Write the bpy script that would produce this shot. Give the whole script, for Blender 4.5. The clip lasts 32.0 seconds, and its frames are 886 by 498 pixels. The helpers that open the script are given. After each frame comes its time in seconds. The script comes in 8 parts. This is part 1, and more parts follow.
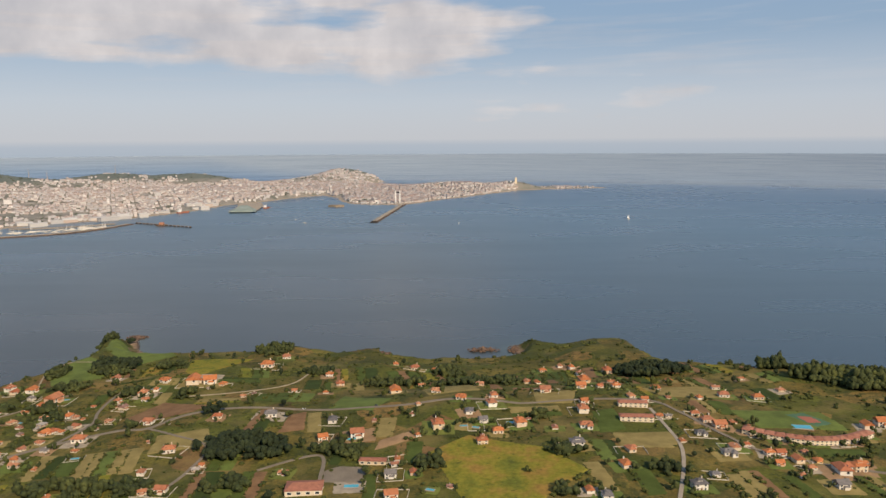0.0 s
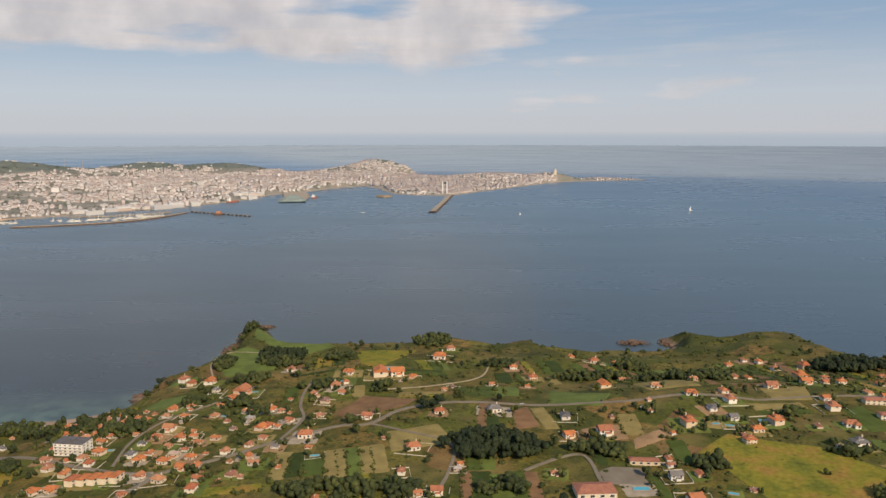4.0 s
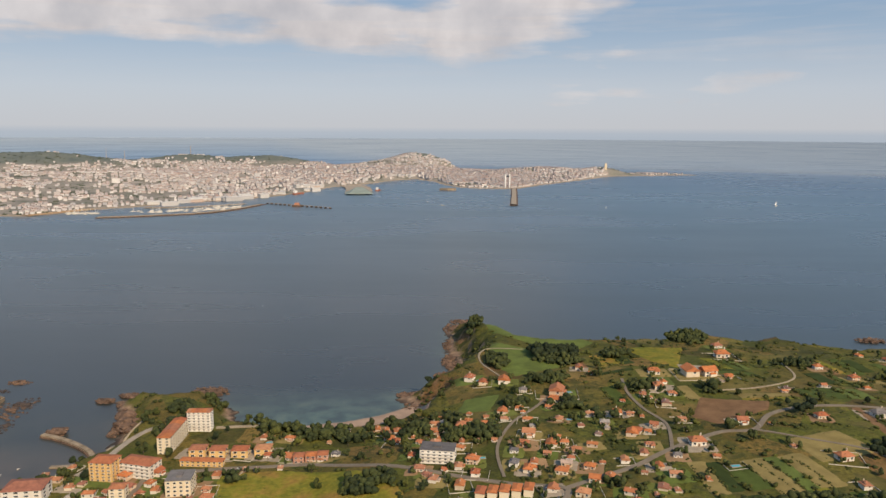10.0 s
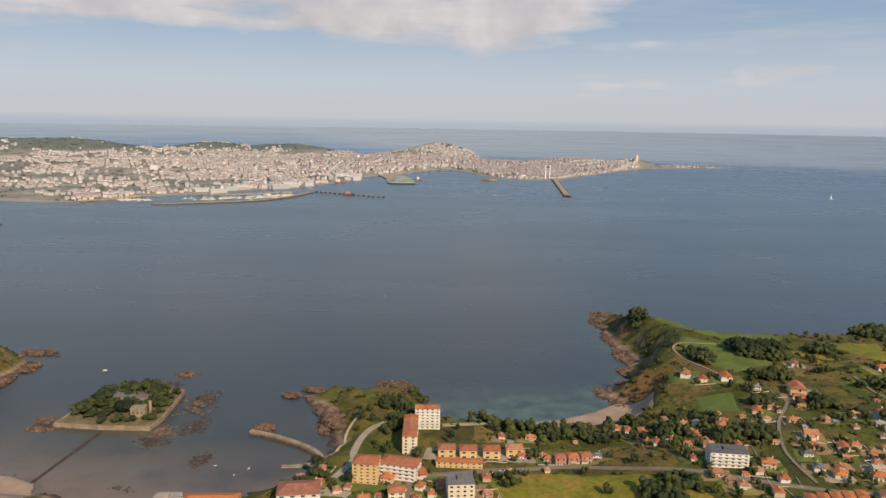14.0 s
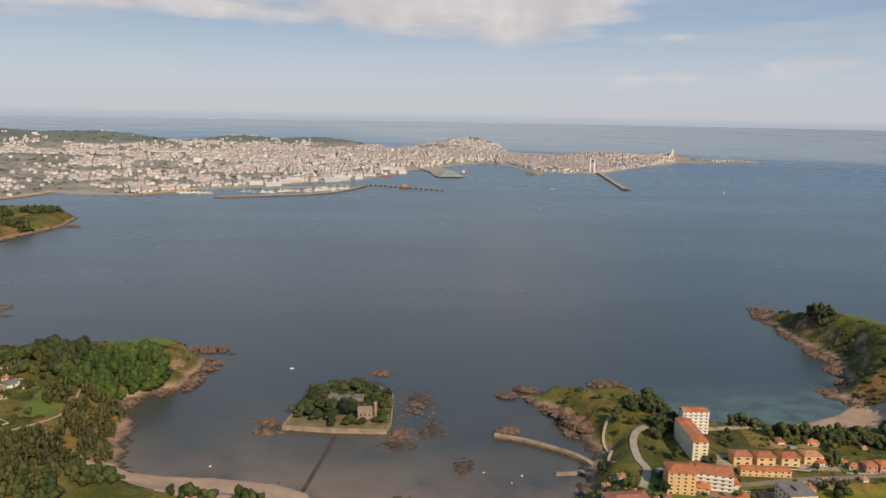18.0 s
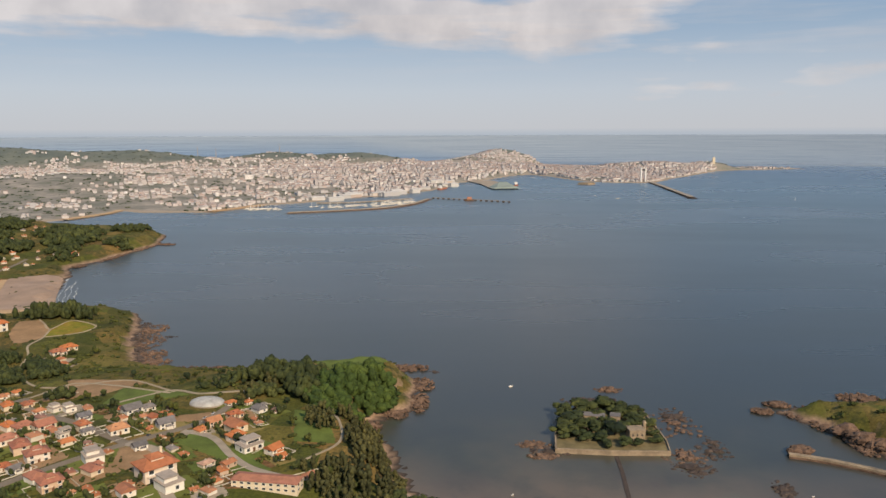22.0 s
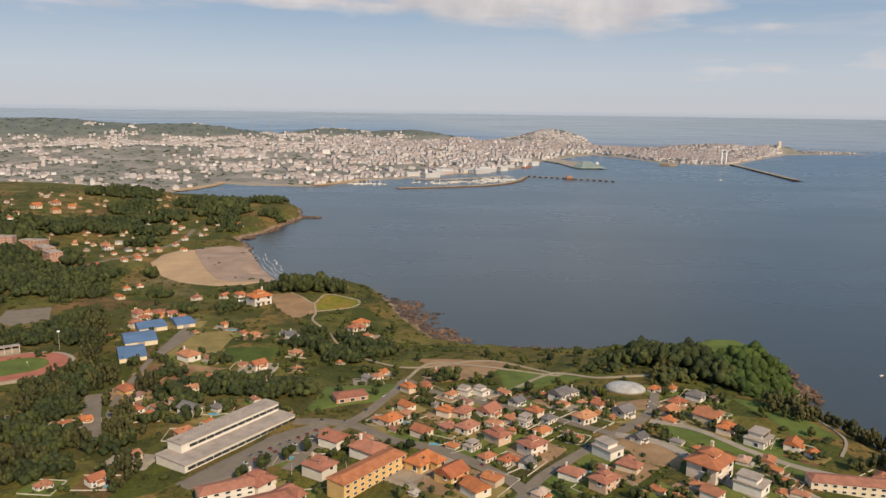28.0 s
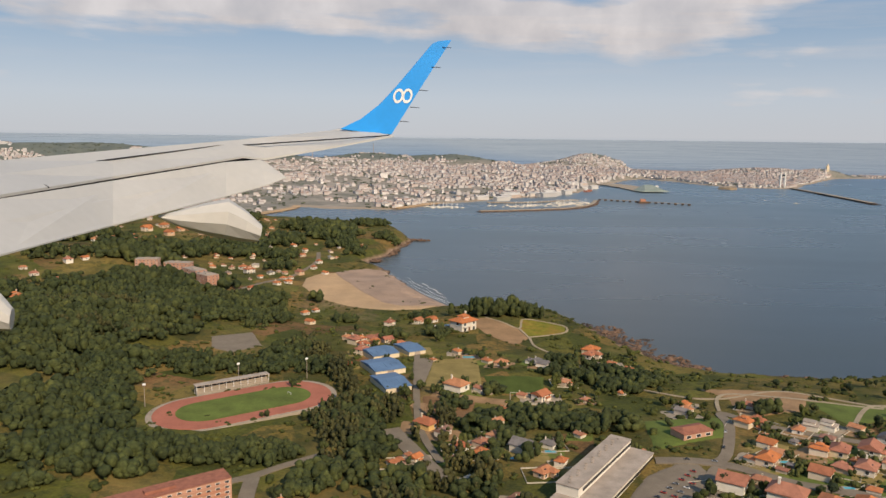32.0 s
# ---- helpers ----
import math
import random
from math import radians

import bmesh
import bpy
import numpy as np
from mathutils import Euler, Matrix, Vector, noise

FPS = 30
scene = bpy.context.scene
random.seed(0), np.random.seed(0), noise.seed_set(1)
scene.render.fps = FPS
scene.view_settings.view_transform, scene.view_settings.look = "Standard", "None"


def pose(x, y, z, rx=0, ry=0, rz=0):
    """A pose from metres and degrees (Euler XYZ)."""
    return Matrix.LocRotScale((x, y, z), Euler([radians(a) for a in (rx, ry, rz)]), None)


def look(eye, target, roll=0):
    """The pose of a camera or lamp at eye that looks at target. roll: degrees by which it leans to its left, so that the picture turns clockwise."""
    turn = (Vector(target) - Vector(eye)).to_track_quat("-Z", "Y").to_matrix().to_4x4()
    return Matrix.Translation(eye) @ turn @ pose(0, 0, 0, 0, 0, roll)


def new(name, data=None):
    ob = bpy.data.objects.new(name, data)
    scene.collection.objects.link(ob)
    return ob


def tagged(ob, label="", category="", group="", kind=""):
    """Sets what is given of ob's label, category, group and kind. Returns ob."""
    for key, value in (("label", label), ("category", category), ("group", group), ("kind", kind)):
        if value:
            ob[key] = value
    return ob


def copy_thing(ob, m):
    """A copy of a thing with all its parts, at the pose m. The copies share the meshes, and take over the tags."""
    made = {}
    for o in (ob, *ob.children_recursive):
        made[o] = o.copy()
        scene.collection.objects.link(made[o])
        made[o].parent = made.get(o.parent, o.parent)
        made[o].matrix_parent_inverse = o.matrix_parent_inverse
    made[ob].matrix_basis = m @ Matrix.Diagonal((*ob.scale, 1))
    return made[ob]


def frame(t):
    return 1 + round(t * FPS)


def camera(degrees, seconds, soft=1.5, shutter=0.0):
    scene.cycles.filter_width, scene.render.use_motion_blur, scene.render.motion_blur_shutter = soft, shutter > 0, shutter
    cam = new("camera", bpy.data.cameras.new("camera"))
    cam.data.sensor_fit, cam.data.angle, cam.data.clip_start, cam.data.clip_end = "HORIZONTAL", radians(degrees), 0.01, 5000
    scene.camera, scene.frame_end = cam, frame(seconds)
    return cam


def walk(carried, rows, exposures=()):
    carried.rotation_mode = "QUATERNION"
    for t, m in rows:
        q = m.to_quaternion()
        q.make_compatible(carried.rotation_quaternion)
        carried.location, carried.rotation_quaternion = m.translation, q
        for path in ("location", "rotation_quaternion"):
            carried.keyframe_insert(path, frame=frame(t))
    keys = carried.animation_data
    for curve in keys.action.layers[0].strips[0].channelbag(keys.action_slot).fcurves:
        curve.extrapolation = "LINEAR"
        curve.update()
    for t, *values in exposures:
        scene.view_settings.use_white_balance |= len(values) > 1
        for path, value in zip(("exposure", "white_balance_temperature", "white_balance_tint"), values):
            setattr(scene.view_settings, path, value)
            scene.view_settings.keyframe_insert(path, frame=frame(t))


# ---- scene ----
cam = camera(61.3, 32.0)
PATH = [
    (0, (1.607, 1.165, 226.847), (1.593, 3.145, 226.565), -0.4),
    (0.5, (-17.195, 4.854, 225.771), (-17.216, 6.833, 225.486), -0.3),
    (1, (-36.004, 8.534, 224.692), (-36.03, 10.513, 224.404), -0.3),
    (1.5, (-54.82, 12.207, 223.609), (-54.852, 14.185, 223.317), -0.3),
    (2, (-73.643, 15.872, 222.523), (-73.677, 17.849, 222.226), -0.4),
    (2.5, (-92.474, 19.528, 221.433), (-92.511, 21.505, 221.129), -0.3),
    (3, (-111.312, 23.177, 220.339), (-111.35, 25.153, 220.033), -0.3),
    (3.5, (-130.158, 26.818, 219.241), (-130.193, 28.794, 218.936), -0.2),
    (5.5, (-205.612, 41.301, 214.814), (-205.641, 43.28, 214.524), 0.1),
    (6, (-224.494, 44.902, 213.699), (-224.529, 46.88, 213.406), 0.2),
    (6.5, (-243.384, 48.495, 212.579), (-243.418, 50.473, 212.286), 0.2),
    (7, (-262.28, 52.08, 211.456), (-262.309, 54.058, 211.165), 0.3),
    (7.5, (-281.184, 55.657, 210.329), (-281.213, 57.636, 210.04), 0.3),
    (8, (-300.095, 59.226, 209.198), (-300.128, 61.204, 208.908), 0.4),
    (8.5, (-319.014, 62.787, 208.064), (-319.045, 64.763, 207.76), 0.4),
    (9, (-337.94, 66.34, 206.926), (-337.968, 68.315, 206.615), 0.4),
    (9.5, (-356.873, 69.885, 205.785), (-356.903, 71.86, 205.474), 0.4),
    (10, (-375.814, 73.422, 204.64), (-375.845, 75.397, 204.328), 0.3),
    (10.5, (-394.761, 76.951, 203.491), (-394.797, 78.924, 203.169), 0.2),
    (11, (-413.716, 80.472, 202.338), (-413.753, 82.443, 202.0), 0.3),
    (11.5, (-432.679, 83.985, 201.182), (-432.714, 85.953, 200.83), 0.3),
    (12, (-451.649, 87.49, 200.022), (-451.682, 89.456, 199.658), 0.3),
    (12.5, (-470.626, 90.987, 198.859), (-470.661, 92.955, 198.502), 0.3),
    (13, (-489.61, 94.476, 197.692), (-489.639, 96.446, 197.344), 0.5),
    (13.5, (-508.602, 97.957, 196.521), (-508.628, 99.928, 196.182), 0.9),
    (14, (-527.601, 101.431, 195.347), (-527.622, 103.403, 195.013), 0.9),
    (14.5, (-546.607, 104.896, 194.168), (-546.625, 106.868, 193.834), 1.1),
    (15, (-565.621, 108.353, 192.987), (-565.643, 110.324, 192.65), 1.1),
    (15.5, (-584.642, 111.802, 191.801), (-584.666, 113.773, 191.463), 1.1),
    (17.5, (-660.798, 125.519, 187.023), (-660.825, 127.488, 186.672), 1.0),
    (18, (-679.856, 128.929, 185.819), (-679.877, 130.898, 185.472), 1.0),
    (18.5, (-698.921, 132.33, 184.611), (-698.935, 134.302, 184.277), 0.7),
    (19, (-717.993, 135.723, 183.4), (-718.007, 137.695, 183.066), 0.8),
    (19.5, (-737.072, 139.109, 182.186), (-737.084, 141.081, 181.852), 0.5),
    (20, (-756.159, 142.486, 180.967), (-756.172, 144.459, 180.639), 0.0),
    (20.5, (-775.253, 145.856, 179.745), (-775.274, 147.829, 179.422), -0.1),
    (21, (-794.354, 149.217, 178.519), (-794.381, 151.191, 178.198), -0.2),
    (21.5, (-813.463, 152.571, 177.29), (-813.495, 154.545, 176.973), -0.2),
    (22, (-832.579, 155.916, 176.057), (-832.62, 157.892, 175.748), -0.2),
    (22.5, (-851.702, 159.254, 174.82), (-851.749, 161.23, 174.52), -0.3),
    (23, (-870.833, 162.583, 173.58), (-870.883, 164.561, 173.289), -0.2),
    (23.5, (-889.971, 165.905, 172.335), (-890.024, 167.882, 172.043), -0.3),
    (24, (-909.116, 169.218, 171.088), (-909.177, 171.195, 170.793), -0.3),
    (24.5, (-928.268, 172.524, 169.836), (-928.335, 174.499, 169.532), -0.4),
    (25, (-947.428, 175.821, 168.581), (-947.498, 177.795, 168.267), -0.4),
    (25.5, (-966.595, 179.111, 167.322), (-966.666, 181.083, 166.995), -0.4),
    (27.5, (-1043.337, 192.19, 162.251), (-1043.406, 194.158, 161.903), 0.3),
    (28, (-1062.541, 195.439, 160.974), (-1062.6, 197.406, 160.616), 0.8),
    (28.5, (-1081.752, 198.681, 159.693), (-1081.791, 200.649, 159.337), 1.4),
    (29, (-1100.97, 201.915, 158.409), (-1101.019, 203.884, 158.062), 0.9),
    (29.5, (-1120.196, 205.141, 157.121), (-1120.255, 207.113, 156.793), 1.0),
    (30, (-1139.429, 208.358, 155.829), (-1139.499, 210.33, 155.503), 1.0),
    (30.5, (-1158.669, 211.568, 154.534), (-1158.745, 213.541, 154.212), 0.8),
    (31, (-1177.917, 214.77, 153.235), (-1177.994, 216.744, 152.921), 0.8),
    (31.5, (-1197.172, 217.964, 151.932), (-1197.257, 219.939, 151.625), 0.7),
    (32, (-1216.434, 221.15, 150.625), (-1216.519, 223.127, 150.334), 0.7),
]
walk(cam, [(t, look(eye, target, roll)) for t, eye, target, roll in PATH])

# ---- daylight ----
SUN_TURN, SUN_HEIGHT = radians(150), radians(36)
SUN_WAY = Vector((math.sin(SUN_TURN) * math.cos(SUN_HEIGHT), math.cos(SUN_TURN) * math.cos(SUN_HEIGHT), math.sin(SUN_HEIGHT)))
scene.view_settings.exposure = 0.36


def build_world():
    world = bpy.data.worlds.new("sky")
    scene.world = world
    world.use_nodes = True
    nt = world.node_tree
    nt.nodes.clear()
    out = nt.nodes.new("ShaderNodeOutputWorld")
    bg = nt.nodes.new("ShaderNodeBackground")
    sky = nt.nodes.new("ShaderNodeTexSky")
    sky.sky_type, sky.sun_disc = "NISHITA", False
    sky.sun_elevation, sky.sun_rotation = SUN_HEIGHT, SUN_TURN
    sky.air_density, sky.dust_density, sky.ozone_density, sky.altitude = 1.0, 2.2, 2.0, 200
    co = nt.nodes.new("ShaderNodeTexCoord")
    sep = nt.nodes.new("ShaderNodeSeparateXYZ")
    ramp = nt.nodes.new("ShaderNodeValToRGB")
    mul = nt.nodes.new("ShaderNodeMapRange")
    mix = nt.nodes.new("ShaderNodeMix")
    mix.data_type = "RGBA"
    nt.links.new(co.outputs["Generated"], sep.inputs[0])
    nt.links.new(sep.outputs["Z"], mul.inputs["Value"])
    mul.inputs["From Min"].default_value, mul.inputs["From Max"].default_value = -0.03, 0.30
    nt.links.new(mul.outputs["Result"], ramp.inputs[0])
    # the hazy air low over the sea
    e = ramp.color_ramp.elements
    e[0].position, e[0].color = 0.0, (3.2, 3.8, 4.5, 1)
    e[1].position, e[1].color = 1.0, (1.6, 2.65, 4.1, 1)
    for p, c in ((0.082, (3.8, 4.2, 4.8, 1)), (0.105, (4.7, 4.8, 5.1, 1)), (0.25, (4.15, 4.5, 5.1, 1)), (0.5, (2.3, 3.12, 4.2, 1))):
        k = e.new(p)
        k.color = c
    nt.links.new(sky.outputs[0], mix.inputs[6])
    nt.links.new(ramp.outputs[0], mix.inputs[7])
    mix.inputs[0].default_value = 0.85
    nt.links.new(mix.outputs[2], bg.inputs[0])
    bg.inputs[1].default_value = 0.1
    nt.links.new(bg.outputs[0], out.inputs[0])


build_world()
sun_data = bpy.data.lights.new("sun", "SUN")
sun_data.energy, sun_data.angle, sun_data.color = 4.0, radians(0.6), (1.0, 0.81, 0.585)
sun = new("sun", sun_data)
sun.matrix_world = look((0, 0, 900), Vector((0, 0, 900)) - SUN_WAY)

# ---- materials ----
class Nodes:
    """Short ways to set up a node material."""

    def __init__(self, name):
        self.mat = bpy.data.materials.new(name)
        self.mat.use_nodes = True
        self.nt = self.mat.node_tree
        self.bsdf = self.nt.nodes["Principled BSDF"]
        self.out = self.nt.nodes["Material Output"]

    def add(self, kind, **inputs):
        n = self.nt.nodes.new("ShaderNode" + kind)
        for k, v in inputs.items():
            n.inputs[k.replace("_", " ")].default_value = v
        return n

    def link(self, a, b):
        self.nt.links.new(a, b)

    def place(self, scale=1.0):
        g = self.add("NewGeometry")
        if scale == 1.0:
            return g.outputs["Position"]
        v = self.add("VectorMath")
        v.operation = "SCALE"
        v.inputs["Scale"].default_value = scale
        self.link(g.outputs["Position"], v.inputs[0])
        return v.outputs[0]

    def noise(self, size, detail=4.0, rough=0.6):
        n = self.add("TexNoise", Scale=1.0 / size, Detail=detail, Roughness=rough)
        self.link(self.place(), n.inputs["Vector"])
        return n.outputs["Fac"]

    def ramp(self, fac, *stops):
        r = self.add("ValToRGB")
        e = r.color_ramp.elements
        e[0].position, e[0].color = stops[0][0], (*stops[0][1], 1)
        e[1].position, e[1].color = stops[-1][0], (*stops[-1][1], 1)
        for p, c in stops[1:-1]:
            e.new(p).color = (*c, 1)
        self.link(fac, r.inputs[0])
        return r.outputs[0]

    def mix(self, fac, a, b, way="MIX"):
        m = self.add("Mix")
        m.data_type, m.blend_type = "RGBA", way
        for sock, v in ((m.inputs[0], fac), (m.inputs[6], a), (m.inputs[7], b)):
            if isinstance(v, (int, float)):
                sock.default_value = v
            elif isinstance(v, tuple):
                sock.default_value = (*v, 1)
            else:
                self.link(v, sock)
        return m.outputs[2]

    def range(self, value, a, b, c=0.0, d=1.0):
        m = self.add("MapRange")
        for k, v in zip(("From Min", "From Max", "To Min", "To Max"), (a, b, c, d)):
            m.inputs[k].default_value = v
        self.link(value, m.inputs["Value"])
        return m.outputs["Result"]

    def math(self, op, a, b=0.0):
        m = self.add("Math")
        m.operation = op
        for s, v in zip(m.inputs, (a, b)):
            if isinstance(v, (int, float)):
                s.default_value = v
            else:
                self.link(v, s)
        return m.outputs[0]

    def split(self, vec):
        s = self.add("SeparateXYZ")
        self.link(vec, s.inputs[0])
        return s.outputs

    def random(self):
        return self.add("ObjectInfo").outputs["Random"]

    def island(self):
        return self.add("NewGeometry").outputs["Random Per Island"]

    def bump(self, height, strength=0.4, distance=0.1):
        b = self.add("Bump", Strength=strength, Distance=distance)
        self.link(height, b.inputs["Height"])
        self.link(b.outputs[0], self.bsdf.inputs["Normal"])

    def done(self, color, rough=0.8, metal=0.0, spec=0.3):
        if isinstance(color, tuple):
            self.bsdf.inputs["Base Color"].default_value = (*color, 1)
        else:
            self.link(color, self.bsdf.inputs["Base Color"])
        if isinstance(rough, (int, float)):
            self.bsdf.inputs["Roughness"].default_value = rough
        else:
            self.link(rough, self.bsdf.inputs["Roughness"])
        self.bsdf.inputs["Metallic"].default_value = metal
        self.bsdf.inputs["Specular IOR Level"].default_value = spec
        return self.mat


def tone(c, k):
    return tuple(min(1.0, v * k) for v in c)


def mottled(name, color, size, spread=0.25, rough=0.85, fine=0.6, per=None, bump=0.0, spec=0.25):
    """A colour with large stains, fine grain and, with per, a shift from piece to piece."""
    n = Nodes(name)
    big = n.ramp(n.noise(size, 5), (0.3, tone(color, 1 - spread)), (0.7, tone(color, 1 + spread)))
    grain = n.ramp(n.noise(size * 0.08, 3), (0.3, (1 - 0.35 * fine,) * 3), (0.7, (1.0,) * 3))
    c = n.mix(1.0, big, grain, "MULTIPLY")
    if per:
        which = n.random() if per[0] == "object" else n.island()
        c = n.mix(per[1], c, n.ramp(which, *per[2]), per[3] if len(per) > 3 else "MIX")
    if bump:
        n.bump(n.noise(size * 0.1, 4), 0.6, bump)
    return n.done(c, rough, 0, spec)


def land_material():
    n = Nodes("meadow_and_fields")
    pos = n.split(n.place())
    cell = n.add("TexVoronoi", Scale=1 / 27, Randomness=0.85)
    cell.voronoi_dimensions = "2D"
    warp = n.add("VectorMath")
    warp.operation = "MULTIPLY_ADD"
    warp.inputs[1].default_value = (9, 9, 0)
    big = n.add("TexNoise", Scale=1 / 60, Detail=2)
    n.link(n.place(), big.inputs["Vector"])
    n.link(big.outputs["Color"], warp.inputs[0])
    n.link(n.place(), warp.inputs[2])
    n.link(warp.outputs[0], cell.inputs["Vector"])
    hue = n.split(cell.outputs["Color"])[0]
    plots = n.ramp(hue, (0.0, (0.058, 0.072, 0.018)), (0.22, (0.098, 0.112, 0.024)), (0.4, (0.150, 0.118, 0.036)),
                   (0.55, (0.066, 0.080, 0.020)), (0.72, (0.205, 0.140, 0.052)), (0.85, (0.105, 0.118, 0.024)), (0.94, (0.062, 0.066, 0.02)), (1.0, (0.21, 0.12, 0.062)))
    tuft = n.ramp(n.noise(14, 6, 0.65), (0.3, (0.62, 0.6, 0.56)), (0.7, (1.4, 1.27, 1.12)))
    c = n.mix(1.0, plots, tuft, "MULTIPLY")
    grain = n.ramp(n.noise(1.6, 5, 0.7), (0.3, (0.55, 0.55, 0.55)), (0.7, (1.3, 1.27, 1.2)))
    c = n.mix(1.0, c, grain, "MULTIPLY")
    brush = n.range(n.math("ADD", n.noise(7, 6, 0.7), n.math("MULTIPLY", n.noise(55, 3), 0.35)), 0.66, 0.76)
    c = n.mix(n.math("MULTIPLY", brush, 0.8), c, n.ramp(n.noise(1.2, 3), (0.3, (0.022, 0.028, 0.010)), (0.7, (0.062, 0.066, 0.020))))
    dry = n.range(n.noise(45, 4), 0.52, 0.72)
    c = n.mix(n.math("MULTIPLY", dry, 0.65), c, (0.205, 0.150, 0.055))
    # bare rock where the ground is steep, at the water's edge
    geo = n.add("NewGeometry")
    steep = n.range(n.split(geo.outputs["True Normal"])[2], 0.66, 0.46)
    rock = n.ramp(n.noise(5, 8, 0.7), (0.25, (0.09, 0.06, 0.045)), (0.5, (0.25, 0.165, 0.11)), (0.75, (0.40, 0.29, 0.20)))
    low = n.range(n.math("ADD", pos[2], n.math("MULTIPLY", n.noise(12, 4), 3.0)), 6.0, 3.2)
    wet = n.range(pos[2], 1.6, 0.2)
    rock = n.mix(wet, rock, (0.055, 0.042, 0.035))
    c = n.mix(n.math("MAXIMUM", n.math("MULTIPLY", steep, n.range(n.noise(9, 3), 0.3, 0.5)), low), c, rock)
    n.bump(n.noise(3, 6), 1.0, 0.8)
    return n.done(c, 0.95, 0, 0.15)


def sea_material():
    """Water from dark green-brown over the weedy shore rocks to open blue, with far haze put into the colour."""
    n = Nodes("sea_water")
    shallow = n.add("Attribute")
    shallow.attribute_name = "shallow"
    p = n.split(n.place())
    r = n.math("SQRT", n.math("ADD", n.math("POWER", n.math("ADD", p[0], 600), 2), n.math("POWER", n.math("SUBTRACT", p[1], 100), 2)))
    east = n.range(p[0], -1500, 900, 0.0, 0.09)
    # paler with distance: haze and reflected sky are put into the base colour
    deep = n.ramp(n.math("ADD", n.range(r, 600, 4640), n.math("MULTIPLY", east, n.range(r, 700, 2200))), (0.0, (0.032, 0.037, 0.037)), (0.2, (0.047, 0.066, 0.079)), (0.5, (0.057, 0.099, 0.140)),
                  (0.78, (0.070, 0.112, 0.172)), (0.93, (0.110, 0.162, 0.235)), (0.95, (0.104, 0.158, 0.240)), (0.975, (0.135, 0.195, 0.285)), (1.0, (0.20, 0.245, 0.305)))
    # wind streaks: their sheen is put into the colour as well as the roughness
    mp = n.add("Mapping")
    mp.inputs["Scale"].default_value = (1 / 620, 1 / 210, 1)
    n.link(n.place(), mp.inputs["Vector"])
    wind_sheen = n.add("TexNoise", Scale=1.0, Detail=5, Roughness=0.55)
    n.link(mp.outputs[0], wind_sheen.inputs["Vector"])
    deep = n.mix(1.0, deep, n.ramp(wind_sheen.outputs["Fac"], (0.32, (0.84, 0.86, 0.88)), (0.5, (1.0, 1.0, 1.0)), (0.7, (1.22, 1.2, 1.14))), "MULTIPLY")
    bed = n.ramp(n.noise(48, 5, 0.6), (0.36, (0.034, 0.033, 0.024)), (0.5, (0.060, 0.058, 0.038)), (0.62, (0.092, 0.074, 0.046)), (0.7, (0.078, 0.105, 0.062)))
    weed = n.ramp(n.noise(16, 5, 0.6), (0.38, (0.040, 0.056, 0.050)), (0.5, (0.066, 0.100, 0.082)), (0.7, (0.115, 0.150, 0.112)))
    bed = n.mix(n.range(p[0], -580, -520), bed, weed)
    sand = n.ramp(n.noise(30, 5, 0.6), (0.36, (0.075, 0.060, 0.042)), (0.5, (0.150, 0.105, 0.070)), (0.66, (0.190, 0.130, 0.088)))
    bay = n.math("MULTIPLY", n.range(n.math("ADD", p[1], n.math("MULTIPLY", n.noise(60, 3), 60)), 575, 505), n.math("LESS_THAN", p[0], -600))
    bed = n.mix(bay, bed, sand)
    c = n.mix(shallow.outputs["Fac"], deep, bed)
    return n.done(c, n.range(wind_sheen.outputs["Fac"], 0.3, 0.7, 0.24, 0.33), 0, 0.5)


M_LAND = land_material()
M_SEA = sea_material()

# ---- plan of the land, metres ----
NEAR_EAST = [
    (1500, -700), (1200, 300), (740, 540), (470, 600), (370, 640), (335, 650), (290, 660), (250, 684), (221, 696), (210, 754),
    (200, 785), (165, 795), (122, 791), (94, 819), (74, 815), (74, 787), (67, 759), (46, 747), (28, 749), (-18, 740),
    (-53, 748), (-61, 780), (-85, 775), (-112, 758), (-161, 765), (-202, 745), (-224, 738), (-262, 733), (-298, 735),
    (-318, 771), (-340, 800), (-368, 855), (-381, 817), (-382, 760), (-371, 705), (-384, 677), (-392, 650), (-418, 627),
]
NEAR_BAY = [
    (-402, 600), (-414, 574), (-440, 558), (-489, 556), (-528, 570), (-546, 605), (-560, 625), (-585, 616), (-611, 619),
    (-628, 613), (-612, 581), (-600, 548), (-595, 528), (-604, 505), (-612, 480), (-640, 455), (-700, 448), (-763, 466),
    (-807, 474), (-845, 480), (-853, 495), (-862, 525), (-875, 560), (-892, 582), (-882, 597), (-862, 616), (-860, 640),
    (-862, 668), (-880, 695), (-905, 690), (-925, 684), (-960, 681), (-1015, 684), (-1060, 694), (-1083, 710),
]
NEAR_WEST = [
    (-1092, 735), (-1110, 770), (-1125, 820), (-1145, 860), (-1175, 880), (-1241, 876), (-1269, 914), (-1312, 1050),
    (-1348, 1117), (-1330, 1165), (-1320, 1241), (-1310, 1320), (-1340, 1430), (-1375, 1465), (-1450, 1488), (-1550, 1500),
    (-1700, 1560), (-1900, 1640), (-3400, 1700), (-3400, -700),
]
NEAR = NEAR_EAST + NEAR_BAY + NEAR_WEST
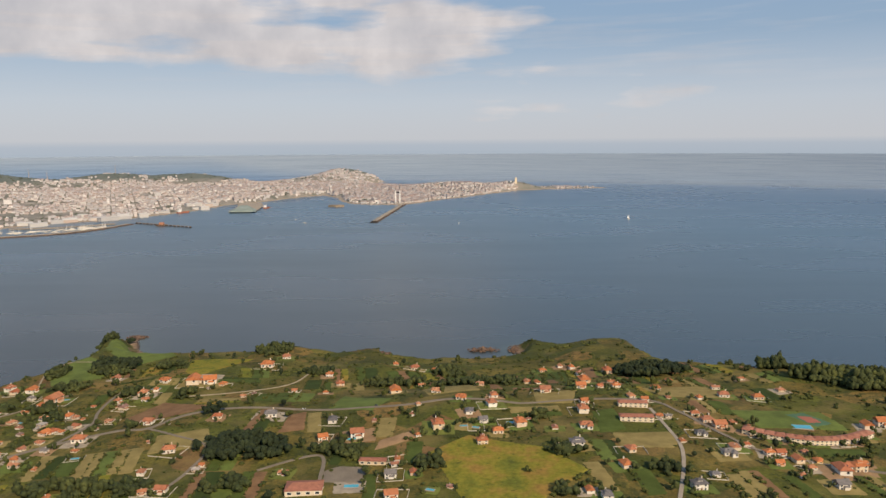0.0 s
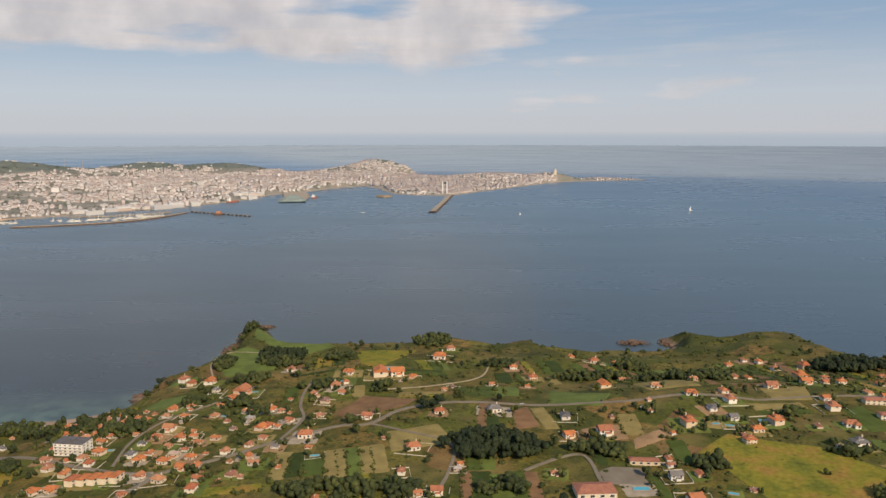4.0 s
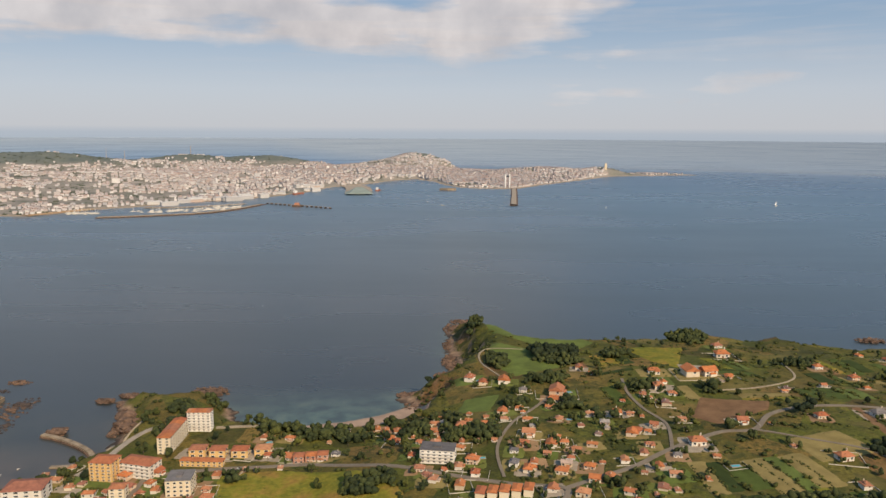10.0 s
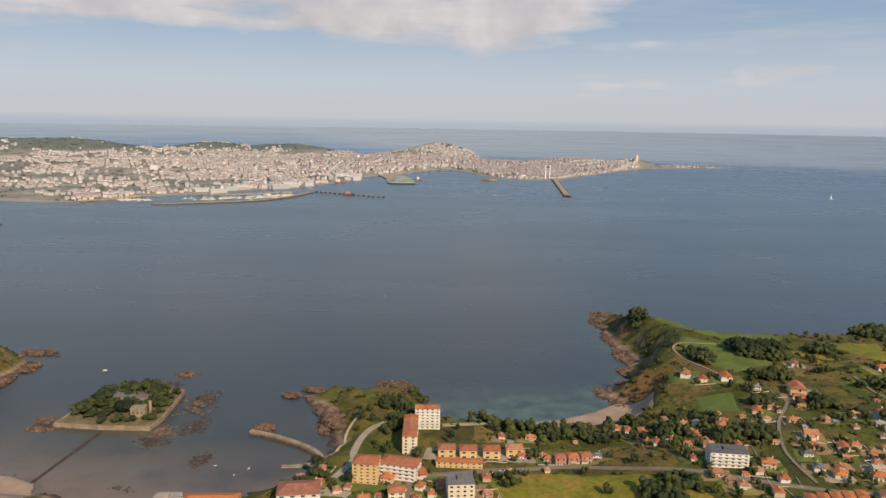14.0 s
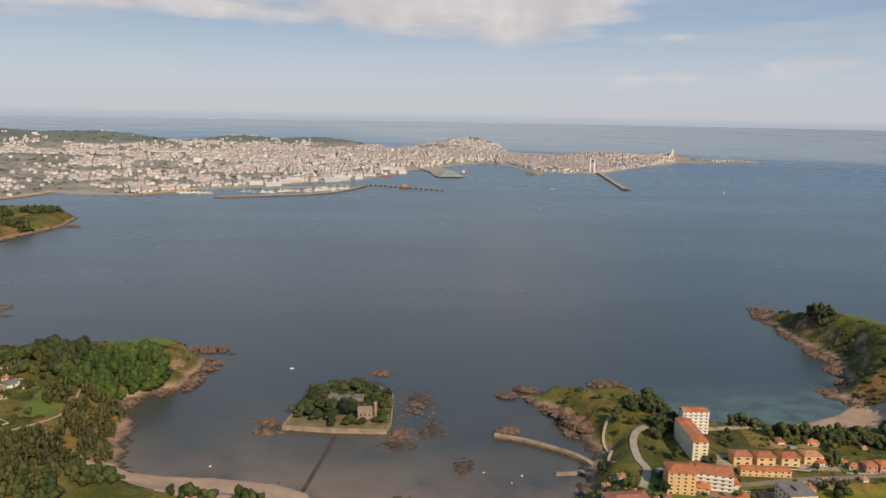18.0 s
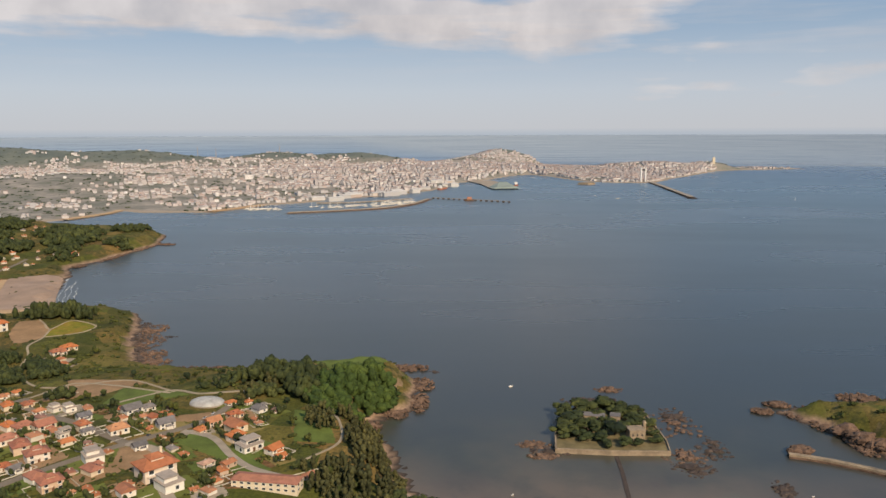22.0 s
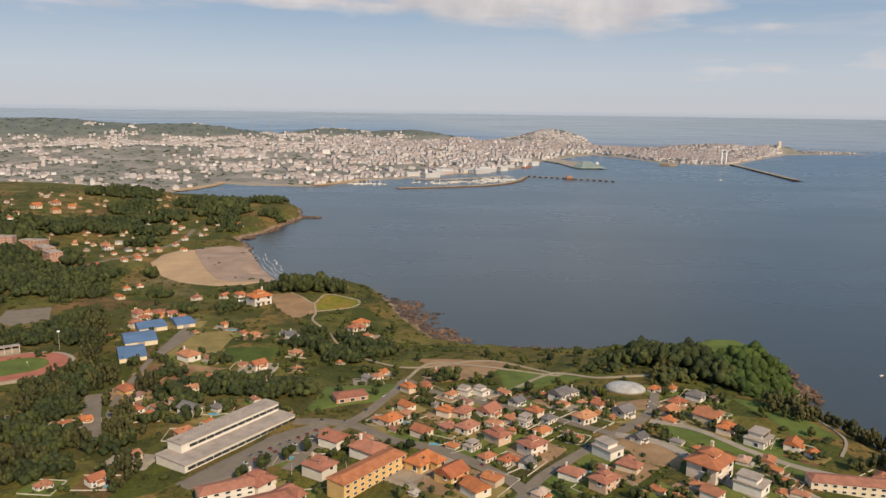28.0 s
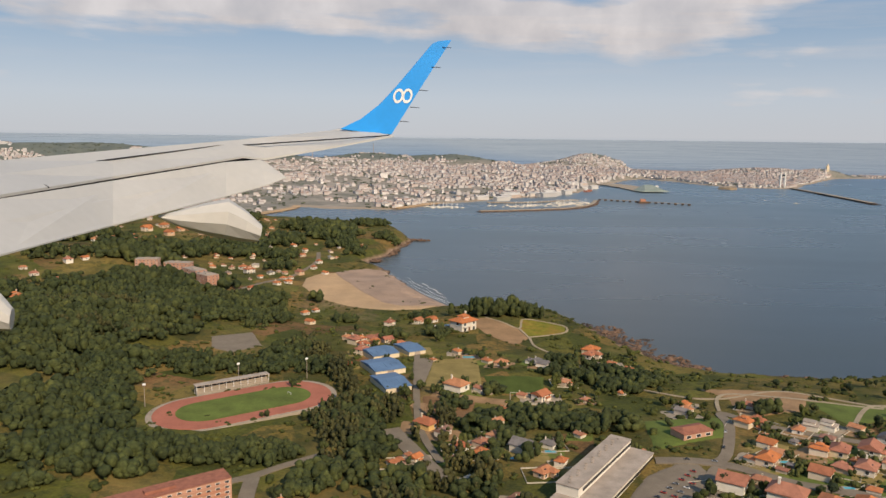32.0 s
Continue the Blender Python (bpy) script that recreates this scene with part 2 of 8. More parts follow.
FAR = [
    (-3700, 1560), (-1900, 1600), (-1720, 1600), (-1642, 1660), (-1604, 1777), (-1609, 1858), (-1540, 1812), (-1458, 1815), (-1385, 1812),
    (-1306, 1975), (-1225, 2050), (-1147, 2170), (-1040, 2250), (-924, 2430), (-872, 2570), (-835, 2790), (-760, 2880), (-625, 3200),
    (-540, 3300), (-455, 3130), (-410, 2930), (-364, 2830), (-282, 2775), (-160, 2765), (-20, 3019), (42, 3105), (200, 3350), (334, 3560),
    (571, 3655), (785, 3700), (770, 3745), (450, 3830), (150, 3890), (-100, 3950), (-227, 4030), (-380, 4150), (-450, 4290),
    (-345, 4400), (-560, 4440), (-1000, 4410), (-1800, 4270), (-2600, 3840), (-3300, 3380), (-3700, 3000),
]
# knolls of the near land: x, y, height of the ground there
KNOLLS_EAST = [
    (-284, 607, 27), (-232, 594, 33), (-155, 489, 39), (-172, 438, 36), (-237, 458, 33), (-330, 487, 30), (-386, 458, 25),
    (95, 504, 44), (21, 437, 41), (-33, 403, 37), (81, 436, 43), (10, 511, 45), (-330, 700, 27), (-150, 740, 24), (150, 700, 28), (28, 712, 9), (25, 675, 20), (-30, 700, 14), (85, 745, 12), (-100, 735, 16), (-60, 650, 28),
    (320, 560, 34), (-440, 530, 9), (-500, 510, 9), (-540, 500, 11), (-560, 560, 12), (-580, 470, 11), (-480, 430, 12),
]
KNOLLS_WEST = [
    (-700, 410, 8), (-800, 430, 5), (-977, 560, 20), (-1007, 508, 24), (-922, 497, 21), (-967, 456, 26), (-1087, 530, 20),
    (-1051, 472, 22), (-910, 645, 19), (-1060, 620, 17), (-1112, 735, 4), (-1125, 705, 7), (-1085, 690, 6), (-1145, 810, 5), (-1030, 668, 8), (-1174, 725, 8), (-1199, 651, 16), (-1250, 673, 13), (-1300, 617, 12), (-1331, 578, 12), (-1355, 570, 12.5), (-1315, 555, 12),
    (-1147, 765, 11), (-1190, 800, 12), (-1290, 830, 3), (-1340, 900, 1.5), (-1370, 960, 2), (-1345, 1010, 1.5), (-1300, 880, 1.5), (-1430, 940, 8), (-1400, 1060, 8), (-1400, 1300, 14), (-1500, 700, 26),
    (-1380, 500, 24), (-1650, 1000, 30), (-1750, 1350, 25),
]
KNOLLS = np.array(KNOLLS_EAST + KNOLLS_WEST, float)


def signed_distance(px, py, poly):
    """Distance to the outline of a plan polygon, positive inside."""
    best = np.full(px.shape, 1e9)
    inside = np.zeros(px.shape, bool)
    for (x0, y0), (x1, y1) in zip(poly, poly[1:] + poly[:1]):
        ex, ey = x1 - x0, y1 - y0
        k = np.clip(((px - x0) * ex + (py - y0) * ey) / (ex * ex + ey * ey), 0, 1)
        best = np.minimum(best, (px - x0 - k * ex) ** 2 + (py - y0 - k * ey) ** 2)
        if y0 != y1:
            inside ^= ((y0 > py) != (y1 > py)) & (px < ex * (py - y0) / ey + x0)
    return np.sqrt(best) * np.where(inside, 1, -1)


def waves(px, py, step, seed):
    """Smooth wandering values in -1..1, a sum of turned sines."""
    out = 0
    for k in range(5):
        a = seed * 1.7 + k * 2.4
        f = 6.283 / step * (0.6 + 0.23 * k)
        out = out + np.sin(f * (px * np.cos(a) + py * np.sin(a)) + 3 * k + seed) / 5
    return out


def near_height(px, py):
    """Height of the near land over the sea, below it offshore."""
    px, py = np.asarray(px, float), np.asarray(py, float)
    jx = px + 4.5 * waves(px, py, 34, 1.0) + 2.2 * waves(px, py, 13, 5.0)
    jy = py + 4.5 * waves(px, py, 31, 2.0) + 2.2 * waves(px, py, 12, 6.0)
    d = signed_distance(jx, jy, NEAR)
    top, weight = 0, 0
    for x, y, z in KNOLLS:
        w = 1 / ((px - x) ** 2 + (py - y) ** 2 + 900) ** 1.5
        top, weight = top + w * z, weight + w
    top = top / weight + 1.2 * waves(px, py, 90, 3.0)
    k = np.clip(d / (10 + 1.0 * top), 0, 1)
    shore = 1.2 * waves(px, py, 9, 4.0) + 0.8 * waves(px, py, 4.5, 7.0)
    land = top * k * k * (3 - 2 * k) + 0.6 + np.clip(d, 0, 6) * 0.1 + shore * np.clip(1.5 - k * 2, 0, 1)
    return np.where(d > 0, land, np.maximum(-12, d * 0.22 + shore * np.exp(d / 9) + 0.5))

# ---- setting: sea and land ----
def grid_mesh(name, xs, ys, zs, mat, flags=None):
    """A sheet over the plan, from rows of x and y and a table of heights."""
    nx, ny = len(xs), len(ys)
    gx, gy = np.meshgrid(xs, ys)
    co = np.stack([gx, gy, zs], -1).reshape(-1, 3)
    i = np.arange(nx * ny).reshape(ny, nx)
    quads = np.stack([i[:-1, :-1], i[:-1, 1:], i[1:, 1:], i[1:, :-1]], -1).reshape(-1, 4)
    if flags is not None:
        quads = quads[flags[quads].any(1)]
        used, back = np.unique(quads, return_inverse=True)
        co, quads = co[used], back.reshape(-1, 4)
    me = bpy.data.meshes.new(name)
    me.vertices.add(len(co))
    me.vertices.foreach_set("co", co.ravel())
    me.loops.add(quads.size)
    me.loops.foreach_set("vertex_index", quads.ravel())
    me.polygons.add(len(quads))
    me.polygons.foreach_set("loop_start", np.arange(0, quads.size, 4))
    me.update(calc_edges=True)
    me.shade_smooth()
    me.materials.append(mat)
    return me


RIM_IN, RIM_OUT, RIM_TOP = 4380, 4640, 156


def build_sea():
    xs = np.concatenate([np.arange(-5300, -1700, 60), np.arange(-1700, 600, 8), np.arange(600, 4200, 60)])
    ys = np.concatenate([np.arange(-4600, 380, 120), np.arange(380, 1000, 8), np.arange(1000, 4760, 40)])
    gx, gy = np.meshgrid(xs, ys)
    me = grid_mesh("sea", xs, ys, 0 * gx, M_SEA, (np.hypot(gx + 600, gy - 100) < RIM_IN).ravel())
    at = me.attributes.new("shallow", "FLOAT", "POINT")
    co = np.empty(len(me.vertices) * 3)
    me.vertices.foreach_get("co", co)
    co = co.reshape(-1, 3)
    d = -signed_distance(co[:, 0], co[:, 1], NEAR)
    cove = np.exp(-((co[:, 0] + 760) / 130) ** 2) * np.clip((620 - co[:, 1]) / 110, 0, 1)
    cove += np.exp(-((co[:, 0] + 465) / 70) ** 2) * np.clip((650 - co[:, 1]) / 60, 0, 1)
    s = np.clip(0.6 * np.exp(-np.maximum(d, 0) / 11) + cove * 0.95, 0, 1) * (co[:, 1] < 1000)
    at.data.foreach_set("value", s)
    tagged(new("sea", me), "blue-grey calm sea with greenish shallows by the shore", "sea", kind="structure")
    # the farthest water rises to where the eye sees the horizon; its haze is coloured in
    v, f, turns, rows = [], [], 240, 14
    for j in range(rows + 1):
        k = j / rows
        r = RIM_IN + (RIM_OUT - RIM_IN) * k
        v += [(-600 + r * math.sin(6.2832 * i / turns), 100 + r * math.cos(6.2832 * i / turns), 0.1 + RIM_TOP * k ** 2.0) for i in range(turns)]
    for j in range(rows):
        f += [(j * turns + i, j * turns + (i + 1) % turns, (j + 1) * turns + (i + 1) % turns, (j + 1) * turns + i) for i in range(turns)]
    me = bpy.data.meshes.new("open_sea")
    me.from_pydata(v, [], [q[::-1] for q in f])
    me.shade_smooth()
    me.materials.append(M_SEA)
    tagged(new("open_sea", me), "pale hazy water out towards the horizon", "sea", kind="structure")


LAND = []


def surface(px, py):
    """Height of the built ground sheet, read between its corners."""
    xs, ys, z = LAND
    px, py = np.asarray(px, float), np.asarray(py, float)
    i = np.clip(np.searchsorted(xs, px) - 1, 0, len(xs) - 2)
    j = np.clip(np.searchsorted(ys, py) - 1, 0, len(ys) - 2)
    u, v = (px - xs[i]) / (xs[i + 1] - xs[i]), (py - ys[j]) / (ys[j + 1] - ys[j])
    return (z[j, i] * (1 - u) + z[j, i + 1] * u) * (1 - v) + (z[j + 1, i] * (1 - u) + z[j + 1, i + 1] * u) * v


def ground(x, y):
    return float(surface(x, y))


def build_land():
    xs = np.concatenate([np.arange(-3300, -1700, 25), np.arange(-1700, 420, 3.5), np.arange(420, 1500, 25)])
    ys = np.concatenate([np.arange(-600, 340, 40), np.arange(340, 960, 3.5), np.arange(960, 1680, 12)])
    gx, gy = np.meshgrid(xs, ys)
    z = near_height(gx, gy)
    LAND.extend((xs, ys, z))
    me = grid_mesh("ground", xs, ys, z, M_LAND, (z > -2.5).ravel())
    tagged(new("ground", me), "green coastal land of meadows, plots and rocky brown shores", "ground", kind="structure")


build_sea()
build_land()

# ---- shapes ----
class Shape:
    """Collects vertices and faces of one mesh."""

    def __init__(self):
        self.v, self.f, self.m = [], [], []

    def add(self, verts, faces, slot=0, at=None):
        k = len(self.v)
        self.v += [tuple(at @ Vector(p)) for p in verts] if at else [tuple(p) for p in verts]
        self.f += [tuple(k + i for i in f) for f in faces]
        self.m += [slot] * len(faces)
        return self

    def box(self, x0, x1, y0, y1, z0, z1, slot=0, at=None):
        v = [(x, y, z) for z in (z0, z1) for x, y in ((x0, y0), (x1, y0), (x1, y1), (x0, y1))]
        return self.add(v, [(3, 2, 1, 0), (4, 5, 6, 7), (0, 1, 5, 4), (1, 2, 6, 5), (2, 3, 7, 6), (3, 0, 4, 7)], slot, at)

    def prism(self, ring, z0, z1, slot=0, at=None):
        n = len(ring)
        v = [(x, y, z0) for x, y in ring] + [(x, y, z1) for x, y in ring]
        f = [tuple(range(n - 1, -1, -1)), tuple(range(n, 2 * n))] + [(i, (i + 1) % n, n + (i + 1) % n, n + i) for i in range(n)]
        return self.add(v, f, slot, at)

    def gable(self, x0, x1, y0, y1, z0, rise, eave=0.05, thick=0.03, hip=0.0, slot=0, at=None):
        """A pitched roof with its ridge along x; hip draws the ridge's ends in."""
        a, b, c, d = x0 - eave, x1 + eave, y0 - eave, y1 + eave
        m = (c + d) / 2
        v = [(a, c, z0), (b, c, z0), (b, d, z0), (a, d, z0), (a + hip, m, z0 + rise), (b - hip, m, z0 + rise)]
        v += [(x, y, z - thick) for x, y, z in v[:4]]
        f = [(0, 1, 5, 4), (2, 3, 4, 5), (1, 2, 5), (3, 0, 4), (6, 9, 8, 7), (0, 6, 7, 1), (1, 7, 8, 2), (2, 8, 9, 3), (3, 9, 6, 0)]
        return self.add(v, f, slot, at)

    def pole(self, p, q, r0, r1, sides=6, slot=0):
        p, q = Vector(p), Vector(q)
        turn = (q - p).to_track_quat("Z", "Y").to_matrix()
        v = []
        for c, r in ((p, r0), (q, r1)):
            v += [c + turn @ Vector((r * math.cos(6.283 * i / sides), r * math.sin(6.283 * i / sides), 0)) for i in range(sides)]
        f = [(i, (i + 1) % sides, sides + (i + 1) % sides, sides + i) for i in range(sides)]
        return self.add(v, f + [tuple(range(sides - 1, -1, -1)), tuple(range(sides, 2 * sides))], slot)

    def mesh(self, name, *mats, smooth=False):
        me = bpy.data.meshes.new(name)
        me.from_pydata(self.v, [], self.f)
        for m in mats:
            me.materials.append(m)
        if len(mats) > 1:
            me.polygons.foreach_set("material_index", self.m)
        if smooth:
            me.shade_smooth()
        me.update()
        return me


def part(name, shape, mats, parent, label="", smooth=False):
    """One mesh object under a thing or a part."""
    mats = mats if isinstance(mats, (tuple, list)) else (mats,)
    me = shape if isinstance(shape, bpy.types.Mesh) else shape.mesh(name, *mats, smooth=smooth)
    ob = new(name, me)
    ob.parent = parent
    return tagged(ob, label)


def thing(name, m, label, category, group="", kind=""):
    ob = new(name)
    ob.empty_display_size = 0.5
    ob.matrix_basis = m
    return tagged(ob, label, category, group, kind)


def solid(name, shape, mats, label, category, m=None, group="", kind="", smooth=False):
    mats = mats if isinstance(mats, (tuple, list)) else (mats,)
    ob = new(name, shape.mesh(name, *mats, smooth=smooth))
    if m is not None:
        ob.matrix_basis = m
    return tagged(ob, label, category, group, kind)


def inside(px, py, poly):
    return signed_distance(np.asarray(px, float), np.asarray(py, float), poly) > 0


def draped(name, ring, mat, label, lift=0.3, step=1.3, category="field", kind="structure", height=None):
    """A sheet over the ground within a plan outline, its edge a little uneven."""
    r = np.array(ring, float)
    (x0, y0), (x1, y1) = r.min(0) - step, r.max(0) + step
    xs, ys = np.arange(x0, x1 + step, step), np.arange(y0, y1 + step, step)
    gx, gy = np.meshgrid(xs, ys)
    z = (surface(gx, gy) if height is None else height(gx, gy)) + lift
    d = signed_distance(gx + 0.5 * waves(gx, gy, 7, 2.2), gy + 0.5 * waves(gx, gy, 6, 4.2), [tuple(p) for p in r])
    edge = np.clip(d / step + 1, 0, 1)
    me = grid_mesh(name, xs, ys, z - (1 - edge) * lift * 2, mat, (d > -step * 0.3).ravel())
    return tagged(new(name, me), label, category, kind=kind)


def ribbon(name, line, width, mat, label, lift=0.38, category="road", height=None, parent=None):
    """A strip along a plan line, laid over the ground."""
    pts = [Vector(p) for p in line]
    fine = []
    for i in range(len(pts) - 1):
        p0, p1, p2, p3 = pts[max(i - 1, 0)], pts[i], pts[i + 1], pts[min(i + 2, len(pts) - 1)]
        n = max(2, int((p2 - p1).length / 2.5))
        for k in range(n):
            t = k / n
            fine.append(0.5 * (2 * p1 + (p2 - p0) * t + (2 * p0 - 5 * p1 + 4 * p2 - p3) * t * t + (3 * p1 - p0 - 3 * p2 + p3) * t ** 3))
    fine.append(pts[-1])
    c = np.array([tuple(p) for p in fine])
    d = np.gradient(c, axis=0)
    d /= np.linalg.norm(d, axis=1)[:, None] + 1e-9
    side = np.stack([-d[:, 1], d[:, 0]], 1)
    cols = [c + side * width * k for k in (-0.5, -0.17, 0.17, 0.5)]
    s = Shape()
    allv = np.stack(cols, 1)
    h = (surface(allv[..., 0], allv[..., 1]) if height is None else height(allv[..., 0], allv[..., 1])) + lift
    h[:] = h.max(1, keepdims=True)
    n = len(c)
    verts = [(allv[i, j, 0], allv[i, j, 1], h[i, j]) for i in range(n) for j in range(4)]
    verts += [(allv[i, j, 0], allv[i, j, 1], h[i, j] - 1.2) for i in range(n) for j in (0, 3)]
    f = [(i * 4 + j, i * 4 + j + 1, i * 4 + j + 5, i * 4 + j + 4) for i in range(n - 1) for j in range(3)]
    o = 4 * n
    f += [(i * 4, i * 4 + 4, o + 2 * i + 2, o + 2 * i) for i in range(n - 1)]
    f += [(i * 4 + 3, o + 2 * i + 1, o + 2 * i + 3, i * 4 + 7) for i in range(n - 1)]
    s.add(verts, f)
    return solid(name, s, mat, label, category, kind="structure")

# ---- fields, roads, beaches ----
def furrowed(name, color, turn, pitch):
    n = Nodes(name)
    w = n.add("TexWave", Scale=6.283 / pitch / 6.283, Distortion=1.5, Detail=2)
    w.bands_direction = "X"
    mp = n.add("Mapping")
    mp.inputs["Rotation"].default_value = (0, 0, radians(turn))
    n.link(n.place(), mp.inputs["Vector"])
    n.link(mp.outputs[0], w.inputs["Vector"])
    c = n.mix(n.math("MULTIPLY", w.outputs["Fac"], 0.35), color, tone(color, 0.6))
    c = n.mix(1.0, c, n.ramp(n.noise(9, 5), (0.3, (0.75, 0.75, 0.75)), (0.7, (1.2, 1.2, 1.2))), "MULTIPLY")
    return n.done(c, 0.95, 0, 0.1)


M_SOIL = furrowed("ploughed_soil", (0.20, 0.115, 0.06), 35, 2.2)
M_STUBBLE = furrowed("dry_stubble", (0.24, 0.185, 0.07), 80, 2.4)
M_CROP = furrowed("green_crop", (0.070, 0.092, 0.022), 5, 2.0)
def meadow_material():
    """Yellow-green grass, sunlight put into its bright colour, with large dried-out orange-brown patches and darker
    weeds.
    """
    n = Nodes("sunny_meadow")
    c = n.ramp(n.noise(22, 5, 0.62), (0.36, (0.125, 0.135, 0.024)), (0.5, (0.205, 0.18, 0.028)), (0.62, (0.27, 0.165, 0.045)))
    c = n.mix(1.0, c, n.ramp(n.noise(3.0, 6, 0.7), (0.3, (0.62, 0.64, 0.6)), (0.7, (1.2, 1.18, 1.1))), "MULTIPLY")
    c = n.mix(n.math("MULTIPLY", n.range(n.noise(5, 5, 0.7), 0.58, 0.68), 0.7), c, (0.055, 0.065, 0.018))
    n.bump(n.noise(1.5, 5), 0.8, 0.4)
    return n.done(c, 0.95, 0, 0.1)


M_BRIGHT = meadow_material()
M_DARKCROP = furrowed("leafy_dark_crop", (0.040, 0.056, 0.016), 95, 1.8)
M_GRASS = mottled("grass", (0.108, 0.138, 0.028), 14, 0.3, 0.95)
M_SAND = mottled("beach_sand", (0.43, 0.29, 0.165), 26, 0.16, 0.9, 0.4)
M_WETSAND = mottled("wet_sand", (0.33, 0.228, 0.16), 20, 0.2, 0.65, 0.4)
M_EARTH = mottled("bare_earth", (0.29, 0.18, 0.095), 12, 0.25, 0.95)
M_ROAD = mottled("worn_asphalt", (0.20, 0.163, 0.122), 8, 0.15, 0.9)
M_PATH = mottled("pale_gravel_path", (0.34, 0.275, 0.19), 8, 0.2, 0.95)
M_PAVE = mottled("pale_concrete", (0.33, 0.275, 0.215), 7, 0.18, 0.9)
M_ROCK = mottled("brown_sea_rock", (0.145, 0.092, 0.064), 4, 0.6, 0.95, 1.0, bump=0.4)
M_DARKROCK = mottled("dark_wet_rock", (0.075, 0.055, 0.045), 5, 0.5, 0.8, 1.0, bump=0.4)

M_COURT = mottled("green_court", (0.075, 0.14, 0.075), 8, 0.12, 0.9)
M_CLAY = mottled("red_court", (0.33, 0.115, 0.075), 8, 0.12, 0.9)

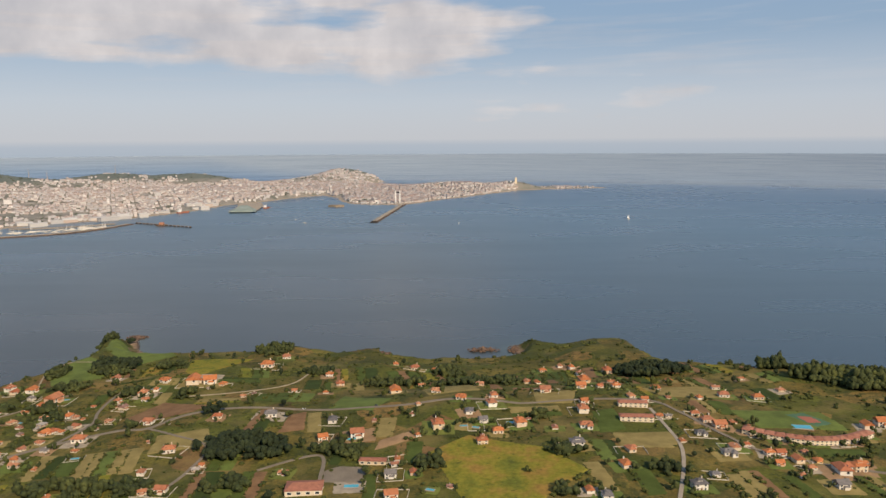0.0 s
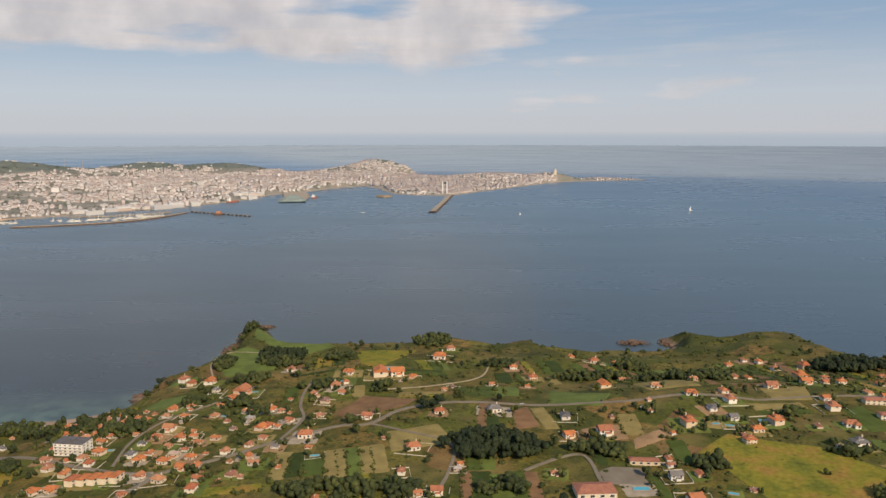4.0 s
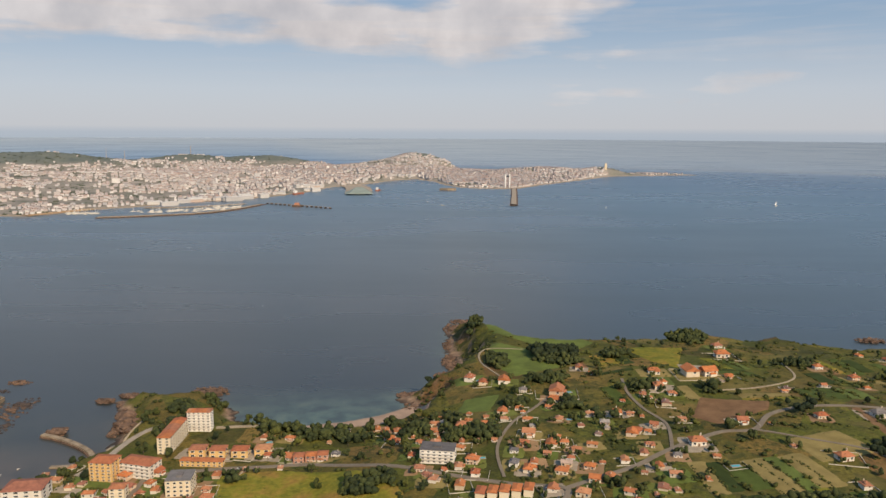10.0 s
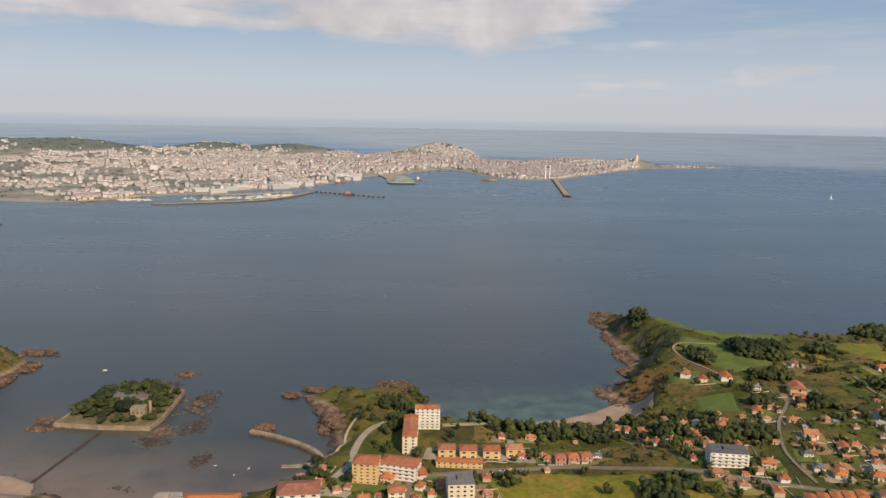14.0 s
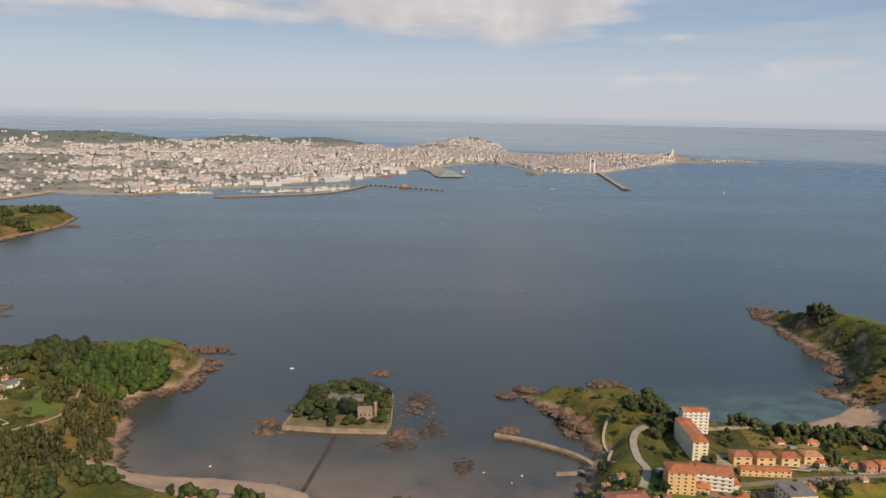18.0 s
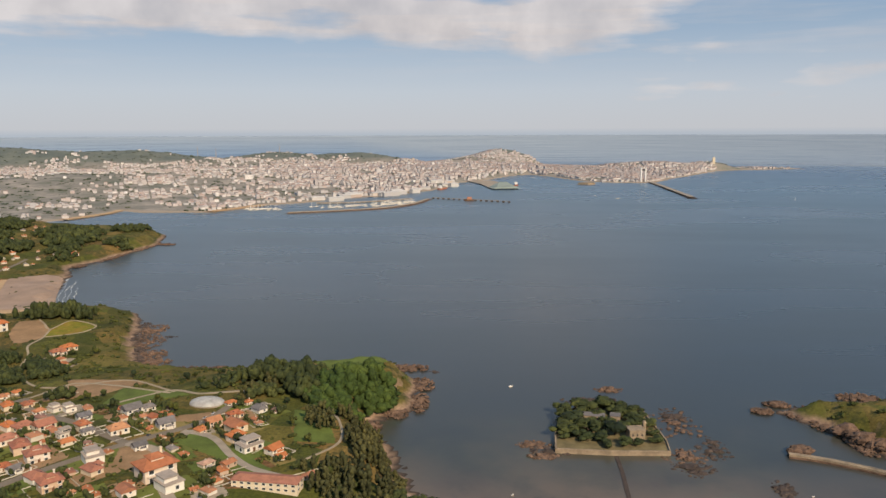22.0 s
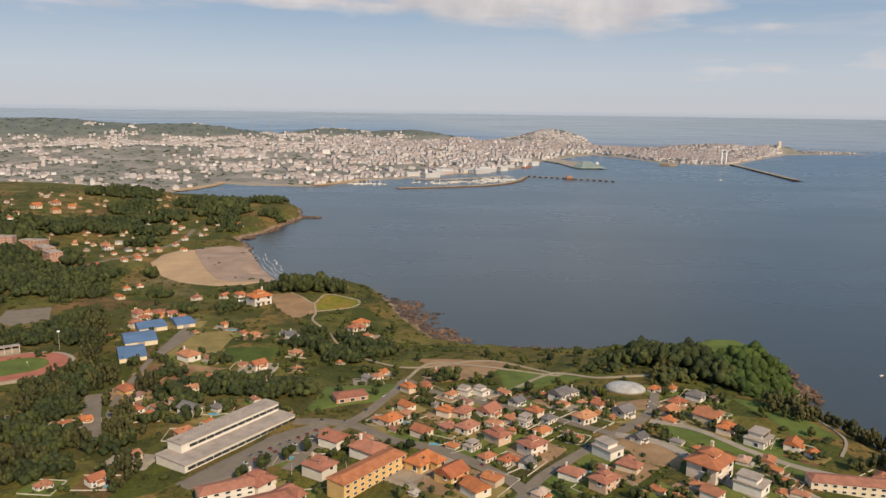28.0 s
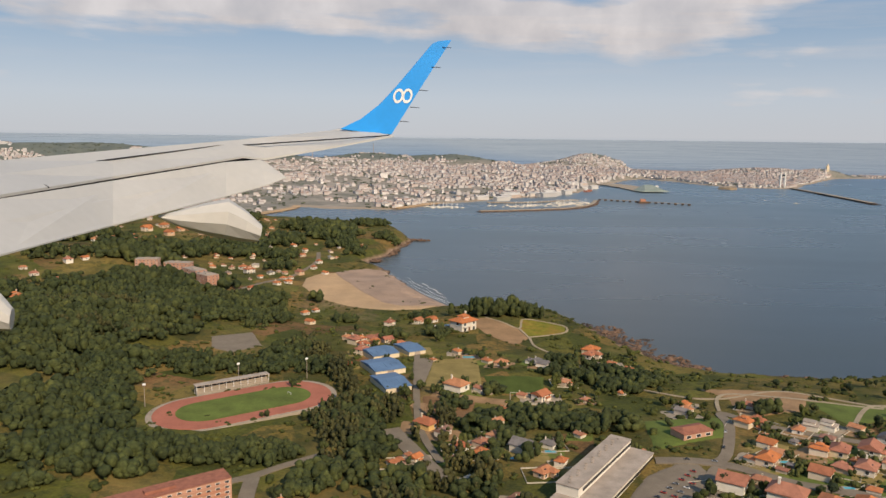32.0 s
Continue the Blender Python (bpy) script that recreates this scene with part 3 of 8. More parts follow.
FIELDS = (
    ("brown", ((-229, 511), (-214, 544), (-176, 530), (-183, 515), (-219, 496)), M_SOIL, "bare reddish-brown ploughed field"),
    # the patch of sun on this meadow is given by its brighter grass colour
    ("lit", ((-10, 434), (14, 457), (58, 435), (80, 403), (50, 370), (9, 374)), M_BRIGHT, "sunlit yellow-green rough meadow with dry patches"),
    ("crop", ((100, 492), (115, 499), (115, 463), (98, 456)), M_CROP, "small dark green crop field"),
    ("lawn", ((-367, 563), (-345, 565), (-353, 532), (-373, 538)), M_GRASS, "smooth green meadow above the shore"),
    ("strip", ((-132, 514), (-127, 517), (-130, 462), (-136, 461)), M_SOIL, "narrow strip of bare brown soil"),
    ("strip", ((-110, 505), (-101, 513), (-96, 478), (-111, 472)), M_SOIL, "narrow strip of bare brown soil"),
    ("strip", ((-98, 510), (-90, 512), (-84, 474), (-92, 474)), M_STUBBLE, "narrow strip of dry stubble"),
    ("yard", ((-71, 412), (-63, 419), (-47, 418), (-48, 398), (-69, 399)), M_ROAD, "grey gravel sports yard"),
    ("digging", ((-42, 454), (-25, 464), (-20, 456), (-44, 442)), M_EARTH, "pale dug-up building plot"),
    ("ochre", ((106, 456), (144, 458), (143, 441), (137, 433), (106, 434)), M_STUBBLE, "dry ochre stubble field"),
    ("ochre", ((65, 539), (96, 538), (88, 510), (64, 510)), M_STUBBLE, "dry ochre stubble field"),
    ("meadow", ((-507, 465), (-474, 472), (-430, 461), (-410, 445), (-401, 425), (-415, 415), (-495, 425)), M_BRIGHT, "sunlit yellow-green meadow by the main road"),
    ("plot", ((-997, 496), (-988, 503), (-972, 484), (-978, 470), (-992, 477)), M_EARTH, "bare sandy building plot among villas"),
    ("plot", ((-988, 547), (-968, 555), (-971, 542), (-992, 535)), M_EARTH, "bare sandy plot beside the domed hall"),
    ("brown", ((-1090, 625), (-1035, 618), (-1052, 586), (-1085, 575), (-1080, 608)), M_EARTH, "bare brown headland field"),
    ("lawn", ((-1043, 602), (-1008, 597), (-997, 588), (-1039, 563)), M_GRASS, "green park meadow beside the path"),
    ("pitch", ((-1240, 673), (-1214, 674), (-1212, 623), (-1242, 620)), M_STUBBLE, "worn sandy football pitch"),
    ("court", ((-1253, 673), (-1241, 676), (-1244, 620), (-1249, 622)), M_ROAD, "dark asphalt strip beside the pitch"),
    ("brown", ((-1242, 603), (-1215, 601), (-1218, 575), (-1240, 572)), M_SOIL, "bare brown plot beside a road"),
    ("green", ((-1209, 638), (-1176, 638), (-1179, 610), (-1206, 612)), M_CROP, "dark green kitchen field"),
    ("lot", ((-1395, 712), (-1374, 733), (-1358, 700), (-1371, 678), (-1385, 685)), M_ROAD, "grey gravel car park in the wood"),
    ("grass", ((-1180, 796), (-1162, 794), (-1147, 780), (-1150, 761), (-1176, 752), (-1181, 772)), M_BRIGHT, "mown yellow-green park lawn"),
    ("earth", ((-1224, 796), (-1205, 798), (-1184, 772), (-1177, 748), (-1187, 728), (-1206, 752), (-1216, 775)), M_EARTH, "bare trodden earth beside the park lawn"),
    ("ochre", ((-1249, 594), (-1227, 593), (-1225, 577), (-1242, 579)), M_EARTH, "bare ochre plot by the avenue"),
    ("slope", ((-969, 524), (-939, 498), (-919, 478), (-929, 467), (-948, 491), (-975, 508)), M_GRASS, "long green grass slope along the street"),
    ("green", ((-1134, 566), (-1092, 573), (-1104, 544), (-1137, 530)), M_GRASS, "green meadow behind the brown-roofed house"),
    ("meadow", ((-343, 688), (-310, 666), (-295, 619), (-330, 601), (-352, 638)), M_GRASS, "green headland pasture"),
    ("meadow", ((-352, 778), (-340, 720), (-316, 690), (-286, 655), (-258, 690), (-282, 722), (-310, 745)), M_GRASS, "rough green headland pasture above the cliff"),
    ("meadow", ((-235, 669), (-184, 686), (-211, 608), (-225, 622)), M_BRIGHT, "light green hedged pasture"),
    ("meadow", ((-79, 555), (-41, 530), (-53, 506), (-85, 520)), M_GRASS, "green pasture above the road"),
    ("stubble", ((-190, 470), (-160, 478), (-150, 452), (-185, 440)), M_STUBBLE, "dry olive pasture"),
    ("stubble", ((-20, 560), (15, 575), (25, 540), (-12, 530)), M_STUBBLE, "dry ochre stubble field"),
    ("lawn", ((-925, 560), (-905, 548), (-895, 512), (-915, 512)), M_GRASS, "green lawn beneath the headland wood"),
    ("lawn", ((200, 512), (264, 512), (268, 478), (208, 476)), M_GRASS, "shared green lawn behind the terraced row"),
    ("court", ((236, 503), (251, 509), (262, 489), (247, 481)), M_COURT, "green border of a tennis court"),
    ("court", ((242, 500), (253, 500), (255, 490), (245, 487)), M_CLAY, "red tennis court"),
    ("car_park", ((-1146, 505), (-1125, 520), (-1118, 490), (-1165, 455), (-1172, 460)), M_ROAD, "grey car park beside the long flat-roofed school"),
    ("lawn", ((-935, 655), (-905, 672), (-882, 660), (-890, 645), (-912, 630)), M_GRASS, "rough green grass on the headland top"),
    ("earth", ((-1236, 612), (-1195, 600), (-1198, 594), (-1238, 604)), M_EARTH, "long strip of bare reddish earth"),
    ("ploughed", ((150, 560), (205, 575), (215, 540), (160, 535)), M_STUBBLE, "dry ochre stubble field"),
)
for kind_name, ring, mat, text in FIELDS:
    draped("field" if kind_name not in ("car_park", "pitch", "court", "lot", "yard") else kind_name, ring, mat, text, 0.42 if mat is M_COURT else 0.55 if mat is M_CLAY else 0.3)

ROADS = (
    (((-330, 395), (-328, 402), (-319, 423), (-347, 433), (-380, 445), (-422, 464), (-459, 479), (-487, 477), (-514, 473), (-548, 465)), 4.6, M_ROAD),
    (((-319, 424), (-283, 441), (-260, 459), (-224, 482), (-203, 484), (-184, 506), (-151, 517), (-94, 517), (-36, 510), (4, 516), (51, 509)), 4.2, M_ROAD),
    (((-256, 462), (-249, 499), (-256, 526), (-259, 555), (-257, 583)), 2.8, M_ROAD),
    (((-349, 440), (-351, 471), (-341, 503), (-327, 528), (-300, 575)), 2.4, M_ROAD),
    (((118, 360), (134, 403), (142, 433), (143, 460), (141, 501)), 3.0, M_PAVE),
    (((260, 408), (218, 418), (191, 432), (176, 457), (160, 497), (138, 520), (51, 509)), 3.6, M_ROAD),
    (((-111, 415), (-78, 434), (-72, 402), (-72, 385)), 3.0, M_ROAD),
    (((-157, 396), (-152, 416), (-151, 448), (-180, 470), (-203, 484)), 2.6, M_ROAD),
    (((-1045, 435), (-1031, 465), (-996, 502), (-973, 536), (-963, 566)), 4.0, M_ROAD),
    (((-996, 502), (-976, 492), (-963, 461), (-950, 440)), 4.4, M_PAVE),
    (((-1118, 515), (-1109, 525), (-1097, 558), (-1093, 580), (-1079, 560), (-1040, 535), (-1016, 517), (-996, 502)), 4.0, M_ROAD),
    (((-1140, 519), (-1113, 515), (-1091, 497), (-1069, 486), (-1044, 462), (-1034, 440)), 5.0, M_ROAD),
    (((-976, 523), (-958, 515), (-941, 492), (-926, 477), (-905, 468)), 3.2, M_PAVE),
    (((-1039, 561), (-1012, 597), (-988, 587), (-960, 590)), 3.0, M_PATH),
    (((-1093, 585), (-1082, 614), (-1052, 608), (-1009, 592)), 2.6, M_PATH),
    (((-1255, 560), (-1239, 526), (-1226, 500)), 7.0, M_ROAD),
    (((-1279, 527), (-1294, 511), (-1303, 500), (-1315, 490), (-1340, 470)), 3.6, M_ROAD),
    (((-1297, 450), (-1299, 472), (-1303, 498)), 5.0, M_ROAD),
    (((-1254, 711), (-1246, 603), (-1240, 556), (-1229, 520)), 3.0, M_ROAD),
    (((-1132, 470), (-1121, 505), (-1113, 515)), 4.0, M_ROAD),
    (((-1207, 799), (-1194, 784), (-1182, 771), (-1177, 797), (-1160, 793), (-1147, 780), (-1150, 760), (-1176, 750)), 2.2, M_PATH),
    (((-1182, 771), (-1176, 748), (-1173, 722), (-1157, 694), (-1141, 657), (-1108, 615), (-1084, 608), (-1052, 620), (-1036, 616), (-1007, 594)), 2.2, M_PATH),
    (((-1440, 890), (-1413, 969), (-1405, 1010), (-1398, 1063), (-1410, 1130)), 4.0, M_ROAD),
    (((-586, 462), (-579, 482), (-580, 495), (-578, 515), (-573, 529), (-566, 536)), 5.4, M_PAVE),
    (((-593, 492), (-593, 506), (-589, 517), (-590, 535), (-584, 552)), 2.0, M_PATH),
    (((-548, 425), (-547, 453), (-548, 465)), 4.0, M_ROAD),
    (((-340, 598), (-355, 640), (-350, 668), (-318, 668)), 1.8, M_PATH),
    (((-207, 556), (-170, 562), (-130, 596), (-120, 640)), 2.0, M_PATH),
    (((-907, 566), (-896, 538), (-893, 512), (-905, 490)), 1.8, M_PATH),
)
for line, width, mat in ROADS:
    width *= 1.2 if line[0][0] < -940 and mat is not M_PATH else 0.74
    ribbon("road" if mat is not M_PATH else "path", line, width, mat,
           {M_ROAD: "worn grey asphalt road", M_PAVE: "pale concrete-grey street", M_PATH: "pale gravel footpath"}[mat],
           category="road" if mat is not M_PATH else "path")

BEACHES = (
    (((-386, 596), (-394, 570), (-412, 548), (-442, 541), (-470, 544), (-500, 550), (-492, 564), (-452, 575), (-428, 588), (-408, 606)), "pinkish-brown sand of a small cove"),
    (((-735, 436), (-750, 472), (-767, 480), (-800, 485), (-822, 485), (-845, 489), (-864, 500), (-866, 476), (-800, 452)), "damp pinkish sand at the head of the bay"),
    (((-1392, 985), (-1386, 942), (-1368, 909), (-1347, 882), (-1325, 863), (-1302, 851), (-1283, 846), (-1262, 849), (-1247, 863), (-1278, 868), (-1296, 886), (-1313, 914), (-1330, 948), (-1346, 982), (-1356, 1004), (-1366, 1016), (-1382, 1010)), "wide crescent of pale golden sand"),
)


def sand_height(px, py):
    return np.maximum(surface(px, py), 0.9)


M_COVESAND = mottled("damp_pinkish_sand", (0.33, 0.23, 0.165), 14, 0.22, 0.7, 0.4)
for ring, text in BEACHES:
    draped("beach", ring, M_COVESAND if "pinkish" in text else M_SAND, text, lift=0.35, category="beach", height=sand_height)
draped("wet_sand", ((-1367, 1018), (-1362, 1003), (-1351, 981), (-1335, 947), (-1318, 913), (-1300, 884), (-1281, 864), (-1246, 860), (-1239, 882), (-1253, 908), (-1269, 938), (-1284, 972), (-1300, 1010), (-1314, 1040), (-1338, 1048), (-1360, 1030)), M_WETSAND,
       "dark wet sand left by the tide", lift=0.8, category="beach", height=lambda a, b: np.maximum(surface(a, b), 0.2))


# bathing huts behind the dune
def beach_hut(x, y, turn):
    ob = thing("beach_hut", pose(x, y, ground(x, y) + 0.2, 0, 0, turn), "small pale yellow bathing hut above the beach", "hut", "huts above the beach")
    part("wall", Shape().box(-1.1, 1.1, -1.3, 1.3, -0.8, 1.5), M_HUT, ob)
    part("roof", Shape().gable(-1.1, 1.1, -1.3, 1.3, 1.5, 0.6, 0.2, 0.1), M_FOAM, ob)
    part("door", Shape().box(-0.4, 0.4, -1.34, -1.3, -0.4, 1.1), M_EARTH, ob)


# breaking waves on the crescent beach
M_FOAM = mottled("sea_foam", (0.75, 0.77, 0.78), 6, 0.15, 0.7)
M_HUT = mottled("pale_yellow_boards", (0.66, 0.58, 0.38), 2, 0.12, 0.8)
for k in range(8):
    beach_hut(-1245 + 3.1 * k, 768 + 0.9 * k, 16)
TIDE = ((-1236, 882), (-1250, 908), (-1266, 938), (-1281, 972), (-1297, 1010), (-1306, 1032), (-1312, 1046))
surf = Shape()
for k, (off, lo, hi) in enumerate(((1.5, 0.0, 1.0), (6.0, 0.10, 0.62), (11.0, 0.2, 0.75), (17.0, 0.3, 0.55))):
    rng, pts = random.Random(k), []
    for i in range(61):
        t = (lo + (hi - lo) * i / 60) * (len(TIDE) - 1.001)
        (x0, y0), (x1, y1) = TIDE[int(t)], TIDE[int(t) + 1]
        q = off + 1.2 * math.sin(0.22 * i + k) + rng.uniform(-0.15, 0.15)
        pts.append((x0 + (x1 - x0) * (t % 1) + q * 0.9, y0 + (y1 - y0) * (t % 1) + q * 0.4))
    for (a, b), (c, d) in zip(pts, pts[1:]):
        if rng.random() < 0.08:
            continue
        w = rng.uniform(0.12, 0.38)
        surf.add([(a - w, b, 0.15), (a + w, b, 0.15), (c + w * 0.8, d, 0.15), (c - w, d, 0.15), ((a + c) / 2, (b + d) / 2, 0.55)],
              [(0, 1, 4), (1, 2, 4), (2, 3, 4), (3, 0, 4)])
solid("surf", surf, M_FOAM, "white foam of small waves breaking on the beach", "surf", kind="stuff")

# ---- trees and rocks ----
def leaf_material(name, dark, light):
    n = Nodes(name)
    c = n.ramp(n.island(), (0.0, tone(dark, 0.9)), (0.35, dark), (0.75, light), (1.0, tone(light, 1.15)))
    c = n.mix(0.55, c, n.ramp(n.random(), (0.0, dark), (1.0, light)))
    c = n.mix(0.5, c, n.ramp(n.noise(9, 3, 0.5), (0.36, tone(dark, 0.8)), (0.5, tone(dark, 1.3)), (0.64, tone(light, 1.2))))
    c = n.mix(1.0, c, n.ramp(n.noise(1.1, 4, 0.7), (0.3, (0.5, 0.5, 0.5)), (0.7, (1.3, 1.3, 1.2))), "MULTIPLY")
    c = n.mix(1.0, c, n.ramp(n.noise(38, 3), (0.35, (0.78, 0.82, 0.8)), (0.65, (1.2, 1.12, 1.0))), "MULTIPLY")
    n.bump(n.noise(0.9, 3, 0.7), 0.9, 0.5)
    return n.done(c, 0.8, 0, 0.2)


M_LEAF = leaf_material("broadleaf_foliage", (0.028, 0.038, 0.015), (0.076, 0.087, 0.028))
M_PINE = leaf_material("dark_pine_foliage", (0.014, 0.022, 0.011), (0.034, 0.045, 0.019))
M_EUCA = leaf_material("eucalyptus_foliage", (0.044, 0.046, 0.020), (0.098, 0.092, 0.034))
M_BUSH = leaf_material("green_scrub", (0.036, 0.045, 0.012), (0.098, 0.105, 0.026))
M_BRIGHTLEAF = leaf_material("bright_green_foliage", (0.032, 0.054, 0.013), (0.068, 0.098, 0.022))
M_BARK = mottled("bark", (0.10, 0.075, 0.055), 1.5, 0.3, 0.95)


def crown_data(rng, kind, leaves):
    """Lumpy cores and loose leaf clumps of a crown about 1 wide and 1 high, foot at 0."""
    verts, faces = [], []
    if kind == "bush" and leaves <= 5:
        lumps = 2
    else:
        lumps = {"broad": 6, "pine": 5, "euca": 6, "bush": 3}[kind] if leaves > 40 else {"broad": 3, "pine": 3, "euca": 3, "bush": 3}[kind]
    centres = []
    for i in range(lumps):
        a, k = rng.uniform(0, 6.283), i / max(1, lumps - 1)
        if kind == "pine":
            c, r = (0.30 * rng.random() * math.cos(a), 0.30 * rng.random() * math.sin(a), 0.60 + 0.22 * rng.random()), rng.uniform(0.22, 0.30)
        elif kind == "euca":
            c, r = (0.20 * math.cos(a) * rng.random(), 0.20 * math.sin(a) * rng.random(), 0.35 + 0.5 * k), rng.uniform(0.14, 0.22)
        elif kind == "bush":
            c, r = (0.28 * math.cos(a), 0.28 * math.sin(a), 0.24 + 0.12 * rng.random()), rng.uniform(0.22, 0.30)
        else:
            c, r = (0.26 * math.cos(a), 0.26 * math.sin(a), 0.42 + 0.34 * k * rng.uniform(0.7, 1.1)), rng.uniform(0.20, 0.29) * (1 if leaves > 40 else 1.2)
        centres.append((c, r))
    for c, r in centres:
        o = len(verts)
        ring = 6 if leaves > 40 else 5
        rows = ((-0.85, 0.5), (-0.25, 0.95), (0.35, 0.92), (0.85, 0.5)) if leaves > 40 else ((-0.7, 0.7), (0.0, 1.0), (0.65, 0.72))
        for z, w in rows:
            for j in range(ring):
                a = 6.283 * (j + 0.5 * rng.random()) / ring
                q = r * w * rng.uniform(0.78, 1.15)
                verts.append((c[0] + q * math.cos(a), c[1] + q * math.sin(a), c[2] + r * z * rng.uniform(0.85, 1.1)))
        verts.append((c[0], c[1], c[2] + r * 1.05))
        for i in range(len(rows) - 1):
            for j in range(ring):
                k = (j + 1) % ring
                faces.append((o + i * ring + j, o + i * ring + k, o + (i + 1) * ring + k, o + (i + 1) * ring + j))
        for j in range(ring):
            faces.append((o + (len(rows) - 1) * ring + j, o + (len(rows) - 1) * ring + (j + 1) % ring, o + len(rows) * ring))
    for i in range(leaves):
        c, r = centres[rng.randrange(lumps)]
        d = Vector((rng.gauss(0, 1), rng.gauss(0, 1), rng.gauss(0.35, 0.9))).normalized()
        p = Vector(c) + d * r * rng.uniform(0.92, 1.22)
        u = d.orthogonal().normalized()
        u.rotate(Matrix.Rotation(rng.uniform(0, 6.283), 3, d))
        w = d.cross(u)
        s = rng.uniform(0.035, 0.085) if leaves > 40 else rng.uniform(0.06, 0.12)
        o = len(verts)
        tip = d * s * rng.uniform(-0.4, 0.6)
        verts += [tuple(p + u * s), tuple(p + w * s + tip), tuple(p - u * s * 0.9), tuple(p - w * s - tip)]
        faces.append((o, o + 1, o + 2, o + 3))
    return np.array(verts), faces


class Grove:
    """Many crowns joined into one mesh, for woods that nobody could count."""

    def __init__(self, kind, seed, leaves=9):
        rng = random.Random(seed)
        self.kinds = []
        for _ in range(6):
            v, f = crown_data(rng, kind, leaves)
            self.kinds.append((v, [q for q in f if len(q) == 4], [q for q in f if len(q) == 3]))
        self.v, self.q, self.t, self.n, self.rng = [], [], [], 0, rng
        self.kind = kind

    def plant(self, x, y, z, wide, high):
        v, q, t = self.kinds[self.rng.randrange(6)]
        a = self.rng.uniform(0, 6.283)
        c, s = math.cos(a), math.sin(a)
        p = np.stack([x + wide * (v[:, 0] * c - v[:, 1] * s), y + wide * (v[:, 0] * s + v[:, 1] * c), z + high * v[:, 2]], 1)
        self.v.append(p)
        self.q.append(np.array(q) + self.n)
        self.t.append(np.array(t) + self.n)
        self.n += len(p)

    def grow(self, name, mat, label, category):
        if not self.v:
            return None
        co, q, t = np.concatenate(self.v), np.concatenate(self.q), np.concatenate(self.t)
        me = bpy.data.meshes.new(name)
        me.vertices.add(len(co))
        me.vertices.foreach_set("co", co.ravel())
        me.loops.add(q.size + t.size)
        me.loops.foreach_set("vertex_index", np.concatenate([q.ravel(), t.ravel()]))
        me.polygons.add(len(q) + len(t))
        me.polygons.foreach_set("loop_start", np.concatenate([np.arange(len(q)) * 4, q.size + np.arange(len(t)) * 3]))
        me.update(calc_edges=True)
        me.shade_smooth()
        me.materials.append(mat)
        return tagged(new(name, me), label, category, kind="stuff")


# woods: x, y, half width, half depth
WOODS_EAST = (
    ("pine", (-127, 443, 30, 17), (-169, 509, 8, 8), (-306, 652, 11, 12), (-286, 652, 10, 12), (-358, 826, 5, 5), (175, 625, 31, 20)),
    ("broad", (-356, 765, 7, 20), (-171, 720, 16, 20), (0, 650, 14, 18), (31, 585, 36, 16), (270, 656, 22, 20), (325, 626, 34, 20), (378, 612, 40, 22), (430, 592, 40, 20), (320, 590, 30, 14),
     (289, 635, 18, 20), (-42, 597, 28, 9), (-114, 634, 15, 9), (71, 426, 11, 6), (-66, 438, 15, 8), (-248, 647, 11, 9)),
    ("tall", (300, 592, 20, 10), (332, 568, 22, 12), (280, 628, 14, 12), (365, 562, 26, 14)),
    ("broad", (-10, 418, 9, 6), (63, 377, 6, 5), (-199, 394, 40, 9), (-123, 394, 14, 6), (-202, 558, 9, 7), (-311, 589, 16, 8), (-211, 485, 7, 5),
     (57, 481, 10, 5), (124, 403, 9, 6), (-562, 566, 9, 10), (-462, 522, 14, 5), (-436, 520, 10, 6), (-388, 517, 20, 15), (-360, 490, 12, 8)),
    ("broad", (-369, 492, 14, 9), (-345, 634, 12, 14), (-418, 439, 15, 10), (-492, 455, 5, 4), (-604, 448, 8, 8), (-294, 634, 17, 8),
     (-303, 539, 12, 8), (-249, 567, 13, 9), (-335, 539, 8, 7), (-283, 517, 8, 6), (-295, 425, 6, 5), (-470, 532, 30, 4), (-500, 545, 14, 4), (-420, 535, 12, 8), (-557, 522, 9, 18), (-552, 545, 8, 12), (-583, 545, 4, 6), (-590, 536, 4, 4), (-548, 590, 7, 10)),
)
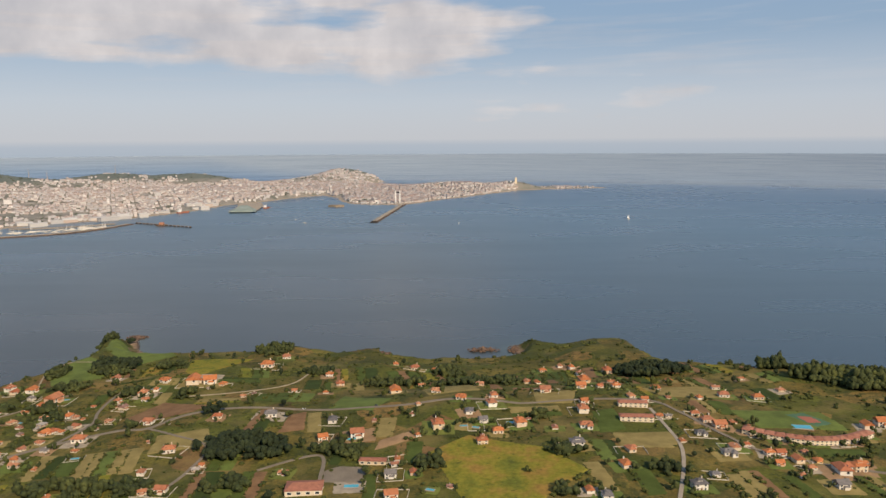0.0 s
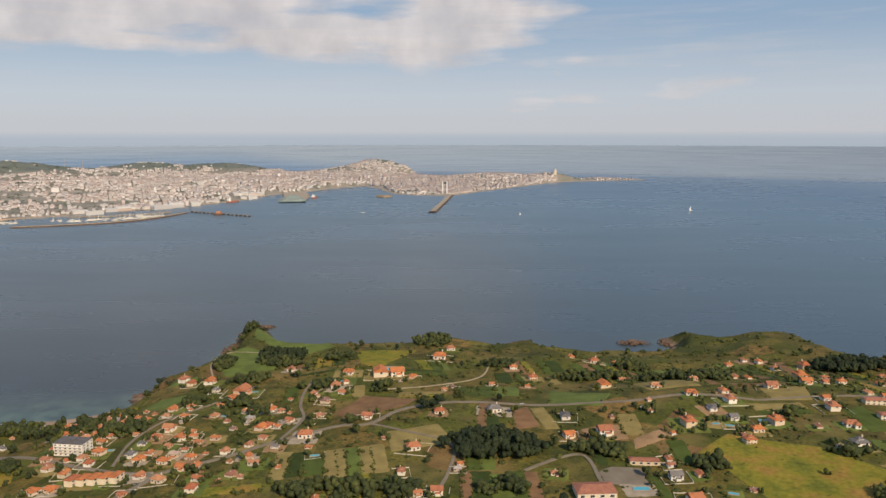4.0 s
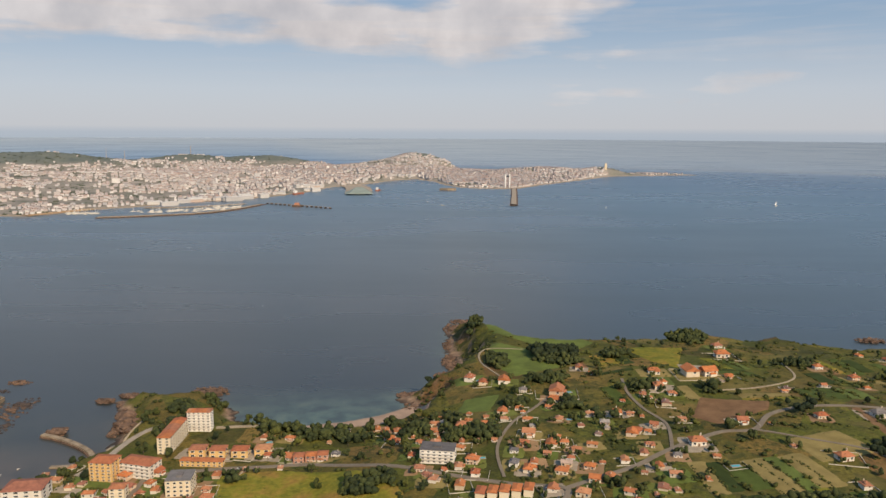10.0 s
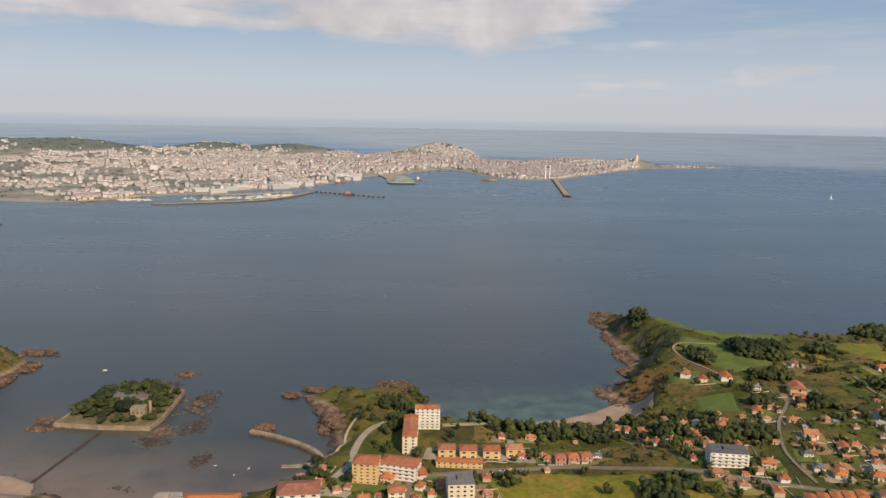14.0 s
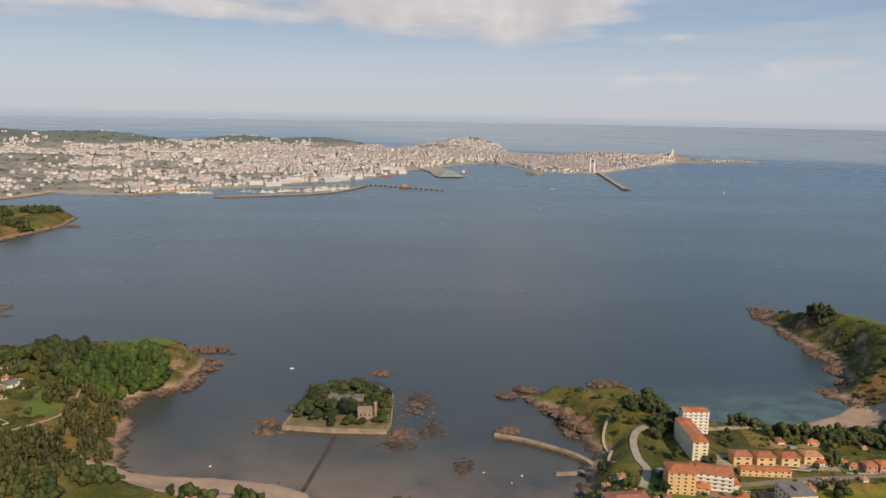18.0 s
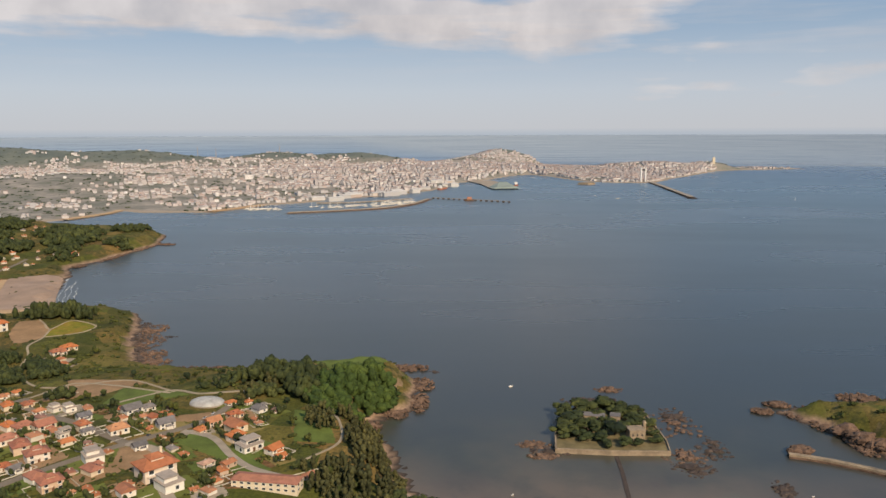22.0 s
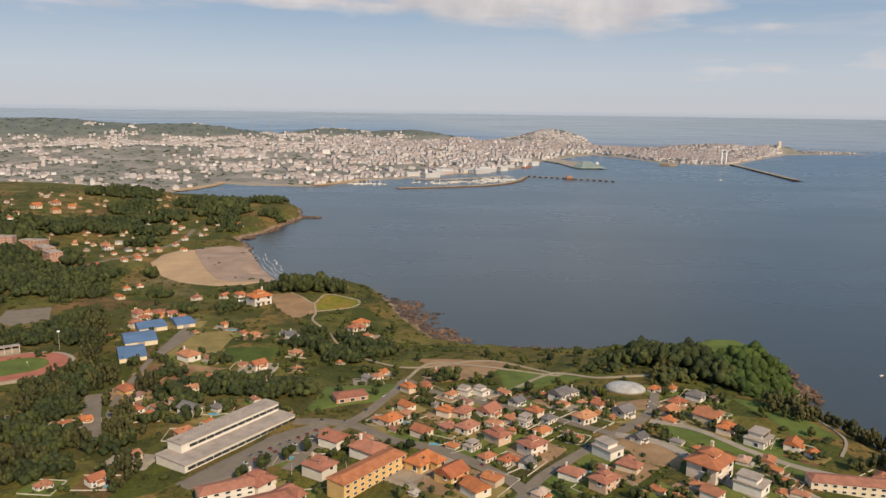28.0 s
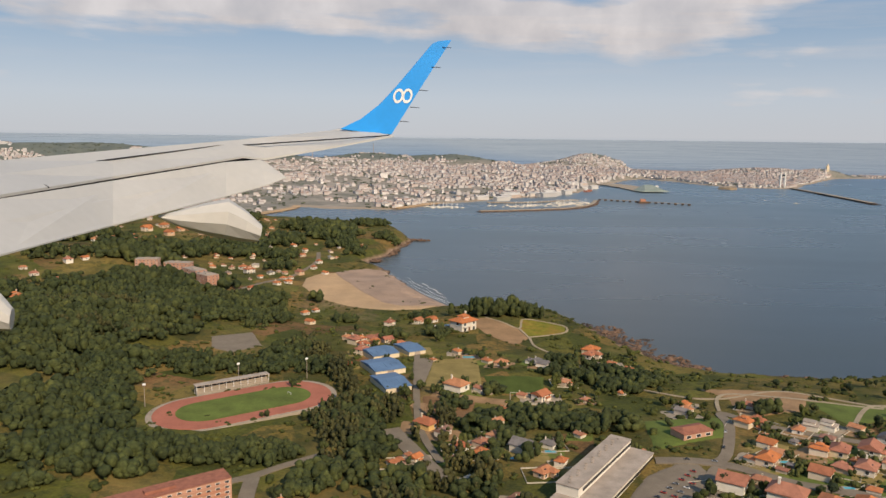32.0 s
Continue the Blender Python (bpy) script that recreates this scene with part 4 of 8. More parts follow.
WOODS_WEST = (
    ("bright", (-900, 602, 22, 26), (-886, 618, 13, 16), (-908, 580, 14, 14)),
    ("tall", (-933, 612, 14, 12), (-950, 615, 14, 13), (-956, 623, 10, 8), (-927, 588, 8, 12)),
    ("broad", (-950, 584, 9, 7), (-966, 615, 8, 7)),
    ("euca", (-902, 545, 13, 17), (-880, 520, 12, 24), (-870, 492, 12, 14), (-885, 560, 12, 16), (-890, 470, 16, 14), (-876, 458, 15, 22)),
    ("broad", (-872, 436, 20, 16), (-802, 453, 12, 4), (-772, 450, 8, 4), (-850, 462, 12, 10)),
    ("grove", (-1198, 808, 34, 10), (-1182, 814, 18, 9)),
    ("broad", (-972, 614, 14, 5), (-985, 600, 10, 4), (-1162, 646, 15, 9), (-1121, 650, 20, 14), (-1188, 570, 29, 13), (-1156, 561, 18, 11),
     (-1227, 591, 8, 8), (-1340, 653, 25, 18), (-1163, 490, 7, 6), (-1134, 491, 4, 5), (-1141, 474, 4, 5), (-1071, 582, 5, 5), (-1208, 611, 6, 4), (-1135, 625, 13, 9)),
    ("broad", (-1345, 516, 28, 12), (-1312, 526, 16, 10), (-1400, 545, 26, 18), (-1418, 600, 16, 24), (-1375, 640, 16, 12), (-1523, 831, 105, 68), (-1484, 712, 69, 47), (-1444, 814, 64, 60), (-1458, 643, 49, 26), (-1395, 652, 26, 12), (-1333, 689, 17, 24),
     (-1420, 569, 34, 31), (-1427, 623, 25, 14), (-1308, 650, 12, 12), (-1307, 520, 24, 10), (-1276, 572, 18, 22), (-1262, 532, 12, 18)),
    ("broad", (-1284, 489, 12, 8), (-1269, 503, 16, 12), (-1241, 497, 14, 12), (-1339, 515, 22, 9), (-1381, 504, 32, 17), (-1351, 486, 20, 9),
     (-1374, 469, 14, 8), (-1270, 725, 9, 15), (-1242, 745, 8, 12), (-1416, 1260, 36, 45), (-1340, 1250, 18, 22), (-1365, 1140, 14, 18), (-1360, 880, 8, 8)),
    ("broad", (-1410, 867, 22, 22), (-1375, 788, 18, 18), (-1321, 800, 11, 10), (-1261, 812, 9, 9), (-1133, 664, 14, 14), (-1133, 640, 20, 10),
     (-1212, 560, 11, 8), (-1205, 546, 11, 7), (-1200, 526, 15, 7), (-1374, 745, 12, 8), (-1506, 907, 57, 34), (-1569, 988, 52, 29), (-1518, 1107, 43, 39)),
    ("broad", (-1642, 955, 32, 20), (-1447, 1099, 26, 20), (-1546, 1262, 33, 45), (-1213, 491, 9, 8), (-1156, 675, 16, 9), (-1650, 800, 60, 50), (-1600, 640, 60, 60),
     (-1530, 560, 50, 40), (-1470, 480, 50, 30), (-1700, 1100, 60, 50), (-1420, 440, 40, 14), (-1240, 470, 20, 10), (-1620, 1400, 60, 40), (-1455, 1330, 50, 36), (-1385, 1390, 30, 26), (-1480, 1190, 40, 36), (-1560, 1060, 40, 24), (-1390, 1190, 20, 30), (-1430, 1030, 14, 20)),
    ("euca", (-1331, 701, 9, 16), (-1315, 672, 8, 16), (-1297, 641, 8, 18), (-1278, 608, 8, 18), (-1259, 576, 8, 18), (-1236, 544, 8, 16), (-1222, 520, 7, 14), (-1211, 498, 7, 12), (-1196, 468, 8, 14), (-949, 603, 4, 10), (-957, 580, 4, 9)),
    ("euca", (-1288, 590, 9, 40), (-1229, 505, 9, 18), (-1275, 545, 9, 30), (-1245, 470, 10, 20), (-1460, 690, 30, 14), (-1500, 770, 40, 16), (-1232, 565, 8, 16)),
)
CLEARINGS = (((-1313, 638), (-1283, 600), (-1348, 540), (-1386, 582), (-1366, 612)),
             ((-1395, 712), (-1374, 733), (-1358, 700), (-1371, 678), (-1385, 685)), ((-1380, 745), (-1350, 750), (-1350, 660), (-1372, 660)),
             ((-1192, 478), (-1172, 452), (-1118, 490), (-1125, 520), (-1156, 545)), ((-1310, 470), (-1290, 470), (-1290, 505), (-1312, 505)),
             ((-1292, 720), (-1250, 720), (-1246, 605), (-1275, 605)), ((-1375, 455), (-1300, 480), (-1300, 492), (-1375, 470)))
# plan cells of one metre that roads and fields take up
ROAD_CELLS, FIELD_CELLS = set(), set()
for line, width, _ in ROADS:
    for (x0, y0), (x1, y1) in zip(line, line[1:]):
        n = int(math.hypot(x1 - x0, y1 - y0)) + 1
        q = int(width / 2 + 1.4)
        for i in range(n + 1):
            cx, cy = round(x0 + (x1 - x0) * i / n), round(y0 + (y1 - y0) * i / n)
            ROAD_CELLS.update((cx + a, cy + b) for a in range(-q, q + 1) for b in range(-q, q + 1))
for ring in [q[1] for q in FIELDS] + [q[0] for q in BEACHES]:
    r = np.array(ring, float)
    gx, gy = np.meshgrid(np.arange(r[:, 0].min(), r[:, 0].max() + 1), np.arange(r[:, 1].min(), r[:, 1].max() + 1))
    k = signed_distance(gx, gy, list(ring)) > 0.5
    FIELD_CELLS.update(zip(gx[k].astype(int).tolist(), gy[k].astype(int).tolist()))


def clear_of_roads(x, y, gap):
    return (round(x), round(y)) not in ROAD_CELLS


def in_field(x, y):
    return (round(x), round(y)) in FIELD_CELLS


HOUSE_SPOTS = []
SPOT_CELLS = {}


def free(x, y, gap):
    """Whether no house stands within the gap; houses are kept in cells of 40 metres."""
    while len(SPOT_CELLS.setdefault("done", [])) < len(HOUSE_SPOTS):
        a, b, r = HOUSE_SPOTS[len(SPOT_CELLS["done"])]
        SPOT_CELLS["done"].append(1)
        for i in range(int((a - r - 4) // 40), int((a + r + 4) // 40) + 1):
            for j in range(int((b - r - 4) // 40), int((b + r + 4) // 40) + 1):
                SPOT_CELLS.setdefault((i, j), []).append((a, b, r))
    return all((x - a) ** 2 + (y - b) ** 2 > (r + gap) ** 2 for a, b, r in SPOT_CELLS.get((int(x // 40), int(y // 40)), ()))


def dry(x, y, least=2.0):
    return ground(x, y) > least


def build_woods():
    rng = random.Random(3)
    sizes = {"broad": (5.0, 8.4, 4.2, 7.4), "pine": (6, 9, 6.5, 9.0), "euca": (5.0, 7.4, 6.0, 9.0), "bright": (8.0, 11.0, 6.5, 8.5), "grove": (7.0, 9.5, 9.5, 13.0), "tall": (7.5, 10.5, 8.5, 12.5)}
    texts = {"broad": ("broadleaf_wood", M_LEAF, "dense dark green broadleaf wood"), "pine": ("pine_wood", M_PINE, "dark stand of rounded pines"),
             "euca": ("eucalyptus_wood", M_EUCA, "tall olive-green eucalyptus stand"), "bright": ("laurel_wood", M_BRIGHTLEAF, "closed bright green canopy on the headland"),
             "grove": ("coast_grove", M_LEAF, "tall dark grove above the beach"), "tall": ("ridge_wood", M_LEAF, "tall dark broadleaf trees on the ridge")}
    for n, (kind, *spots) in enumerate(WOODS_EAST + WOODS_WEST):
        grove = Grove({"bright": "broad", "grove": "broad", "tall": "broad"}.get(kind, kind), n + 10, 7)
        w0, w1, h0, h1 = sizes[kind]
        for x, y, rx, ry in spots:
            big = 1.0 if rx * ry < 900 else 1.4
            count = int(min(400, 3.1416 * rx * ry / (12 if big == 1.0 else 17)))
            if y > 840 or x < -1560:
                big, count = big * 1.4, int(count * 0.45)
            px, py, pq = [], [], []
            for _ in range(count):
                a, q = rng.uniform(0, 6.283), math.sqrt(rng.random()) * rng.uniform(0.85, 1.2)
                px.append(x + rx * q * math.cos(a))
                py.append(y + ry * q * math.sin(a))
                pq.append(min(q, 1.0))
            hz = surface(np.array(px), np.array(py))
            out = np.zeros(len(px), bool)
            for ring in CLEARINGS:
                out |= signed_distance(np.array(px), np.array(py), list(ring)) > -2.0
            for a, b, q, z, o in zip(px, py, pq, hz, out):
                if z > 1.6 and not o and free(a, b, 1.5) and clear_of_roads(a, b, 1.2):
                    k = rng.uniform(0.75, 1.2) * big
                    rise = 1.5 - 0.75 * q * q if kind == "bright" else 1.15 - 0.3 * q * q
                    grove.plant(a, b, z - 0.4, k * rng.uniform(w0, w1), k * rng.uniform(h0, h1) * rise)
        grove.grow(*texts[kind], "wood")


def build_scrub():
    """Bushes and hedges all over the countryside, too many to count."""
    rng = random.Random(8)
    for n, (x0, x1, y0, y1, count) in enumerate(((-420, 400, 350, 800, 5600), (-640, -380, 400, 620, 1000), (-1130, -850, 400, 700, 1700), (-1420, -1100, 420, 900, 2300),
                                                 (-1800, -1300, 850, 1480, 1700))):
        grove = Grove("bush", 60 + n, 5)
        px = np.array([rng.uniform(x0, x1) for _ in range(count * 2)])
        py = np.array([rng.uniform(y0, y1) for _ in range(count * 2)])
        # hedges follow wandering lines
        line = np.abs(waves(px, py, 60, 9.0 + n)) < 0.10
        line |= np.abs(waves(px, py, 45, 14.0 + n)) < 0.07
        thick = np.where(waves(px, py, 75, 21.0 + n) > 0.12, 0.6, 0.05)
        hz = surface(px, py)
        for a, b, z, l, t in zip(px, py, hz, line, thick):
            if z > 3 and (l or rng.random() < t) and free(a, b, 1.0) and clear_of_roads(a, b, 1.0):
                if in_field(a, b):
                    continue
                k = rng.choice((1.0, 1.4, 1.8, 2.4, 3.2, 4.4)) * rng.uniform(0.8, 1.2)
                grove.plant(a, b, z - 0.3, k * 1.4, k * rng.uniform(0.55, 1.0))
        grove.grow("hedge_scrub", M_BUSH, "green bushes and hedges between the plots", "scrub")


TREE_KINDS = {}


def tree(x, y, wide, high, kind="broad"):
    rng = random.Random(int(x * 7 + y * 13))
    key = (kind, rng.randrange(4))
    m = pose(x, y, ground(x, y) - 0.1, 0, 0, rng.uniform(0, 360))
    mat = {"broad": M_LEAF, "pine": M_PINE, "euca": M_EUCA, "light": M_BUSH}[kind]
    if key not in TREE_KINDS:
        ob = thing("tree", m, {"broad": "green broadleaf tree with a rounded crown", "pine": "dark spreading pine tree", "euca": "slender olive-green eucalyptus",
                               "light": "light green garden tree"}[kind], "tree", "scattered trees")
        v, f = crown_data(random.Random(len(TREE_KINDS) + 40), "broad" if kind == "light" else kind, 90)
        s = Shape()
        s.add([tuple(p) for p in v], f)
        part("crown", s, mat, ob)
        t = Shape().pole((0, 0, 0), (0.02, 0.01, 0.42), 0.035, 0.022)
        for i in range(3):
            a = 2.1 * i + key[1]
            t.pole((0.015, 0.01, 0.34), (0.2 * math.cos(a), 0.2 * math.sin(a), 0.58), 0.018, 0.008, 5)
        part("trunk", t, M_BARK, ob)
        TREE_KINDS[key] = (ob, wide, high)
        ob.scale = (wide, wide, high)
        return ob
    ob, w0, h0 = TREE_KINDS[key]
    return copy_thing(ob, m @ Matrix.Diagonal((wide / w0, wide / w0, high / h0, 1)))


def boulder_field(name, spots, mat, label, count, lift=0.0, size=1.0):
    """Sea rocks: broken lumps of many sizes about the given spots."""
    s = Shape()
    rng = random.Random(len(spots) * 17 + count)
    for x, y, rx, ry in spots:
        for _ in range(int(count * 1.7)):
            a, q = rng.uniform(0, 6.283), rng.random() ** 0.6 * 1.12
            px, py = x + rx * q * math.cos(a), y + ry * q * math.sin(a)
            r = rng.choice((0.35, 0.6, 0.9, 1.3, 2.0)) * rng.uniform(0.8, 1.25) * (1.25 - 0.7 * q) * size
            z = lift + rng.uniform(-0.5, 0.3) * r
            ring, rows = 6, ((-0.6, 0.95), (0.15, 1.0), (0.62, 0.66))
            v = []
            squash = rng.uniform(0.35, 0.95)
            turn = rng.uniform(0, 3.14)
            for k, w in rows:
                for j in range(ring):
                    b = 6.283 * j / ring + turn
                    e = r * w * rng.uniform(0.7, 1.25)
                    v.append((px + e * math.cos(b) * 1.3, py + e * math.sin(b), z + k * r * squash * rng.uniform(0.7, 1.3)))
            v.append((px + rng.uniform(-0.3, 0.3) * r, py, z + r * squash * rng.uniform(0.7, 1.05)))
            f = [(i * ring + j, i * ring + (j + 1) % ring, (i + 1) * ring + (j + 1) % ring, (i + 1) * ring + j) for i in range(2) for j in range(ring)]
            f += [(2 * ring + j, 2 * ring + (j + 1) % ring, 3 * ring) for j in range(ring)]
            s.add(v, f)
    return solid(name, s, mat, label, "rocks", kind="stuff")

# ---- houses ----
def wall_material(name, *stops, joined=False):
    n = Nodes(name)
    c = n.ramp(n.island() if joined else n.random(), *stops)
    c = n.mix(1.0, c, n.ramp(n.noise(3, 5), (0.3, (0.86, 0.85, 0.82)), (0.7, (1.0, 1.0, 1.0))), "MULTIPLY")
    return n.done(c, 0.85, 0, 0.25)


def roof_material(name, *stops, joined=False):
    """Tiled roofs: courses, patches of lichen and a shift of colour from roof to roof."""
    n = Nodes(name)
    c = n.ramp(n.island() if joined else n.random(), *stops)
    c = n.mix(1.0, c, n.ramp(n.noise(2.2, 5), (0.3, (0.7, 0.7, 0.7)), (0.7, (1.12, 1.1, 1.08))), "MULTIPLY")
    z = n.split(n.place())[2]
    course = n.math("PINGPONG", n.math("MULTIPLY", z, 5.0), 0.5)
    c = n.mix(n.math("MULTIPLY", course, 0.5), c, (0.12, 0.06, 0.035))
    return n.done(c, 0.85, 0, 0.2)


M_WALL = wall_material("rendered_walls", (0.0, (0.70, 0.63, 0.53)), (0.3, (0.60, 0.48, 0.33)), (0.5, (0.74, 0.69, 0.62)), (0.75, (0.54, 0.35, 0.22)), (1.0, (0.72, 0.65, 0.56)))
M_VILLAGEWALL = wall_material("village_walls", (0.0, (0.62, 0.56, 0.47)), (0.35, (0.52, 0.42, 0.30)), (0.6, (0.62, 0.58, 0.52)), (0.8, (0.46, 0.33, 0.24)), (1.0, (0.6, 0.55, 0.48)), joined=True)
M_WHITE = wall_material("white_walls", (0.0, (0.74, 0.70, 0.63)), (1.0, (0.60, 0.54, 0.47)))
M_OCHRE = wall_material("ochre_walls", (0.0, (0.62, 0.38, 0.14)), (1.0, (0.66, 0.45, 0.20)))
M_CREAM = wall_material("cream_walls", (0.0, (0.66, 0.55, 0.38)), (1.0, (0.70, 0.60, 0.46)))
M_BRICKW = wall_material("brick_walls", (0.0, (0.42, 0.20, 0.13)), (1.0, (0.48, 0.28, 0.20)))
M_TILE = roof_material("orange_roof_tiles", (0.0, (0.42, 0.15, 0.06)), (0.4, (0.52, 0.18, 0.065)), (0.6, (0.36, 0.16, 0.095)), (0.8, (0.38, 0.12, 0.055)), (1.0, (0.50, 0.25, 0.13)))
M_REDTILE = roof_material("red_brown_roof_tiles", (0.0, (0.33, 0.13, 0.085)), (0.5, (0.40, 0.18, 0.12)), (1.0, (0.30, 0.12, 0.08)))
M_VILLAGEROOF = roof_material("village_roofs", (0.0, (0.50, 0.19, 0.075)), (0.3, (0.40, 0.15, 0.07)), (0.5, (0.46, 0.22, 0.12)), (0.68, (0.30, 0.13, 0.09)), (0.8, (0.20, 0.185, 0.18)), (0.9, (0.46, 0.42, 0.37)), (1.0, (0.52, 0.20, 0.08)), joined=True)
M_SLATE = roof_material("slate_roof", (0.0, (0.12, 0.12, 0.125)), (0.6, (0.19, 0.18, 0.175)), (1.0, (0.15, 0.15, 0.16)))
M_FLAT = mottled("gravel_flat_roof", (0.36, 0.30, 0.25), 5, 0.2, 0.95)
M_GLASS = mottled("dark_window_glass", (0.035, 0.04, 0.045), 3, 0.2, 0.12, 0.2, spec=0.5)
M_FRAME = mottled("white_window_frame", (0.75, 0.74, 0.72), 3, 0.1, 0.6)
M_DOOR = mottled("brown_wooden_door", (0.16, 0.08, 0.045), 1.5, 0.3, 0.6)
M_POOL = mottled("swimming_pool_water", (0.09, 0.37, 0.47), 6, 0.15, 0.12, 0.3, spec=0.5)

STYLES = {
    "orange": (M_WALL, M_TILE, "detached house with pale walls and an orange tiled roof"),
    "brick": (M_WALL, M_REDTILE, "detached house with a red-brown tiled roof"),
    "slate": (M_WHITE, M_SLATE, "pale house with a grey slate roof"),
    "white": (M_WHITE, M_TILE, "small white house with an orange roof"),
    "ochre": (M_OCHRE, M_TILE, "ochre-yellow house with an orange tiled roof"),
    "terrace": (M_WHITE, M_REDTILE, "white villa block with a red-brown hipped roof and roof terrace"),
    "flat": (M_WHITE, M_FLAT, "modern white flat-roofed villa"),
}
HOUSES = {}


def window_mesh(w, h):
    s = Shape().box(-w / 2, w / 2, -0.012, 0.0, -h / 2, h / 2, 0)
    s.box(-w * 0.43, w * 0.43, -0.016, -0.011, -h * 0.43, h * 0.43, 1)
    s.box(-w * 0.56, w * 0.56, -0.03, 0.0, -h * 0.60, -h * 0.5, 0)
    return s.mesh("window", M_FRAME, M_GLASS)


WINDOW = None


def house_model(style, form, m):
    global WINDOW
    wall_mat, roof_mat, text = STYLES[style]
    if WINDOW is None:
        WINDOW = window_mesh(0.17, 0.16)
    ob = thing("house", m, text, "house", "houses of the coast villages")
    d, h = (0.78, 0.88, 0.7, 0.82)[form], (0.33, 0.38, 0.30, 0.42)[form]
    x, y = 0.5, d / 2
    walls = Shape().box(-x, x, -y, y, -0.35, h)
    roof = Shape()
    if style == "flat":
        h *= 0.8
        walls = Shape().box(-x, x, -y, y, -0.35, h).box(-0.28, 0.42, -y * 0.6, y * 0.8, h, h + 0.19)
        roof.box(-x - 0.03, x + 0.03, -y - 0.05, y + 0.03, h, h + 0.045)
        roof.box(-0.32, 0.46, -y * 0.7, y * 0.85, h + 0.19, h + 0.23)
    elif form == 0:
        roof.gable(-x, x, -y, y, h, 0.21, 0.06, 0.03, 0.32)
    elif form == 1:
        walls.add([(-x, -y, h), (-x, y, h), (-x, 0, h + 0.2), (x, -y, h), (x, y, h), (x, 0, h + 0.2)], [(0, 2, 1), (3, 4, 5)])
        roof.gable(-x, x, -y, y, h, 0.23, 0.05, 0.03, 0.0)
        walls.box(-0.12, 0.30, -y - 0.16, -y, -0.25, h * 0.6)
        roof.gable(-0.12, 0.30, -y - 0.16, -y + 0.03, h * 0.6, 0.08, 0.03, 0.02, 0.1)
    elif form == 2:
        roof.gable(-x, x, -y, y, h, 0.18, 0.06, 0.03, 0.26)
        walls.box(0.02, 0.44, -y - 0.30, -y, -0.25, h)
        at = Matrix.Translation((0.23, -y - 0.05, 0)) @ Matrix.Rotation(radians(90), 4, "Z")
        roof.gable(-0.27, 0.25, -0.22, 0.22, h, 0.15, 0.045, 0.03, 0.2, at=at)
    else:
        roof.gable(-x, x, -y, y, h, 0.17, 0.07, 0.03, 0.36)
        walls.box(-0.2, 0.2, -y * 0.5, y * 0.5, h, h + 0.16)
        roof.gable(-0.2, 0.2, -y * 0.5, y * 0.5, h + 0.17, 0.09, 0.04, 0.02, 0.14)
        walls.box(-0.44, -0.02, -y - 0.1, -y, h * 0.46, h * 0.54)
    part("wall", walls, wall_mat, ob)
    part("roof", roof, roof_mat, ob)
    if style != "flat" and form in (0, 3):
        part("chimney", Shape().box(0.2, 0.27, 0.06, 0.13, h, h + 0.3).box(0.19, 0.28, 0.05, 0.14, h + 0.3, h + 0.33), M_WALL, ob)
    part("door", Shape().box(-0.06, 0.06, -y - 0.014, -y, -0.1, 0.19), M_DOOR, ob)
    rows = (0.08, h - 0.09) if h > 0.36 else (h * 0.55,)
    for z in rows:
        for px, py, turn in ((-0.3, -y, 0), (0.3, -y, 0)) if len(rows) > 1 else ((-0.3, -y, 0), (0.3, -y, 0)):
            if form == 2 and py == -y and px > 0:
                py = -y - 0.30
            w = part("window", WINDOW, (), ob)
            w.matrix_basis = pose(px, py, z, 0, 0, turn)
    for px, turn in ((0.5, 90), (-0.5, -90)):
        w = part("window", WINDOW, (), ob)
        w.matrix_basis = pose(px, -0.1, rows[-1], 0, 0, turn)
    if style == "flat":
        part("window_band", Shape().box(-0.2, 0.36, -y * 0.6 - 0.012, -y * 0.6, h + 0.06, h + 0.15), M_GLASS, ob)
        part("garage_door", Shape().box(0.18, 0.42, -y - 0.012, -y, -0.05, h * 0.62), M_FLAT, ob)
    if form in (0, 2) and style != "flat":
        part("skylight", Shape().box(-0.22, -0.1, -y * 0.62, -y * 0.4, h + 0.05, h + 0.115), M_GLASS, ob)
    return ob


def house(x, y, turn, wide, style):
    form = int(abs(x * 3 + y * 5)) % 4
    m = pose(x, y, ground(x, y), 0, 0, turn)
    wide *= 0.74 if x > -300 else 0.8 if x > -880 else 1.0 if x > -1110 else 0.9 if y < 850 else 0.6
    HOUSE_SPOTS.append((x, y, wide * 0.62))
    if (style, form) not in HOUSES:
        ob = house_model(style, form, m)
        ob.scale = (wide, wide, wide * 1.14)
        HOUSES[style, form] = (ob, wide)
        return ob
    ob, w0 = HOUSES[style, form]
    return copy_thing(ob, m @ Matrix.Scale(wide / w0, 4))


house(-415, 511, -16, 7.7, "orange")
house(-410, 498, 83, 6.8, "orange")
house(-395, 491, -21, 6.0, "orange")
house(-399, 469, 83, 5.8, "orange")
house(-394, 450, -9, 7.4, "orange")
house(-365, 458, -19, 8.2, "orange")
house(-364, 443, 85, 6.7, "white")
house(-371, 509, 79, 8.4, "orange")
house(-380, 449, -17, 4.3, "orange")
house(-379, 411, -14, 7.9, "orange")
house(-370, 412, -5, 8.0, "orange")
house(-326, 423, 72, 6.6, "white")
house(-312, 416, -19, 8.4, "orange")
house(-304, 429, -13, 7.4, "orange")
house(-304, 444, -21, 7.0, "orange")
house(-319, 441, -17, 8.1, "orange")
house(-312, 456, -4, 5.2, "white")
house(-313, 475, -5, 6.1, "orange")
house(-321, 472, 75, 7.3, "white")
house(-332, 485, -11, 8.8, "orange")
